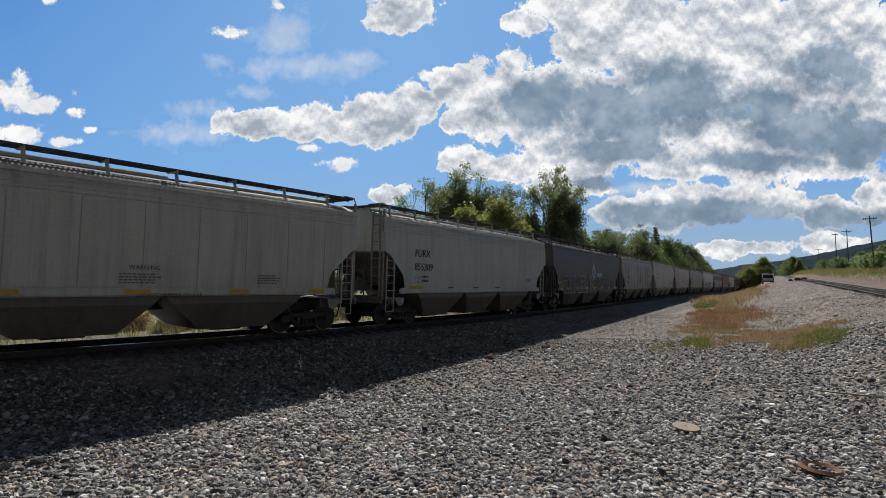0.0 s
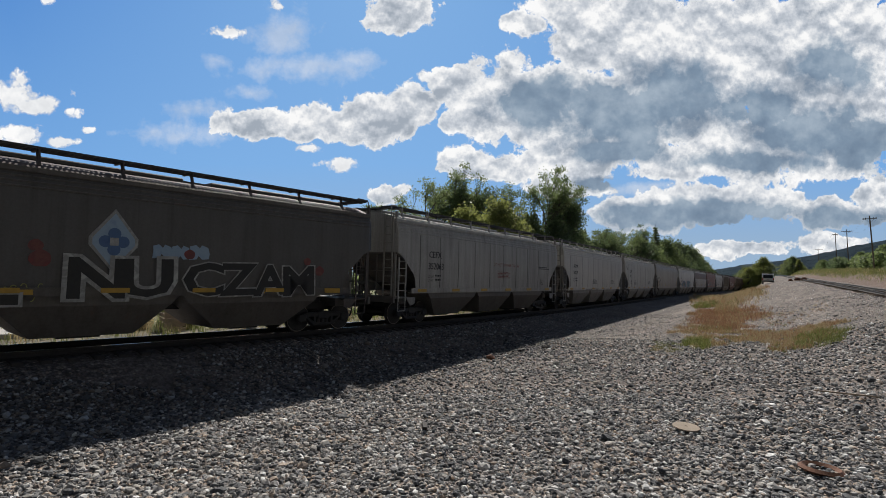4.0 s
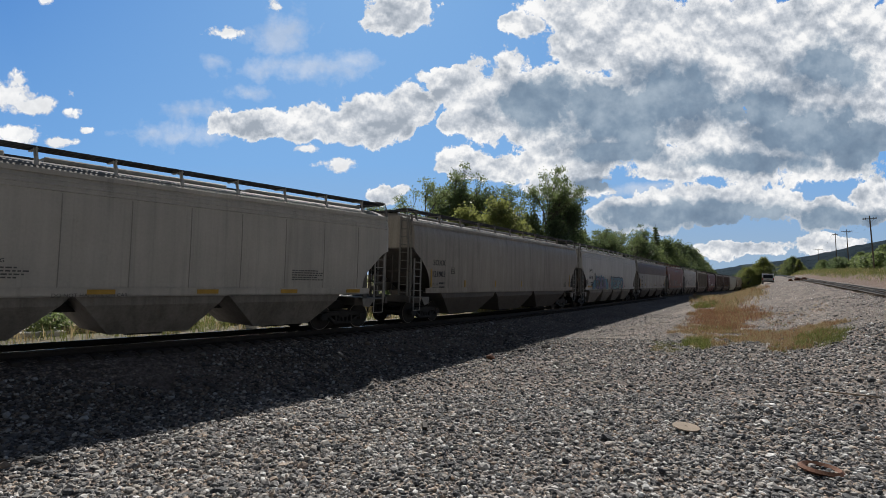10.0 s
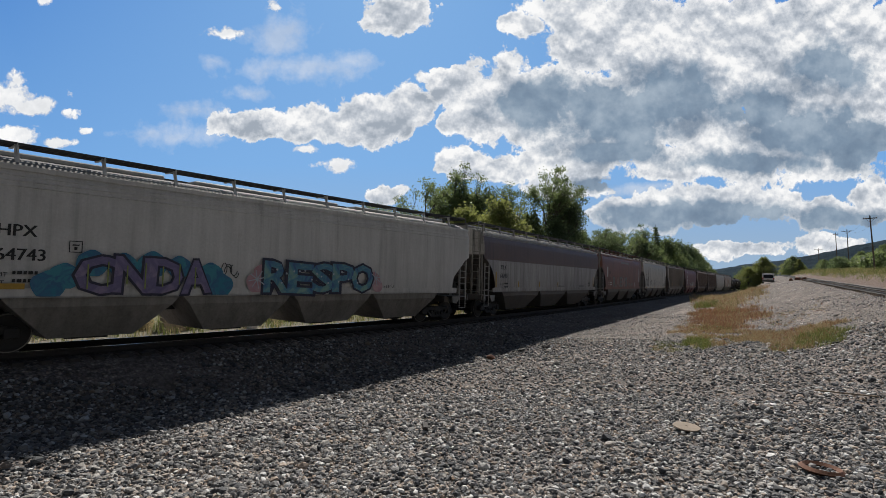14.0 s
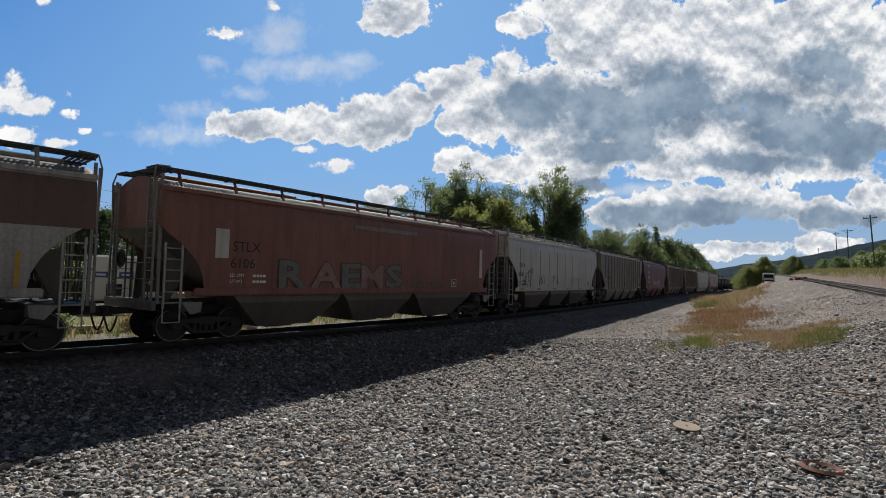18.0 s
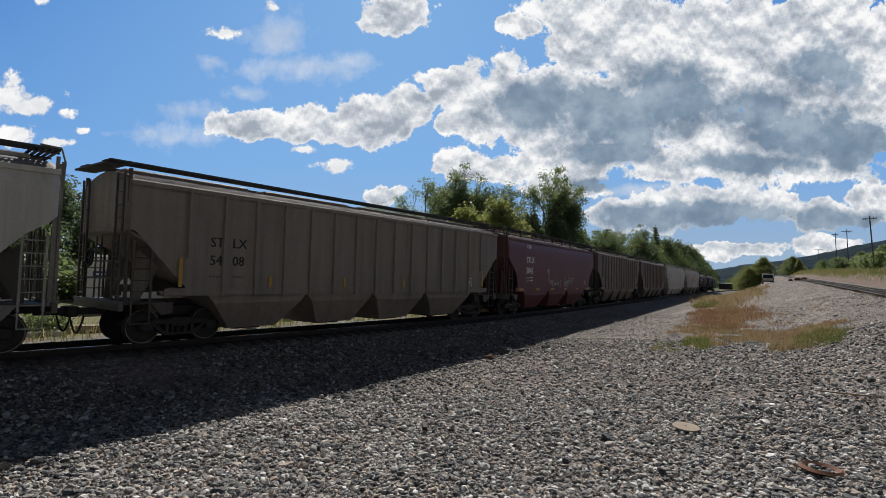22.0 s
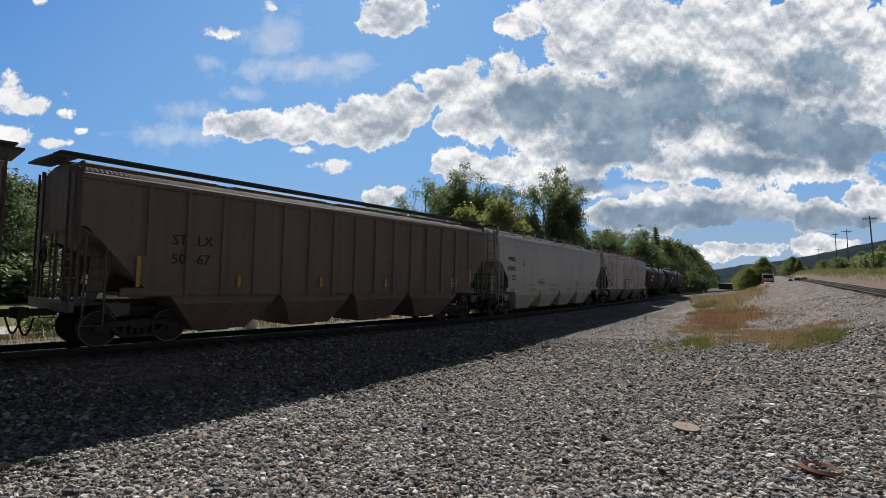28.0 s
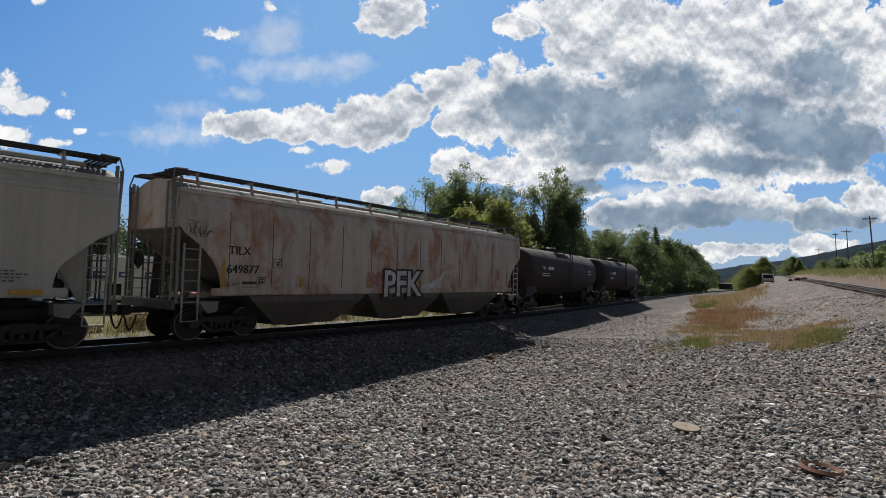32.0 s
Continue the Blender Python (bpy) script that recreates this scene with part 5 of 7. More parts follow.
def tree_kind(seed, high, spread, count, size, puff, levels=4, bare=0.25, lean=0.0):
    bm, tips = grow(seed, high, spread, levels, bare, lean)
    top = max(t.z for t in tips)
    k = high / (top + puff * 0.5)
    for v in bm.verts:
        v.co *= k
    wood = bpy.data.meshes.new("trunk")
    bm.to_mesh(wood)
    bm.free()
    rng = random.Random(seed + 5)
    each = max(3, int(count / len(tips)))
    crown = leaves("crown", [((t * k)[:], puff * rng.uniform(0.6, 1.25), int(each * rng.uniform(0.4, 1.6))) for t in tips], size, seed)
    return wood, crown


def conifer_kind(seed, high, count, size):
    bm = bmesh.new()
    rod(bm, (0, 0, -0.2), (0, 0, high), high * 0.02, 7, 0.02)
    spots = []
    rng = random.Random(seed)
    for i in range(26):
        z = high * (0.1 + 0.88 * i / 26)
        r = high * 0.2 * (1.02 - i / 26) + 0.1
        for k in range(6):
            a = rng.random() * 6.28
            rod(bm, (0, 0, z), (r * math.cos(a), r * math.sin(a), z - 0.12 * r), 0.03, 4, 0.01)
            for u in (0.45, 0.8):
                spots.append(((u * r * math.cos(a), u * r * math.sin(a), z - 0.1 * r * u), 0.28 * r + 0.15, int(count / 312 * (0.3 + 1.5 * (1 - i / 26)))))
    wood = bpy.data.meshes.new("trunk")
    bm.to_mesh(wood)
    bm.free()
    return wood, leaves("crown", spots, size, seed, 0.45)


def shrub_kind(seed, high, wide, count, size):
    rng = random.Random(seed)
    bm = bmesh.new()
    spots = []
    for k in range(9):
        a, u = rng.random() * 6.28, rng.uniform(0.2, 1.0) * wide
        tip = (u * math.cos(a), u * math.sin(a), high * rng.uniform(0.45, 0.85))
        rod(bm, (0.2 * tip[0], 0.2 * tip[1], -0.15), tip, 0.03, 5, 0.01)
        spots += [(tip, 0.35 * wide + 0.2, count // 18), ((tip[0] * 0.8, tip[1] * 0.8, tip[2] * 0.45), 0.4 * wide + 0.2, count // 18)]
    wood = bpy.data.meshes.new("stems")
    bm.to_mesh(wood)
    bm.free()
    return wood, leaves("crown", spots, size, seed)


def lump_kind(seed, high, wide, count, size, narrow=0.6):
    """A full crown from near the ground up: many leafy lumps on an uneven egg, over a forked trunk."""
    rng = random.Random(seed)
    bm = bmesh.new()
    rod(bm, (0, 0, -0.2), (0, 0, high * 0.5), high * 0.02, 7, high * 0.01)
    spots = []
    for k in range(130):
        t = (k + rng.random()) / 130
        z = high * (0.06 + 0.86 * t)
        r = wide * (math.sin(math.pi * min(1, 0.14 + 0.86 * t) ** narrow)) ** 0.7 * rng.uniform(0.55, 1.15)
        a = k * 2.4 + rng.random()
        p = (r * math.cos(a), r * math.sin(a), z + rng.uniform(-0.3, 0.5))
        if k % 4 == 0:
            rod(bm, (0, 0, z * 0.5), p, 0.06, 5, 0.015)
        spots.append((p, wide * rng.uniform(0.18, 0.38), int(count / 130 * rng.uniform(0.4, 1.6))))
    wood = bpy.data.meshes.new("trunk")
    bm.to_mesh(wood)
    bm.free()
    return wood, leaves("crown", spots, size, seed, 0.8)


KIND = dict(
    open=tree_kind(11, 13, 0.95, 11000, 0.105, 0.75, 6), tall=tree_kind(12, 14, 0.8, 11500, 0.105, 0.75, 6, 0.24), airy=tree_kind(13, 14, 0.85, 10000, 0.10, 0.66, 6, 0.25),
    full=lump_kind(14, 11, 3.8, 9800, 0.17), round=lump_kind(15, 12, 4.3, 10000, 0.185), slim=lump_kind(16, 12, 2.5, 7600, 0.175, 0.8),
    fir=conifer_kind(17, 12, 6500, 0.16), shrub=shrub_kind(18, 2.2, 1.2, 1500, 0.13), low=shrub_kind(19, 1.2, 0.9, 900, 0.10))


def plant(kind, x, y, scale, turn, leaf, label, category="tree", group="", wide=1.0, name="tree", z=None):
    wood, crown = KIND[kind]
    ob = new(name)
    base = float(ground_z(x, y)) if z is None else z
    ob.matrix_basis = Matrix.Translation((x, y, base)) @ Matrix.Rotation(turn, 4, "Z") @ Matrix.Diagonal((scale * wide, scale * wide, scale, 1))
    tagged(ob, label, category, group)
    for nm, me, mat in (("trunk" if category == "tree" else "stems", wood, BARK), ("crown", crown, leaf)):
        p = new(nm, me)
        if not me.materials:
            me.materials.append(mat)
        p.material_slots[0].link = "OBJECT"
        p.material_slots[0].material = mat
        p.parent = ob
    return ob


def plant_trees():
    g = "trees behind the railway line"
    # the tall group that stands over the train
    def stand(kind, p, far, scale, turn, leaf, label, wide=1.0):
        az = radians(YAW - math.degrees(math.atan((p - 784) / 941.7)))
        plant(kind, far * math.cos(az), far * math.sin(az), scale, turn, leaf, label, group=g, wide=wide)
    stand("open", 748, 60, 1.02, 0.4, LEAF, "open-crowned green tree with spreading limbs", 1.0)
    stand("open", 704, 62, 0.84, 2.9, LEAF, "thin-leaved green tree behind the line", 0.95)
    stand("tall", 846, 60, 1.14, 1.0, LEAF, "tall loose-crowned green tree", 0.95)
    stand("open", 880, 62, 1.0, 4.0, LEAF_DARK, "loose-crowned green tree behind the line", 0.9)
    stand("airy", 938, 61, 1.12, 3.3, LEAF, "tall airy tree with ragged top", 0.9)
    stand("tall", 980, 62, 1.06, 5.0, LEAF_DARK, "tall dark airy tree with ragged top", 0.8)
    stand("full", 822, 52, 0.90, 0.2, LEAF_LIGHT, "dense yellow-green tree, sunlight put into its leaf colour", 1.1)
    stand("round", 884, 51, 0.86, 2.2, LEAF_LIGHT, "dense yellow-green tree, sunlight put into its leaf colour", 1.0)
    stand("round", 936, 58, 0.84, 4.2, LEAF, "dense green tree behind the line", 0.85)
    stand("full", 982, 58, 0.86, 1.2, LEAF_DARK, "dense dark green tree behind the line", 0.9)
    stand("full", 772, 63, 0.76, 3.1, LEAF, "dense green tree behind the line", 1.0)
    stand("full", 712, 60, 0.70, 0.9, LEAF, "dense green tree behind the line", 1.0)
    stand("round", 752, 61, 0.78, 1.9, LEAF, "dense green tree behind the line", 0.85)
    stand("full", 850, 60, 0.92, 5.2, LEAF_DARK, "dense green tree behind the line", 1.0)
    stand("round", 1010, 66, 0.86, 2.0, LEAF_DARK, "dense dark green tree behind the line", 0.8)
    # the wood that follows the line into the distance
    rows = [(1030, 80, 0.85, "slim"), (1012, 76, 0.79, "round"), (1048, 84, 0.77, "airy"), (1064, 88, 0.79, "open"), (1080, 94, 0.90, "round"), (1098, 98, 0.92, "open"), (1118, 106, 0.97, "tall"),
            (1134, 112, 0.99, "slim"), (1150, 120, 0.95, "round"), (1160, 128, 1.3, "fir"), (1180, 140, 1.13, "round"), (1198, 158, 1.18, "round"), (1214, 172, 1.33, "full"), (1228, 196, 1.20, "round"),
            (1240, 250, 1.28, "full"), (1250, 310, 1.20, "round"), (1258, 370, 1.12, "full"), (1264, 430, 1.04, "round"), (1043, 92, 0.90, "full"), (1108, 116, 0.93, "full"), (1172, 152, 1.12, "round"), (1206, 186, 1.12, "full")]
    for i, (p, far, s, kind) in enumerate(rows):
        az = radians(YAW - math.degrees(math.atan((p - 784) / 941.7)))
        x, y = far * math.cos(az), far * math.sin(az)
        y = max(y, float(line_y(x)) + 5.0)
        leaf = (LEAF, LEAF_DARK, LEAF_DARK, LEAF, LEAF_DARK)[i % 5] if kind != "fir" else LEAF
        plant(kind, x, y, s, i * 1.7, leaf, "tall dark conifer at the wood's edge" if kind == "fir" else "dense green tree at the wood's edge", group=g)
    # undergrowth in front of the wood
    for i in range(26):
        x = 36 + i * 5.2
        y = float(line_y(x)) + 7.5 + 2.2 * math.sin(i * 2.3)
        plant("shrub", x, y, 1.5 + 0.6 * math.sin(i * 1.9), i * 0.9, (LEAF_DARK, LEAF)[i % 2], "dark green shrub at the foot of the trees", "shrub", "undergrowth along the wood", 1.5, "shrub")
    # the wooded rise seen between the cars
    for i in range(15):
        x = -2 + i * 2.9
        y = 60 + 5 * math.sin(i * 1.3) - 0.42 * i
        s = (0.98, 0.9, 1.02, 0.86)[i % 4] * (1.0 - 0.012 * i)
        plant(("round", "full", "slim")[i % 3], x, y, s, i * 2.1, LEAF_DARK, "dense dark green tree behind the line", group="trees beyond the yard", wide=1.15)
    for i in range(12):
        x = 1 + i * 3.3
        plant("shrub", x, 49 + 2 * math.sin(i * 2.1), 1.6, i, (LEAF_DARK, LEAF)[i % 2], "dark green shrub at the wood's edge", "shrub", "undergrowth along the wood", 1.6, "shrub")
    plant("fir", 13.2, 44.0, 0.24, 0, LEAF, "small young conifer in the yard", "tree")
    # right: clumps on the valley floor and bushes on the bank
    for i, (x, y, s, kind) in enumerate([(232, 41, 0.86, "full"), (238, 43, 0.8, "round"), (240, 38, 0.8, "full"), (236, 36.5, 0.78, "round"), (262, 30, 0.66, "round"), (268, 32, 0.7, "full"), (258, 27.5, 0.55, "slim"), (330, 50, 0.5, "slim"),
                                         (330, 64, 0.6, "round"), (345, 70, 0.6, "full"), (300, 57, 0.6, "fir"), (380, 38, 0.6, "full"), (365, 28, 0.6, "round")]):
        plant(kind, x, y, s, i * 1.3, (LEAF_LIGHT, LEAF, LEAF_LIGHT)[i % 3], "round green tree on the valley floor", group="trees on the valley floor", wide=1.25)
    for i in range(20):
        x = 92 + 7.5 * i
        off = 12 + 7 * ((i * 7) % 5) / 5
        y = SIDING_A[1] + (x - SIDING_A[0]) * (SIDING_B[1] - SIDING_A[1]) / (SIDING_B[0] - SIDING_A[0]) - off
        plant("shrub" if i % 3 else "full", x, y, (1.7 if i % 3 else 0.42) * (0.8 + 0.06 * (i % 7)), i * 1.1, (LEAF, LEAF_DARK, LEAF)[i % 3], "green bush on the bank", "shrub", "bushes on the bank", 1.3, "bush")


plant_trees()

# a leafless dead tree among the tall group
bm, _t = grow(77, 10, 0.55, 5, 0.3)
dead = thing("dead_tree", "bare grey dead tree among green ones", "tree", at=pose(44.2, 38.2, float(ground_z(44.2, 38.2))))
part("trunk", bm, BARK, dead)
dead.scale = (0.86, 0.86, 1.0)


# ---- far ridge ----
def ridge():
    xs = np.linspace(-1200, 1250, 200)

    def height(u):
        return np.interp(u, [-1200, -600, -120, 0, 50, 94, 139, 185, 271, 350, 480, 700, 1250], [150, 170, 140, 122, 111, 100, 87, 75, 63, 46, 36, 32, 40]) + 1.2 * np.sin(u * 0.045) + 0.9 * np.sin(u * 0.11 + 1)

    rows = []
    for j, (d, k) in enumerate([(1250, -0.1), (1350, 0.25), (1450, 0.6), (1540, 0.88), (1600, 1.0), (1800, 0.9)]):
        rows.append([(d, u * d / 1600, height(u) * 0.93 * k + (0.6 if 0 < j < 5 else 0) * math.sin(u * 0.21 + j * 2)) for u in xs])
    v = [p for r in rows for p in r]
    n = len(xs)
    f = [(j * n + i, (j + 1) * n + i, (j + 1) * n + i + 1, j * n + i + 1) for j in range(len(rows) - 1) for i in range(n - 1)]
    me = bpy.data.meshes.new("far_ridge")
    me.from_pydata(v, [], f)
    m, nn, l, b = shader("haze_tinted_ridge", 0.95)
    co = nn.new("ShaderNodeNewGeometry").outputs["Position"]
    k = noise_node(nn, l, co, 0.035, 6, 0.7)
    # the haze of distance is mixed straight into the trees' colour
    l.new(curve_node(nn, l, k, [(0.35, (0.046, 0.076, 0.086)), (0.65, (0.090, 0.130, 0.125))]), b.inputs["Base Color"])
    bump_node(nn, l, b, k, 1.0, 12.0)
    return tagged(shared("backdrop", me, m), "distant wooded ridge, haze tinted into its blue-green colour", "hill", "", "structure")


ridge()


# ---- grass and weeds on the lot ----
def tufts(name, spots, seed, material, label, blades=6):
    """Grass: bent narrow blades in tufts at (x, y, height, spread)."""
    rng = np.random.RandomState(seed)
    p = np.array(spots)
    z = ground_z(p[:, 0], p[:, 1])
    k = blades
    n = len(p) * k
    base = np.repeat(np.stack([p[:, 0], p[:, 1], z - 0.02], 1), k, 0) + np.concatenate([rng.normal(0, 1, (n, 2)) * np.repeat(p[:, 3:4], k, 0), np.zeros((n, 1))], 1)
    h = np.repeat(p[:, 2:3], k, 0) * rng.uniform(0.5, 1.25, (n, 1))
    a = rng.uniform(0, 6.283, (n, 1))
    w = np.concatenate([np.cos(a), np.sin(a), np.zeros((n, 1))], 1) * (0.008 + 0.012 * h)
    bend = np.concatenate([rng.normal(0, 0.35, (n, 2)), np.zeros((n, 1))], 1) * h
    up = np.concatenate([np.zeros((n, 2)), h], 1)
    v = np.stack([base - w, base + w, base + up * 0.6 + bend * 0.35 + w * 0.7, base + up * 0.6 + bend * 0.35 - w * 0.7, base + up + bend], 1).reshape(-1, 3)
    i = (np.arange(n) * 5)[:, None]
    f = np.concatenate([i + np.array([[0, 1, 2]]), i + np.array([[0, 2, 3]]), i + np.array([[3, 2, 4]])])
    me = bpy.data.meshes.new(name)
    me.from_pydata(v.tolist(), [], f.tolist())
    return tagged(shared(name, me, material), label, "grass", "", "stuff")


def polar(rng, n, az, dist, high, keep, spread=0.08):
    out = []
    for _ in range(n * 12):
        if len(out) >= n:
            break
        a, d = rng.uniform(*az), math.sqrt(rng.uniform(dist[0] ** 2, dist[1] ** 2))
        x, y = d * math.cos(radians(a)), d * math.sin(radians(a))
        if noise.noise((x * 0.6, y * 0.6, high)) + 0.6 * noise.noise((x * 1.7, y * 1.7, 3.0)) > keep(a, d):
            out.append((x, y, high * rng.uniform(0.6, 1.3), spread))
    return out


def grow_grass():
    r = random.Random(5)
    # patches: count, bearings, distances, height, ragged rim, shares of dry, red and green
    kinds = dict(dry=[], red=[], green=[])
    for n, az, dist, high, rim, shares in ((2000, (1.0, 14.5), (23.5, 33), 0.17, 1.0, (5, 2, 3)), (260, (2.0, 6.5), (24.5, 29), 0.22, 0.9, (1, 0, 5)), (170, (13.2, 15.6), (24, 27.6), 0.26, 0.8, (1, 0, 6)),
                                           (700, (10.0, 17.0), (28, 36), 0.18, 1.0, (5, 2, 1)), (1900, (8.2, 15.2), (32, 56), 0.27, 0.95, (3, 6, 0.6)), (300, (11.0, 12.6), (46, 58), 0.55, 0.7, (4, 1, 1)),
                                           (1900, (8.4, 15.0), (56, 120), 0.52, 0.8, (7, 2, 2)), (420, (12.4, 14.6), (60, 72), 0.45, 0.7, (1, 0, 7)), (110, (15.5, 18.5), (23, 27), 0.12, 0.7, (1, 0, 4)),
                                           (300, (4, 16), (33, 44), 0.12, 0.7, (4, 2, 1))):
        mid, wide, dm, dw = sum(az) / 2, (az[1] - az[0]) / 2, sum(dist) / 2, (dist[1] - dist[0]) / 2
        for p in polar(r, n, az, dist, high, lambda a, d: -0.62 + rim * math.hypot((a - mid) / wide, (d - dm) / dw) ** 2, 0.07 if dist[1] < 50 else 0.13):
            k = r.random() * 0.7 + 0.5 * (noise.noise((p[0] * 0.35, p[1] * 0.35, 9.0)) + 0.3)
            k = min(0.999, max(0.0, k)) * sum(shares)
            kinds["dry" if k < shares[0] else "red" if k < shares[0] + shares[1] else "green"].append(p)
    tufts("dry_grass", kinds["dry"], 1, GRASS_DRY, "straw-coloured dry grass on the gravel", 7)
    tufts("red_grass", kinds["red"], 3, GRASS_RED, "reddish-brown dry weeds beside the gravel track", 7)
    tufts("green_grass", kinds["green"], 4, GRASS_GREEN, "fresh green grass on the gravel", 7)
    spots = []
    for i in range(5200):
        x = r.uniform(46, 230)
        off = r.choice((4.6, 5.4, 6.0, 7.5, 10, 14)) + r.random() * (1.2 if r.random() < 0.3 else 4)
        y = SIDING_A[1] + (x - SIDING_A[0]) * (SIDING_B[1] - SIDING_A[1]) / (SIDING_B[0] - SIDING_A[0]) - off
        spots.append((x, y, r.uniform(0.4, 1.0), 0.35))
    tufts("bank_grass", spots[:3700], 10, GRASS_GREEN, "yellow-green grass along the top of the bank")
    tufts("bank_grass", spots[3700:], 11, GRASS_DRY, "straw-coloured grass along the top of the bank")
    # weeds across the main line, seen under the cars
    spots = [(r.uniform(-2, 50), 0, r.uniform(0.3, 0.9), 0.1) for _ in range(1500)]
    spots = [(x, float(line_y(x)) + r.uniform(5.2, 11), h * 0.75, s) for x, _, h, s in spots]
    tufts("trackside_weeds", spots[:600], 12, GRASS_DRY, "straw-coloured weeds across the line")
    tufts("trackside_weeds", spots[600:], 13, GRASS_GREEN, "green weeds across the line")


grow_grass()


# ---- poles and wires ----
def utility_pole(x, y, high, arm, turn=0.0, lean=0.0, label="weathered wooden utility pole with a crossarm", z=None):
    base = float(ground_z(x, y)) if z is None else z
    ob = thing("utility_pole", label, "pole", "utility poles", Matrix.Translation((x, y, base)) @ Matrix.Rotation(lean, 4, "X") @ Matrix.Rotation(turn, 4, "Z"))
    bm = bmesh.new()
    rod(bm, (0, 0, -0.6), (0, 0, high), 0.14, 10, 0.09)
    part("shaft", bm, POLE_WOOD, ob)
    if arm:
        bm = bmesh.new()
        box(bm, (0.16, 0, high - 0.5), (0.1, arm, 0.12))
        bar(bm, (0.12, -0.6, high - 0.55), (0.12, 0, high - 1.2), 0.03, 0.04)
        bar(bm, (0.12, 0.6, high - 0.55), (0.12, 0, high - 1.2), 0.03, 0.04)
        part("crossarm", bm, POLE_WOOD, ob)
        for u in (-0.45, -0.28, 0.28, 0.45):
            bm = bmesh.new()
            turned(bm, [(0, 0.03), (0.05, 0.06), (0.12, 0.06), (0.16, 0.03)], (0.16, u * arm, high - 0.44), (0, 0, 1), 8)
            part("insulator", bm, STEEL_GREY, ob)
    return ob


def wire(points, name="overhead_wire", label="thin dark overhead wire between poles"):
    bm = bmesh.new()
    for a, b in zip(points, points[1:]):
        a, b = Vector(a), Vector(b)
        prev = a
        for k in range(1, 9):
            t = k / 8
            p = a.lerp(b, t) - Vector((0, 0, (b - a).length * 0.02 * 4 * t * (1 - t)))
            rod(bm, prev, p, 0.008, 4)
            prev = p
    return tagged(part(name, bm, STEEL_DARK), label, "wire", "overhead wires")


utility_pole(114, 1.6, 9.5, 1.9, 0.1, -0.06, z=4.7)
utility_pole(173, 7.6, 10.7, 2.3, 0.1, -0.035, z=6.4)
utility_pole(190, 11.0, 11.2, 1.3, 0.1, -0.035, z=6.5)
utility_pole(300, 24.4, 10.5, 3.6, 0.1, z=9.2, label="distant pole with a wide crossarm")
wire([(114.2, 1.2, 13.7), (173.2, 7.3, 16.6), (190.2, 10.6, 17.2), (300.2, 23, 19.2)])
wire([(114.2, 2.8, 13.7), (173.2, 9, 16.6), (190.2, 12.2, 17.2), (300.2, 25.6, 19.2)])
wire([(40, -14, 10.5), (114.2, 2.0, 13.6)])
utility_pole(9.3, 37.0, 8.6, 0, 0.0, 0.0, "tall weathered wooden pole by the yard")
utility_pole(-8.0, 41.0, 8.6, 1.6)
utility_pole(36.0, 39.5, 8.2, 1.6)
for h, o in ((7.6, 0.0), (6.9, 0.3), (5.2, 0.1), (3.4, 0.2)):
    wire([(-8.0, 41.0 + o, h - 0.6), (9.3, 37.0 + o, h - 0.6), (36.0, 39.5 + o, h - 0.6)])

# ---- the second line by the bank ----
siding = thing("railway_siding", "rusty siding rails on grey ties along the bank", "railway track", kind="structure")
sd = Vector((SIDING_B[0] - SIDING_A[0], SIDING_B[1] - SIDING_A[1], 0)).normalized()
sh = math.atan2(sd.y, sd.x)


def siding_at(u):
    x, y = SIDING_A[0] + sd.x * u, SIDING_A[1] + sd.y * u
    return x, y, float(ground_z(x, y)) + 0.06


for side in (-0.755, 0.755):
    pts = []
    for u in range(0, 181, 6):
        x, y, z = siding_at(u)
        pts.append((x - sd.y * side, y + sd.x * side, z + 0.17, sh))
    part("rail", rail_mesh("rail", pts), [RAIL_SIDE, RAIL_SIDE], siding)
bm = bmesh.new()
box(bm, (0, 0, -0.09), (0.23, 2.6, 0.18))
sleeper = bpy.data.meshes.new("tie")
bm.to_mesh(sleeper)
bm.free()
for k in range(150):
    x, y, z = siding_at(k * 0.62)
    shared("tie", sleeper, POLE_WOOD, siding).matrix_basis = pose(x, y, z, 0, 0, math.degrees(sh))


# ---- yard across the line: trailer, red-roofed shed, clutter ----
WHITE_PANEL = plain("white_panel", (0.74, 0.74, 0.73), 0.45, 0, 0.12, 4)
BLUE_PANEL = plain("blue_panel", (0.05, 0.09, 0.30), 0.5, 0, 0.2, 8)
GLASS_DARK = plain("dark_glass", (0.02, 0.022, 0.025), 0.08, 0, 0.2, 5, 0)
RED_ROOF = plain("red_metal_roof", (0.44, 0.11, 0.075), 0.4, 0.3, 0.2, 3)
LUMBER = plain("weathered_lumber", (0.33, 0.26, 0.19), 0.85, 0, 0.35, 9)
BLUE_PLASTIC = plain("blue_plastic", (0.03, 0.14, 0.42), 0.35, 0, 0.15, 6)
CONCRETE = plain("pale_concrete", (0.46, 0.44, 0.41), 0.9, 0, 0.2, 3)
RUST = plain("rusted_iron", (0.16, 0.07, 0.04), 0.85, 0, 0.45, 10, 0.4)
RUBBER = plain("black_rubber", (0.018, 0.018, 0.018), 0.8, 0, 0.3, 12)
TAIL_RED = plain("red_lamp", (0.45, 0.02, 0.02), 0.25, 0, 0.1, 5, 0)
CARD = plain("brown_fibreboard", (0.30, 0.24, 0.18), 0.85, 0, 0.25, 12)


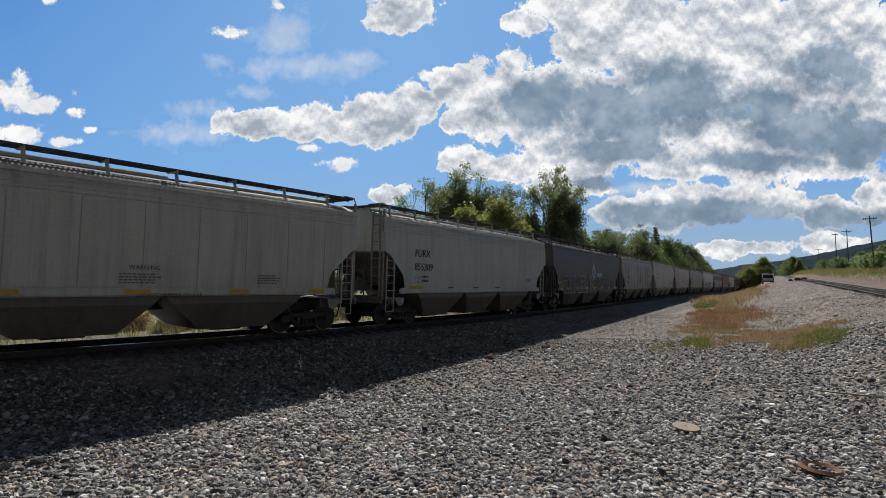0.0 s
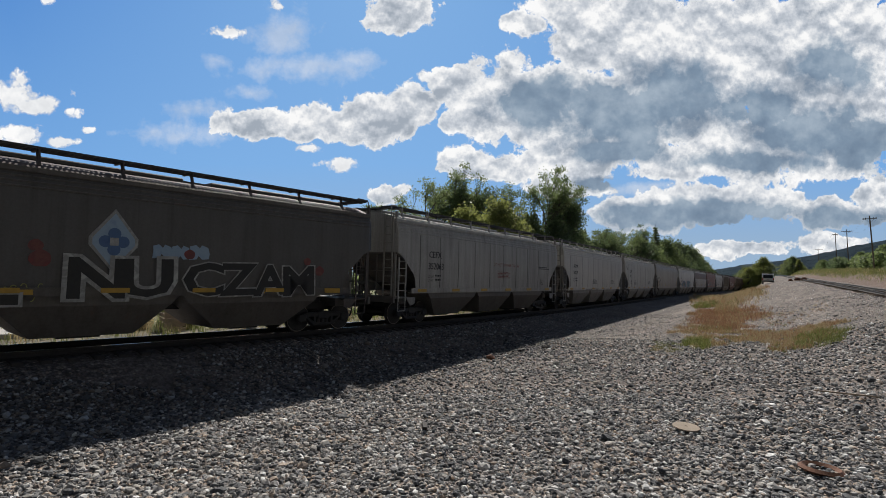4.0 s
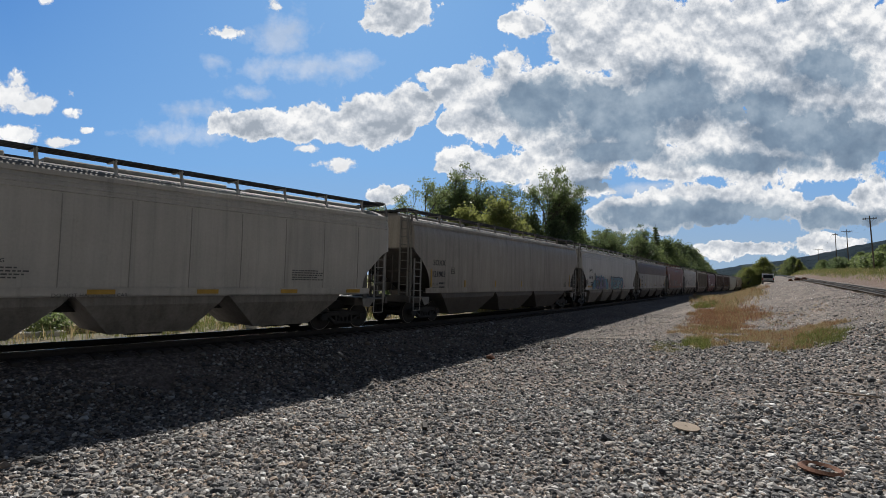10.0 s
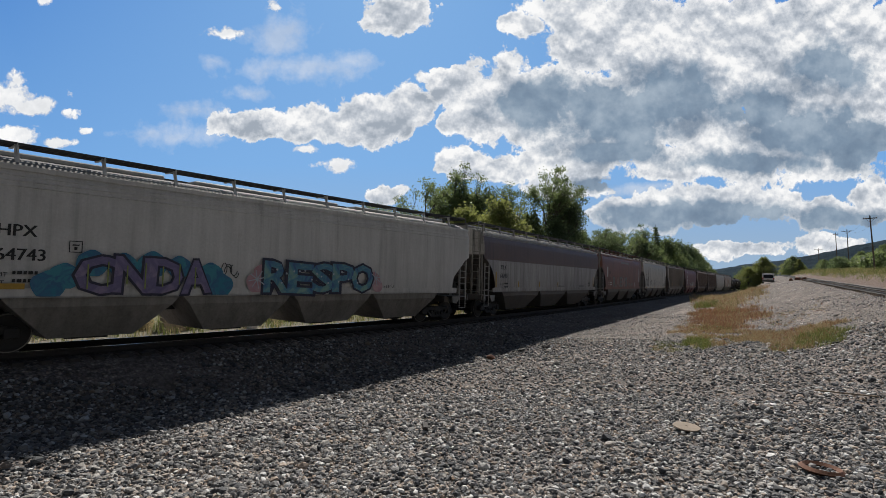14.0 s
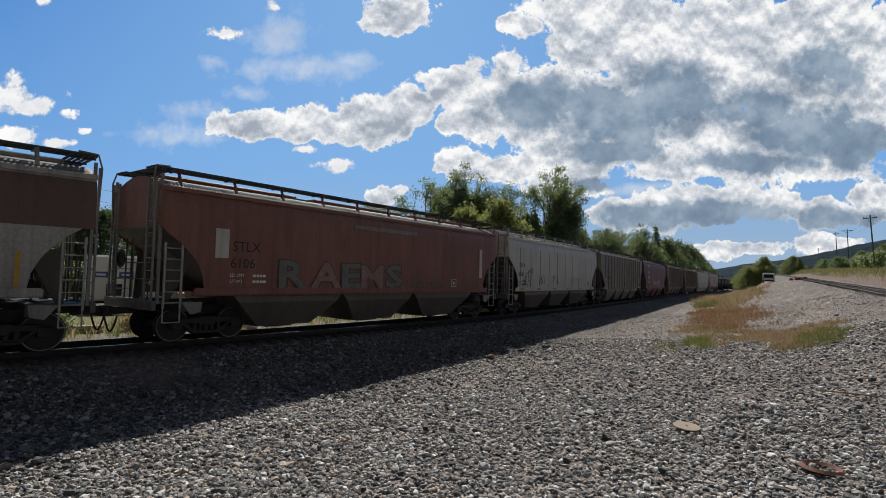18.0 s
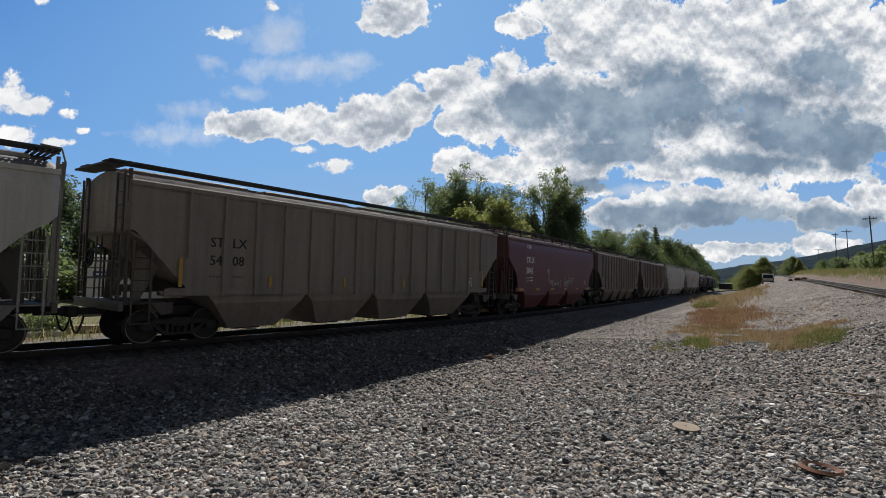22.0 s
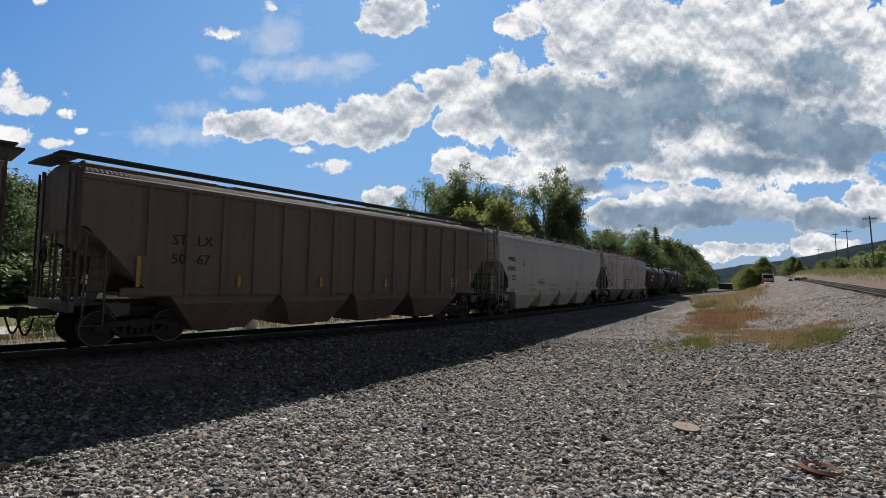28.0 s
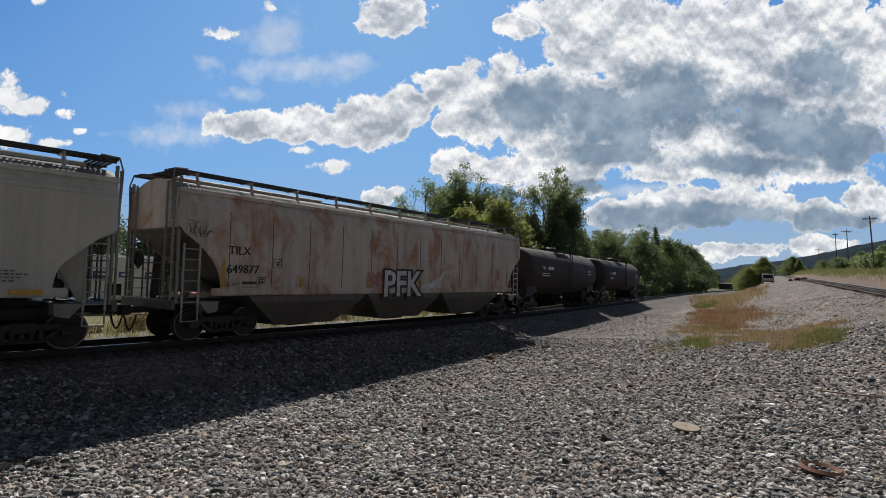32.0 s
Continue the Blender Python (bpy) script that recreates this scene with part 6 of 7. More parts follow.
def wheel_pair(ob, x, y, r, w, name="wheel"):
    for s in (-1, 1):
        bm = bmesh.new()
        turned(bm, [(0, r * 0.55), (0.0, r * 0.95), (0.03, r), (w - 0.03, r), (w, r * 0.95), (w, r * 0.55)], (x, s * y - s * w / 2, r), (0, s, 0), 18)
        wheel = part(name, bm, RUBBER, ob)
        bm = bmesh.new()
        turned(bm, [(0, r * 0.2), (0, r * 0.54), (w * 0.8, r * 0.54), (w * 0.85, r * 0.2)], (x, s * y - s * w * 0.3, r), (0, s, 0), 14)
        part("rim", bm, STEEL_GREY, wheel)


def white_trailer(x, y, turn):
    ob = thing("box_trailer", "white box trailer with a blue band, parked in the yard", "trailer", at=pose(x, y, float(ground_z(x, y)), 0, 0, turn))
    bm = bmesh.new()
    box(bm, (0, 0, 2.05), (6.0, 2.4, 2.7))
    part("body", bevelled(bm, 0.12), WHITE_PANEL, ob)
    for k, u in enumerate((-2.2, -0.9, 0.5, 1.8)):
        bm = bmesh.new()
        box(bm, (u, -1.215, 2.25), (0.75, 0.02, 0.34))
        part("panel", bm, BLUE_PANEL, ob, "blue painted panel")
        bm = bmesh.new()
        box(bm, (u, -1.23, 2.25), (0.5, 0.012, 0.12))
        part("panel", bm, WHITE_PANEL, ob)
    for u in (-1.5, 1.2):
        bm = bmesh.new()
        box(bm, (u, -1.21, 1.35), (0.8, 0.03, 0.7))
        part("window", bm, GLASS_DARK, ob)
        bm = bmesh.new()
        for dx, dz, sx, sz in ((0, 0.38, 0.92, 0.06), (0, -0.38, 0.92, 0.06), (-0.43, 0, 0.06, 0.76), (0.43, 0, 0.06, 0.76)):
            box(bm, (u + dx, -1.22, 1.35 + dz), (sx, 0.05, sz))
        part("window_frame", bm, WHITE_PANEL, ob)
    bm = bmesh.new()
    box(bm, (0, 0, 0.62), (5.8, 1.2, 0.16))
    box(bm, (-3.4, 0, 0.6), (1.2, 0.12, 0.12))
    part("chassis", bm, STEEL_DARK, ob)
    wheel_pair(ob, 0.9, 1.05, 0.38, 0.24)
    wheel_pair(ob, 1.8, 1.05, 0.38, 0.24)
    return ob


white_trailer(13.6, 36.2, -14)


def red_shed(x, y, turn):
    ob = thing("shed", "low open shed with a ribbed red metal roof", "shed", at=pose(x, y, float(ground_z(x, y)), 0, 0, turn))
    for u in (-3.6, -1.2, 1.2, 3.6):
        for w in (-2.2, 2.2):
            bm = bmesh.new()
            box(bm, (u, w, 0.55), (0.16, 0.16, 1.5))
            part("post", bm, LUMBER, ob)
    bm = bmesh.new()
    box(bm, (0, 2.3, 0.7), (7.4, 0.1, 1.3))
    part("back_wall", bm, LUMBER, ob)
    bm = bmesh.new()
    slab(bm, [(-2.7, 1.22), (2.7, 2.5), (2.7, 2.55), (-2.7, 1.27)], 0, -4.2, 4.2)
    roof = part("roof", bm, RED_ROOF, ob, "ribbed red metal roof")
    m = Matrix.Rotation(math.atan2(1.28, 5.4), 4, "X")
    bm = bmesh.new()
    box(bm, (0, 0, 0), (0.05, 5.5, 0.04))
    rib = bpy.data.meshes.new("roof_rib")
    bm.to_mesh(rib)
    bm.free()
    for k in range(34):
        shared("roof_rib", rib, RED_ROOF, roof).matrix_basis = Matrix.Translation((-4.15 + 8.3 * k / 33, 0, 1.93)) @ m
    return ob


red_shed(18.6, 33.2, -14)


def yard_clutter():
    r = random.Random(8)
    slab_ob = thing("concrete_slab", "long pale concrete slab beside the line", "slab", at=pose(2.0, 25.5, float(ground_z(2.0, 25.5)), 0, 0, 2))
    bm = bmesh.new()
    box(bm, (0, 0, 0.02), (9.0, 3.0, 0.34))
    part("slab", bevelled(bm, 0.03), CONCRETE, slab_ob)
    for i in range(9):
        x = 7.5 + i * 3.1 + r.uniform(-0.7, 0.7)
        y = float(line_y(x)) + r.uniform(6, 9)
        z = float(ground_z(x, y))
        if i % 3 == 0:
            ob = thing("lumber_pile", "untidy pile of weathered lumber across the line", "lumber", "clutter across the line", pose(x, y, z, 0, 0, r.uniform(-20, 20)))
            for k in range(7):
                bm = bmesh.new()
                box(bm, (0.1 * r.uniform(-1, 1), -0.35 + 0.22 * (k % 4), 0.08 + 0.15 * (k // 4)), (1.9, 0.18, 0.12))
                part("plank", bm, LUMBER, ob).rotation_euler = (0, 0, r.uniform(-0.08, 0.08))
        elif i % 3 == 1:
            ob = thing("crate", "slatted weathered wooden crate in the yard", "crate", "clutter across the line", pose(x, y, z, 0, 0, r.uniform(0, 90)))
            for k in range(4):
                bm = bmesh.new()
                for a, b, sx, sy in ((0, -0.4, 0.85, 0.03), (0, 0.4, 0.85, 0.03), (-0.4, 0, 0.03, 0.8), (0.4, 0, 0.03, 0.8)):
                    box(bm, (a, b, 0.1 + 0.2 * k), (sx, sy, 0.14))
                part("slat", bm, LUMBER, ob)
        else:
            ob = thing("drum", "upright blue plastic drum" if i % 2 else "upright pale plastic drum", "drum", "clutter across the line", pose(x, y, z))
            bm = bmesh.new()
            turned(bm, [(0, 0.26), (0.03, 0.29), (0.28, 0.29), (0.3, 0.305), (0.34, 0.305), (0.36, 0.29), (0.6, 0.29), (0.62, 0.305), (0.66, 0.305), (0.68, 0.29), (0.86, 0.28), (0.9, 0.24)], (0, 0, 0), (0, 0, 1), 20)
            part("drum_body", bm, BLUE_PLASTIC if i % 2 else WHITE_PANEL, ob, smooth=True)
    for i in range(16):
        x = 1.0 + i * 2.6 + r.uniform(-0.6, 0.6)
        plant("low", x, float(line_y(x)) + r.uniform(8.0, 11.0), r.uniform(0.5, 0.9), i, (GRASS_DRY, GRASS_GREEN, LEAF)[i % 3], "dry bushy weed across the line", "shrub", "weeds across the line", 1.0, "shrub")
    for i in range(10):
        x = 4 + i * 3.4
        y = float(line_y(x)) + 12.5
        ob = thing("fence_post", "weathered wooden fence post in weeds", "post", "fence posts across the line", pose(x, y, float(ground_z(x, y)), 0, 0, 0))
        bm = bmesh.new()
        rod(bm, (0, 0, -0.3), (0, 0, 1.25), 0.06, 8)
        part("post", bm, POLE_WOOD, ob)


yard_clutter()


# ---- things on the lot ----
def van(x, y, turn):
    ob = thing("van", "white van with a dark rear window, parked by the weeds", "van", at=pose(x, y, float(ground_z(x, y)), 0, 0, turn))
    bm = bmesh.new()
    slab(bm, [(-2.3, 0.35), (2.3, 0.35), (2.35, 0.95), (1.5, 1.1), (0.9, 1.75), (-2.0, 1.82), (-2.28, 1.1)], 1, -0.92, 0.92)
    part("body", bevelled(bm, 0.06), WHITE_PANEL, ob)
    bm = bmesh.new()
    slab(bm, [(-2.33, 1.0), (-2.3, 1.0), (-2.06, 1.6), (-2.09, 1.6)], 1, -0.74, 0.74)
    part("rear_window", bm, GLASS_DARK, ob)
    bm = bmesh.new()
    box(bm, (-2.38, 0, 0.5), (0.14, 1.8, 0.18))
    part("bumper", bm, STEEL_DARK, ob)
    for s in (-1, 1):
        bm = bmesh.new()
        box(bm, (-2.33, s * 0.82, 0.88), (0.08, 0.16, 0.34))
        part("tail_light", bm, TAIL_RED, ob)
        bm = bmesh.new()
        box(bm, (-0.2, s * 0.925, 1.4), (2.6, 0.02, 0.42))
        part("side_window", bm, GLASS_DARK, ob)
    bm = bmesh.new()
    box(bm, (-2.35, 0, 0.75), (0.03, 0.34, 0.16))
    part("number_plate", bm, CONCRETE, ob)
    wheel_pair(ob, -1.4, 0.82, 0.33, 0.2)
    wheel_pair(ob, 1.45, 0.82, 0.33, 0.2)


van(112, 16.6, 8)


def lot_things():
    def spot(x, y, up=0.0):
        return float(ground_z(x, y)) + up
    ob = thing("round_lid", "flat round brown fibre lid lying on the gravel", "lid", at=pose(11.59, 3.16, spot(11.59, 3.16, 0.085), 4, -3, 0))
    bm = bmesh.new()
    turned(bm, [(0, 0.05), (0, 0.25), (0.012, 0.262), (0.028, 0.255), (0.03, 0.03), (0.022, 0.02)], (0, 0, -0.015), (0, 0, 1), 36)
    part("disc", bm, CARD, ob)
    ob = thing("iron_hoop", "rusted iron pipe collar with stones inside", "scrap", at=pose(10.6, 0.85, spot(10.6, 0.85, 0.05), 3, 2, 0))
    bm = bmesh.new()
    n = 30
    rings = [[bm.verts.new(((0.27 + 0.055 * math.cos(w)) * math.cos(2 * math.pi * i / n), (0.27 + 0.055 * math.cos(w)) * math.sin(2 * math.pi * i / n), 0.045 * math.sin(w))) for w in (0, 1.57, 3.14, 4.71)] for i in range(n)]
    for i in range(n):
        for k in range(4):
            bm.faces.new((rings[i][k], rings[(i + 1) % n][k], rings[(i + 1) % n][(k + 1) % 4], rings[i][(k + 1) % 4]))
    part("ring", bm, RUST, ob)
    ob = thing("timber_strip", "long thin weathered timber strip on the gravel", "timber", at=pose(16.0, 0.5, spot(16.0, 0.5, 0.09), 0, 2, -67))
    bm = bmesh.new()
    box(bm, (0, 0, 0), (1.9, 0.05, 0.035))
    part("strip", bevelled(bm, 0.008), LUMBER, ob)
    ob = thing("dark_rock", "dark lump of rock on the gravel", "rock", at=pose(16.79, 11.55, spot(16.79, 11.55, 0.08)))
    bm = bmesh.new()
    bmesh.ops.create_icosphere(bm, subdivisions=2, radius=0.17)
    for v in bm.verts:
        v.co *= 1 + 0.35 * noise.noise(v.co * 6)
        v.co.z *= 0.7
    part("rock", bm, RUST, ob)
    for x, y, turn, long in ((19.6, 11.9, 20, 0.9), (20.9, 11.5, -12, 0.45), (21.5, 13.9, 30, 0.8), (8.4, 7.4, 40, 0.5)):
        ob = thing("tie_fragment", "splintered dark piece of old tie on the gravel", "timber", "timber scraps on the gravel", pose(x, y, spot(x, y, 0.07), 0, 3, turn))
        bm = bmesh.new()
        box(bm, (0, 0, 0), (long, 0.1, 0.07))
        for v in bm.verts:
            v.co += Vector((noise.noise(v.co * 9), noise.noise(v.co * 7 + Vector((3, 0, 0))), 0)) * 0.05
        part("timber", bevelled(bm, 0.01), TIE, ob)
    for i, (x, y, s) in enumerate(((104, 12.2, 0.35), (107, 11.6, 0.5), (109, 10.9, 0.45))):
        ob = thing("rock", "dark boulder beside the gravel road", "rock", "boulders by the road", pose(x, y, spot(x, y, 0.2 * s)))
        bm = bmesh.new()
        bmesh.ops.create_icosphere(bm, subdivisions=2, radius=s)
        for v in bm.verts:
            v.co *= 1 + 0.4 * noise.noise(v.co * 2.5 + Vector((i * 3, 0, 0)))
        part("rock", bm, RUST, ob)
    ob = thing("shed", "low dark open shed far along the line", "shed", at=pose(300, 63.0, float(ground_z(300, 63)), 0, 0, 12))
    bm = bmesh.new()
    slab(bm, [(-3, 2.7), (3, 3.0), (3, 3.25), (-3, 2.95)], 1, -3.5, 3.5)
    part("roof", bm, STEEL_DARK, ob)
    bm = bmesh.new()
    box(bm, (0, 0, 1.2), (5.0, 6.2, 3.1))
    part("wall", bm, STEEL_DARK, ob)


lot_things()
# ---- loose stones, ties and plates: the small pieces last ----
def stone_field(name, count, dist, az, size, seed, label, bed=False):
    """Crushed stone: angular lumps, each turned and squashed its own way."""
    rng = np.random.RandomState(seed)
    bm = bmesh.new()
    bmesh.ops.create_icosphere(bm, subdivisions=1, radius=1.0)
    base = np.array([v.co[:] for v in bm.verts])
    tri = np.array([[v.index for v in f.verts] for f in bm.faces])
    bm.free()
    forms = [base * (1 + rng.uniform(-0.32, 0.28, (len(base), 1))) for _ in range(12)]
    forms = np.array(forms)
    a = np.radians(rng.uniform(az[0], az[1], count))
    d = np.sqrt(rng.uniform(dist[0] ** 2, dist[1] ** 2, count))
    x, y = d * np.cos(a), d * np.sin(a)
    off = line_y(x) - y
    edge = 5.2 + 0.9 * np.sin(x * 0.7) + rng.normal(0, 0.6, count)      # where the ballast, darkened for the train's shade, gives way to the lot
    ok = (off > 1.46) & ((off < edge) if bed else (off >= edge))
    x, y = x[ok], y[ok]
    n = len(x)
    s = size * np.exp(rng.normal(0, 0.32, n)) * 0.5
    z = ground_z(x, y) + s * rng.uniform(-0.25, 0.55, n)
    q = rng.normal(size=(n, 4))
    q /= np.linalg.norm(q, axis=1, keepdims=True)
    w, i, j, k = q.T
    R = np.stack([1 - 2 * (j * j + k * k), 2 * (i * j - k * w), 2 * (i * k + j * w), 2 * (i * j + k * w), 1 - 2 * (i * i + k * k), 2 * (j * k - i * w), 2 * (i * k - j * w), 2 * (j * k + i * w), 1 - 2 * (i * i + j * j)], 1).reshape(-1, 3, 3)
    v = forms[rng.randint(0, 12, n)] * (s[:, None] * rng.uniform(0.6, 1.25, (n, 3)))[:, None, :]
    v = np.einsum("nij,nvj->nvi", R, v)
    v[:, :, 2] *= 0.72
    v += np.stack([x, y, z], 1)[:, None, :]
    f = (tri[None] + (np.arange(n) * len(base))[:, None, None]).reshape(-1, 3)
    me = bpy.data.meshes.new(name)
    me.vertices.add(n * len(base))
    me.vertices.foreach_set("co", v.reshape(-1).astype(np.float32))
    me.loops.add(len(f) * 3)
    me.loops.foreach_set("vertex_index", f.reshape(-1).astype(np.int32))
    me.polygons.add(len(f))
    me.polygons.foreach_set("loop_start", (np.arange(len(f)) * 3).astype(np.int32))
    me.update(calc_edges=True)
    me.shade_flat()
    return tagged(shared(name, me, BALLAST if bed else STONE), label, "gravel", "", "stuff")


stone_field("gravel", 48000, (7.2, 15.0), (-4, 84), 0.072, 1, "loose grey and tan crushed stone, each lump distinct")
stone_field("gravel", 38000, (15.0, 28.0), (-4, 66), 0.082, 2, "loose grey and tan crushed stone, each lump distinct")
stone_field("gravel", 15000, (28.0, 50.0), (-3, 40), 0.06, 3, "loose grey and tan crushed stone, each lump distinct")
stone_field("gravel", 8000, (50.0, 100.0), (2, 26), 0.055, 4, "loose grey and tan crushed stone, each lump distinct")
stone_field("ballast", 48000, (7.2, 15.0), (-4, 84), 0.072, 1, "blue-grey crushed ballast stones beside the rails, darkened for train shade", True)
stone_field("ballast", 38000, (15.0, 28.0), (-4, 66), 0.082, 2, "blue-grey crushed ballast stones beside the rails, darkened for train shade", True)
stone_field("ballast", 15000, (28.0, 50.0), (-3, 40), 0.06, 3, "blue-grey crushed ballast stones beside the rails, darkened for train shade", True)
for k in range(-12, 150):
    x, y, h = line_at(k * 0.54)
    m = pose(x, y, 0, 0, 0, math.degrees(h))
    tie = shared("tie", tie_me, TIE, main_line)
    tie.matrix_basis = m
    for s in (-0.755, 0.755):
        shared("tie_plate", plate_me, RAIL_SIDE, tie).location = (0, s, 0)
# ---- clouds: a thin shell of sky far beyond everything, in the camera's first bearing ----
def cloud_material():
    m = bpy.data.materials.new("clouds")
    m.use_nodes = True
    n, l = m.node_tree.nodes, m.node_tree.links
    n.clear()
    sep = n.new("ShaderNodeSeparateXYZ")
    l.new(n.new("ShaderNodeTexCoord").outputs["Object"], sep.inputs[0])
    dep = math_node(n, l, "MULTIPLY", sep.outputs[2], -1.0)
    u, v = math_node(n, l, "DIVIDE", sep.outputs[0], dep), math_node(n, l, "DIVIDE", sep.outputs[1], dep)
    uv = n.new("ShaderNodeCombineXYZ")
    l.new(u, uv.inputs[0])
    l.new(v, uv.inputs[1])

    def wobble(scale, detail, rough, seed, rise=0.0):
        t = n.new("ShaderNodeTexNoise")
        t.inputs["Scale"].default_value, t.inputs["Detail"].default_value, t.inputs["Roughness"].default_value = scale, detail, rough
        a = n.new("ShaderNodeVectorMath")
        a.operation = "ADD"
        a.inputs[1].default_value = (seed, seed * 0.7 + rise, seed * 1.9)
        l.new(uv.outputs[0], a.inputs[0])
        l.new(a.outputs[0], t.inputs["Vector"])
        return t

    def billow(scale, seed, rise=0.0, detail=4.0):
        """Round heaped shapes, from large to fine; rise looks a little way towards the sun."""
        t = n.new("ShaderNodeTexVoronoi")
        t.voronoi_dimensions = "2D"
        t.inputs["Scale"].default_value, t.inputs["Detail"].default_value = scale, detail
        t.inputs["Roughness"].default_value, t.inputs["Lacunarity"].default_value = 0.5, 2.2
        a = n.new("ShaderNodeVectorMath")
        a.operation = "MULTIPLY_ADD"
        a.inputs[1].default_value = (0.05, 0.05, 0)
        l.new(soft.outputs["Color"], a.inputs[0])
        b = n.new("ShaderNodeVectorMath")
        b.inputs[1].default_value = (seed, seed * 0.7 + rise, 0)
        l.new(uv.outputs[0], b.inputs[0])
        l.new(b.outputs[0], a.inputs[2])
        l.new(a.outputs[0], t.inputs["Vector"])
        return math_node(n, l, "SUBTRACT", 1.0, t.outputs["Distance"])

    soft = wobble(9, 8, 0.62, 3.1)
    fine = wobble(38, 9, 0.75, 7.7)
    heap = billow(15, 2.0)
    warp = n.new("ShaderNodeVectorMath")
    warp.operation = "MULTIPLY_ADD"
    warp.inputs[1].default_value = (0.06, 0.05, 0)
    l.new(soft.outputs["Color"], warp.inputs[0])
    shift = n.new("ShaderNodeVectorMath")
    shift.inputs[1].default_value = (-0.03, -0.025, 0)
    l.new(uv.outputs[0], shift.inputs[0])
    l.new(shift.outputs[0], warp.inputs[2])

    F = 942.0

    def field(blobs, blend=0.16):
        out = None
        for x, y, rx, ry in blobs:
            a = n.new("ShaderNodeVectorMath")
            a.operation = "MULTIPLY_ADD"
            sx, sy = F / rx, F / ry
            a.inputs[1].default_value = (sx, sy, 0)
            a.inputs[2].default_value = (-(x - 784) / F * sx, (y - 441) / F * sy, 0)
            l.new(warp.outputs[0], a.inputs[0])
            d = n.new("ShaderNodeVectorMath")
            d.operation = "LENGTH"
            l.new(a.outputs[0], d.inputs[0])
            k = math_node(n, l, "SUBTRACT", 1.0, d.outputs["Value"])
            out = k if out is None else math_node(n, l, "SMOOTH_MAX", out, k, blend)
        return out

    heavy = field([(930, 185, 150, 88), (1060, 205, 190, 105), (1180, 170, 180, 100), (1130, 70, 190, 75), (1320, 110, 260, 150), (1500, 120, 200, 170), (1420, 245, 230, 85), (1010, 300, 75, 40), (930, 42, 42, 24),
                   (820, 150, 70, 42), (1230, 285, 140, 42), (1040, 20, 110, 40)])
    middle = field([(460, 215, 85, 32), (560, 218, 100, 38), (660, 215, 95, 46), (725, 190, 55, 44), (715, 18, 72, 42), (825, 290, 62, 34), (900, 300, 60, 34), (690, 345, 42, 18), (1000, 330, 85, 22), (815, 215, 38, 28),
                    (1150, 378, 120, 32), (1260, 365, 130, 42), (1370, 358, 80, 32), (1480, 378, 95, 34), (1560, 350, 60, 40), (1310, 443, 85, 16), (1480, 432, 75, 20)])
    small = field([(20, 165, 60, 40), (70, 182, 55, 20), (130, 198, 24, 12), (30, 238, 75, 20), (110, 250, 40, 10), (398, 54, 34, 14), (605, 290, 34, 14), (548, 262, 26, 10), (90, 4, 22, 12), (490, 10, 16, 14), (165, 228, 14, 6)])
    veil = field([(550, 112, 150, 32), (620, 104, 70, 22), (500, 66, 60, 50), (330, 236, 100, 26), (450, 160, 50, 14), (350, 192, 60, 18), (1150, 336, 130, 14), (385, 105, 30, 16)])
    shade = field([(960, 180, 110, 55), (1080, 200, 170, 78), (1190, 165, 120, 66), (1100, 265, 110, 26), (1345, 190, 85, 50), (1440, 235, 140, 58), (1330, 285, 150, 24), (1540, 255, 90, 55), (1150, 385, 120, 26), (1290, 380, 150, 36), (1490, 388, 100, 28),
                   (1480, 110, 90, 60), (1050, 325, 50, 14)])

    def edge(f, amp, lo, hi, rag=0.35):
        k = math_node(n, l, "ADD", f, math_node(n, l, "MULTIPLY", math_node(n, l, "SUBTRACT", heap, 0.10), amp))
        k = math_node(n, l, "ADD", k, math_node(n, l, "MULTIPLY", math_node(n, l, "SUBTRACT", fine.outputs["Fac"], 0.5), amp * rag))
        return k, curve_node(n, l, k, [(lo, 0.0), (hi, 1.0)])

    kb, mb = edge(math_node(n, l, "MAXIMUM", heavy, middle), 0.5, 0.05, 0.15, 1.5)
    kl, ml = edge(small, 0.9, 0.16, 0.5, 1.8)
    kt, mt = edge(veil, 0.8, 0.0, 1.1, 1.5)
    cover = math_node(n, l, "MAXIMUM", math_node(n, l, "MAXIMUM", mb, ml), math_node(n, l, "MULTIPLY", mt, 0.45))
    # heaps are white where they face the sun above, grey beneath; the thick middle lets least light through
    def slope_tone(scale, detail, rough, seed, rise, wide):
        a, b = wobble(scale, detail, rough, seed), wobble(scale, detail, rough, seed, rise)
        return curve_node(n, l, math_node(n, l, "ADD", math_node(n, l, "SUBTRACT", a.outputs["Fac"], b.outputs["Fac"]), 0.5), [(0.5 - wide, 0.0), (0.5 + wide, 1.0)])

    relief = slope_tone(10, 4, 0.5, 5.0, 0.022, 0.13)
    knobs = slope_tone(24, 6, 0.6, 8.3, 0.010, 0.14)
    haze = curve_node(n, l, soft.outputs["Fac"], [(0.36, 0.0), (0.62, 1.0)])
    tone = math_node(n, l, "ADD", math_node(n, l, "MULTIPLY", relief, 0.42), math_node(n, l, "ADD", math_node(n, l, "MULTIPLY", knobs, 0.33), math_node(n, l, "MULTIPLY", haze, 0.25)))
    body = curve_node(n, l, tone, [(0.22, (0.36, 0.41, 0.48)), (0.46, (0.58, 0.62, 0.68)), (0.74, (0.97, 0.97, 0.97))])
    rim = curve_node(n, l, kb, [(0.10, 1.0), (0.36, 0.0)])
    lit = mix_node(n, l, math_node(n, l, "MULTIPLY", rim, 0.65), body, (1.0, 1.0, 1.0))
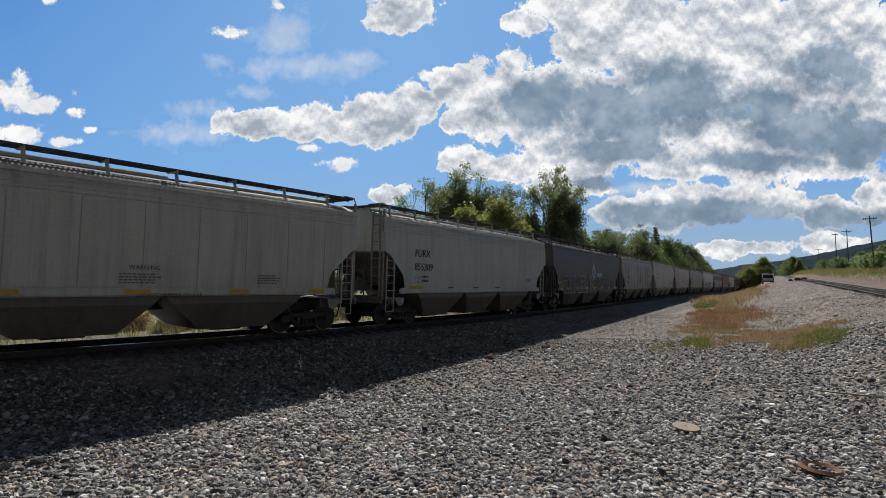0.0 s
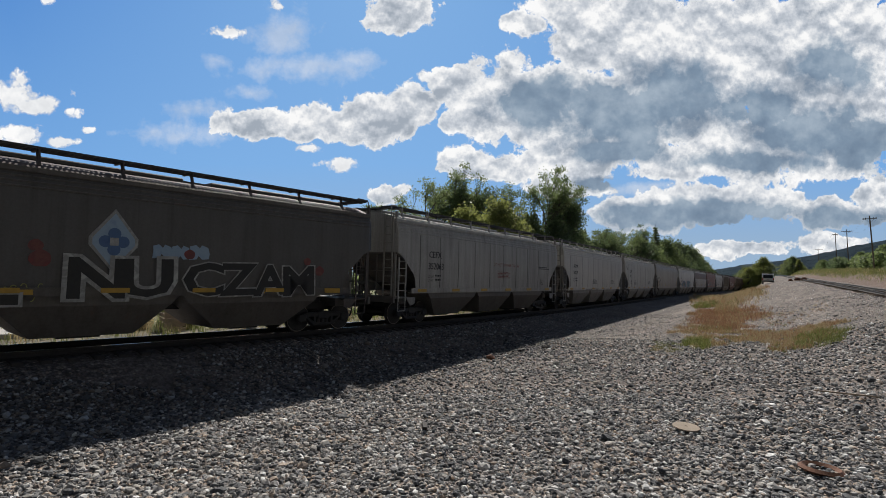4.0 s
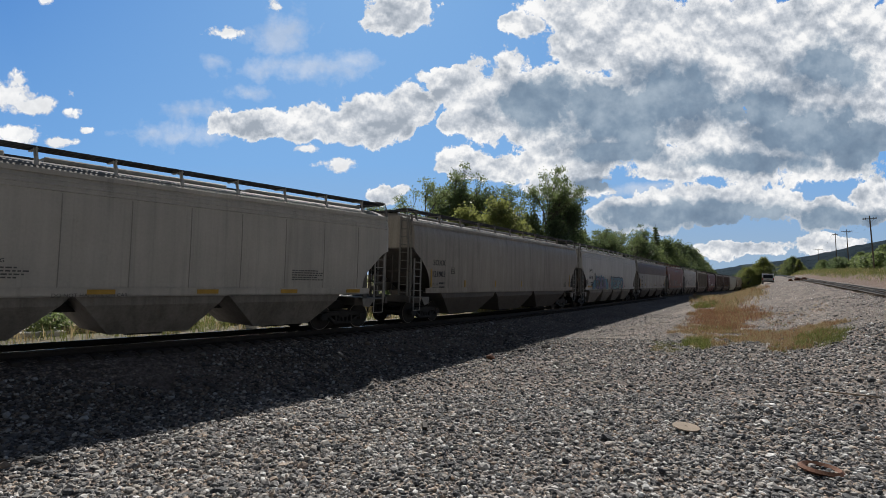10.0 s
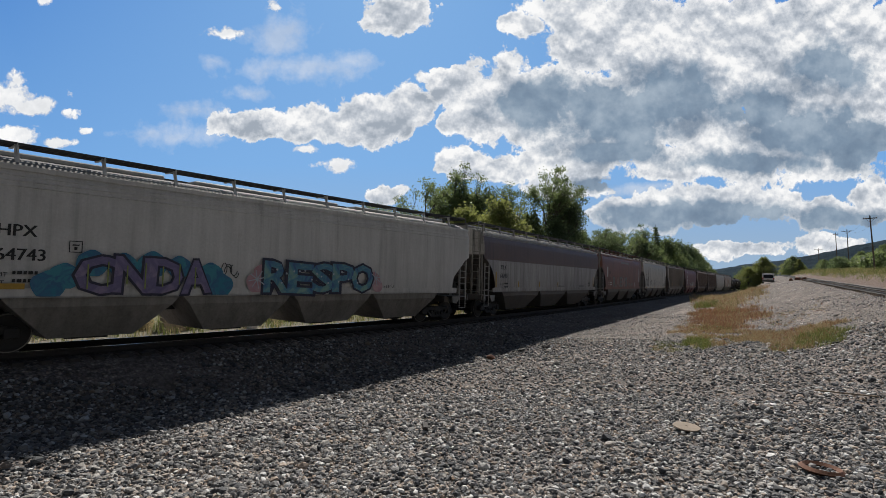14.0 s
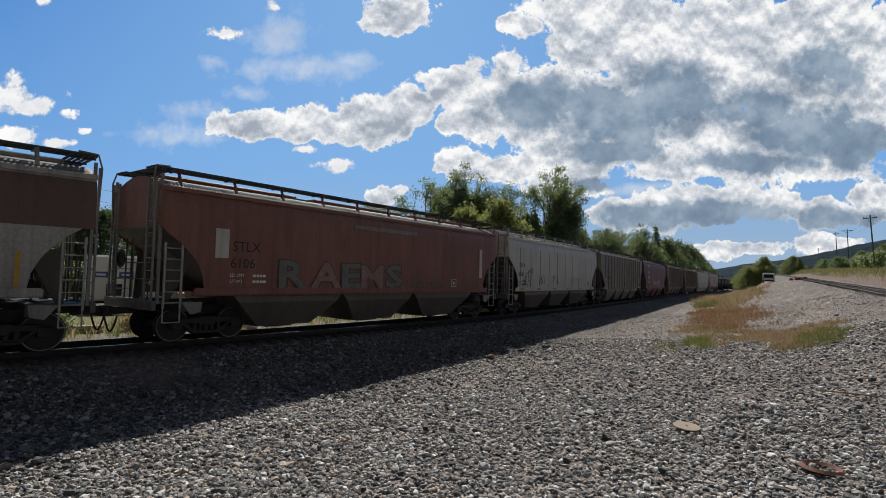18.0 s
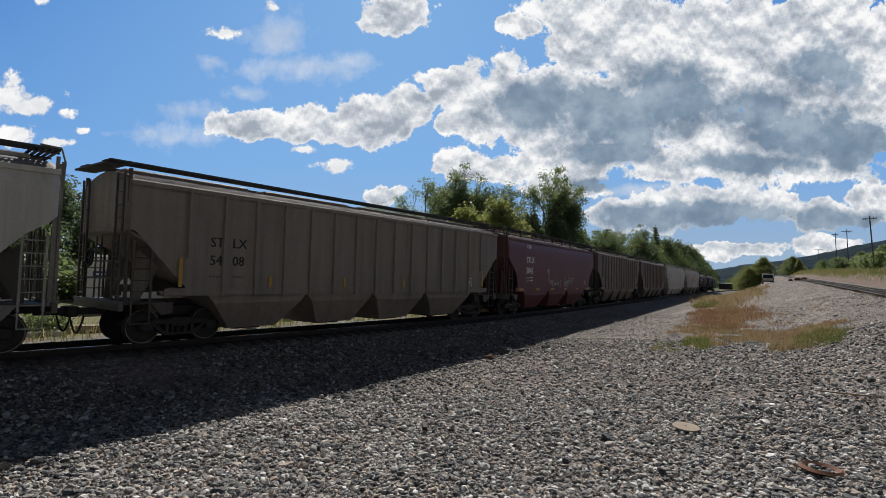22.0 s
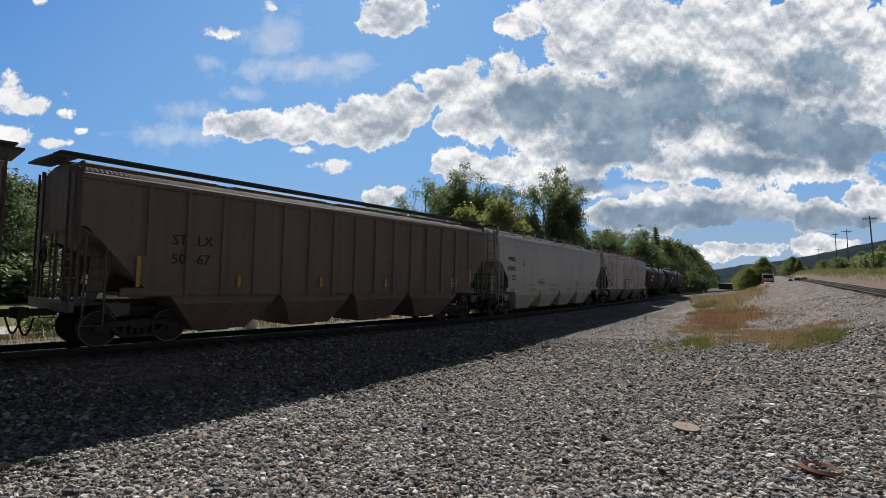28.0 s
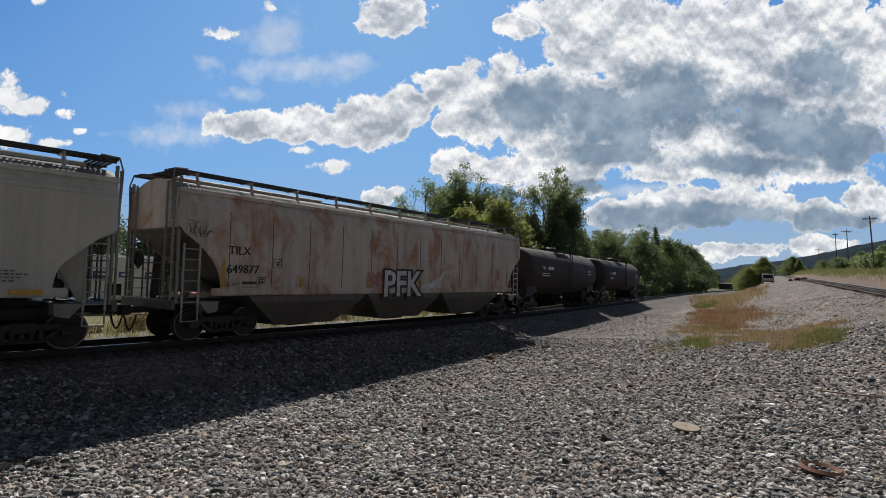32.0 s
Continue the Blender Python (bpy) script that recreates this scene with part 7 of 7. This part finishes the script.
    kd, md = edge(shade, 0.5, -0.12, 0.42, 1.2)
    dim = math_node(n, l, "ADD", math_node(n, l, "MULTIPLY", haze, 0.6), math_node(n, l, "MULTIPLY", relief, 0.4))
    under = curve_node(n, l, dim, [(0.1, (0.145, 0.215, 0.31)), (0.5, (0.20, 0.285, 0.39)), (0.95, (0.33, 0.42, 0.52))])
    col = mix_node(n, l, math_node(n, l, "MULTIPLY", md, 0.92), lit, under)
    em, tr, mx, out = n.new("ShaderNodeEmission"), n.new("ShaderNodeBsdfTransparent"), n.new("ShaderNodeMixShader"), n.new("ShaderNodeOutputMaterial")
    # the air in front of the deep sky: pale towards the horizon
    air = curve_node(n, l, v, [(0.0, (0.32, 0.48, 0.69)), (0.16, (0.185, 0.44, 0.86)), (0.5, (0.095, 0.30, 0.74))])
    near_sun = n.new("ShaderNodeVectorMath")
    near_sun.operation = "LENGTH"
    gap = n.new("ShaderNodeVectorMath")
    gap.inputs[1].default_value = (0.08, -0.62, 0)
    l.new(uv.outputs[0], gap.inputs[0])
    l.new(gap.outputs[0], near_sun.inputs[0])
    air = mix_node(n, l, curve_node(n, l, near_sun.outputs["Value"], [(0.15, 0.6), (0.75, 0.0)]), air, (0.30, 0.57, 0.94))
    l.new(mix_node(n, l, cover, air, col), em.inputs[0])
    em.inputs[1].default_value = 0.98
    l.new(math_node(n, l, "MAXIMUM", cover, 0.85), mx.inputs[0])
    l.new(tr.outputs[0], mx.inputs[1])
    l.new(em.outputs[0], mx.inputs[2])
    l.new(mx.outputs[0], out.inputs[0])
    return m


def cloud_shell():
    bm = bmesh.new()
    R = 4200.0
    rows = []
    for j in range(17):
        el = radians(-6 + 44 * j / 16)
        rows.append([bm.verts.new((R * math.cos(el) * math.sin(radians(a)), R * math.sin(el), -R * math.cos(el) * math.cos(radians(a)))) for a in range(-64, 65, 4)])
    for a, b in zip(rows, rows[1:]):
        for i in range(len(a) - 1):
            bm.faces.new((a[i], a[i + 1], b[i + 1], b[i]))
    return part("backdrop", bm, cloud_material(), None, "", True)


clouds = tagged(cloud_shell(), "bright cumulus clouds with grey bases in a blue sky", "clouds", "", "structure")
clouds.matrix_basis = Matrix.Translation(EYE) @ BASE.to_3x3().to_4x4()


def car_pose(i, t):
    """A car's pose at t: its truck centres follow the line."""
    c = JOINTS[i] + LENGTH[i] / 2 - gone(t)
    k = LENGTH[i] / 2 - 2.3
    (xa, ya, _), (xb, yb, _) = line_at(c - k), line_at(c + k)
    return Matrix.Translation(((xa + xb) / 2, (ya + yb) / 2, 0)) @ Matrix.Rotation(math.atan2(yb - ya, xb - xa), 4, "Z")


def motions():
    for i, car in enumerate(TRAIN):
        walk(car, [(t, car_pose(i, t)) for t in np.linspace(0, CLIP, 33).tolist()])
    steps = int(CLIP * FPS / 2)     # the wheels roll on the rails
    for w in GEAR:
        at = w.matrix_basis.translation.copy()
        walk(w, [(2 * k / FPS, Matrix.Translation(at) @ Matrix.Rotation(-gone(2 * k / FPS) / 0.457, 4, "Y")) for k in range(steps + 1)])
    drift = clouds.matrix_basis.copy()
    walk(clouds, [(0.0, drift), (CLIP, drift @ pose(0, 0, 0, -0.25, 0.8, 0))])


motions()
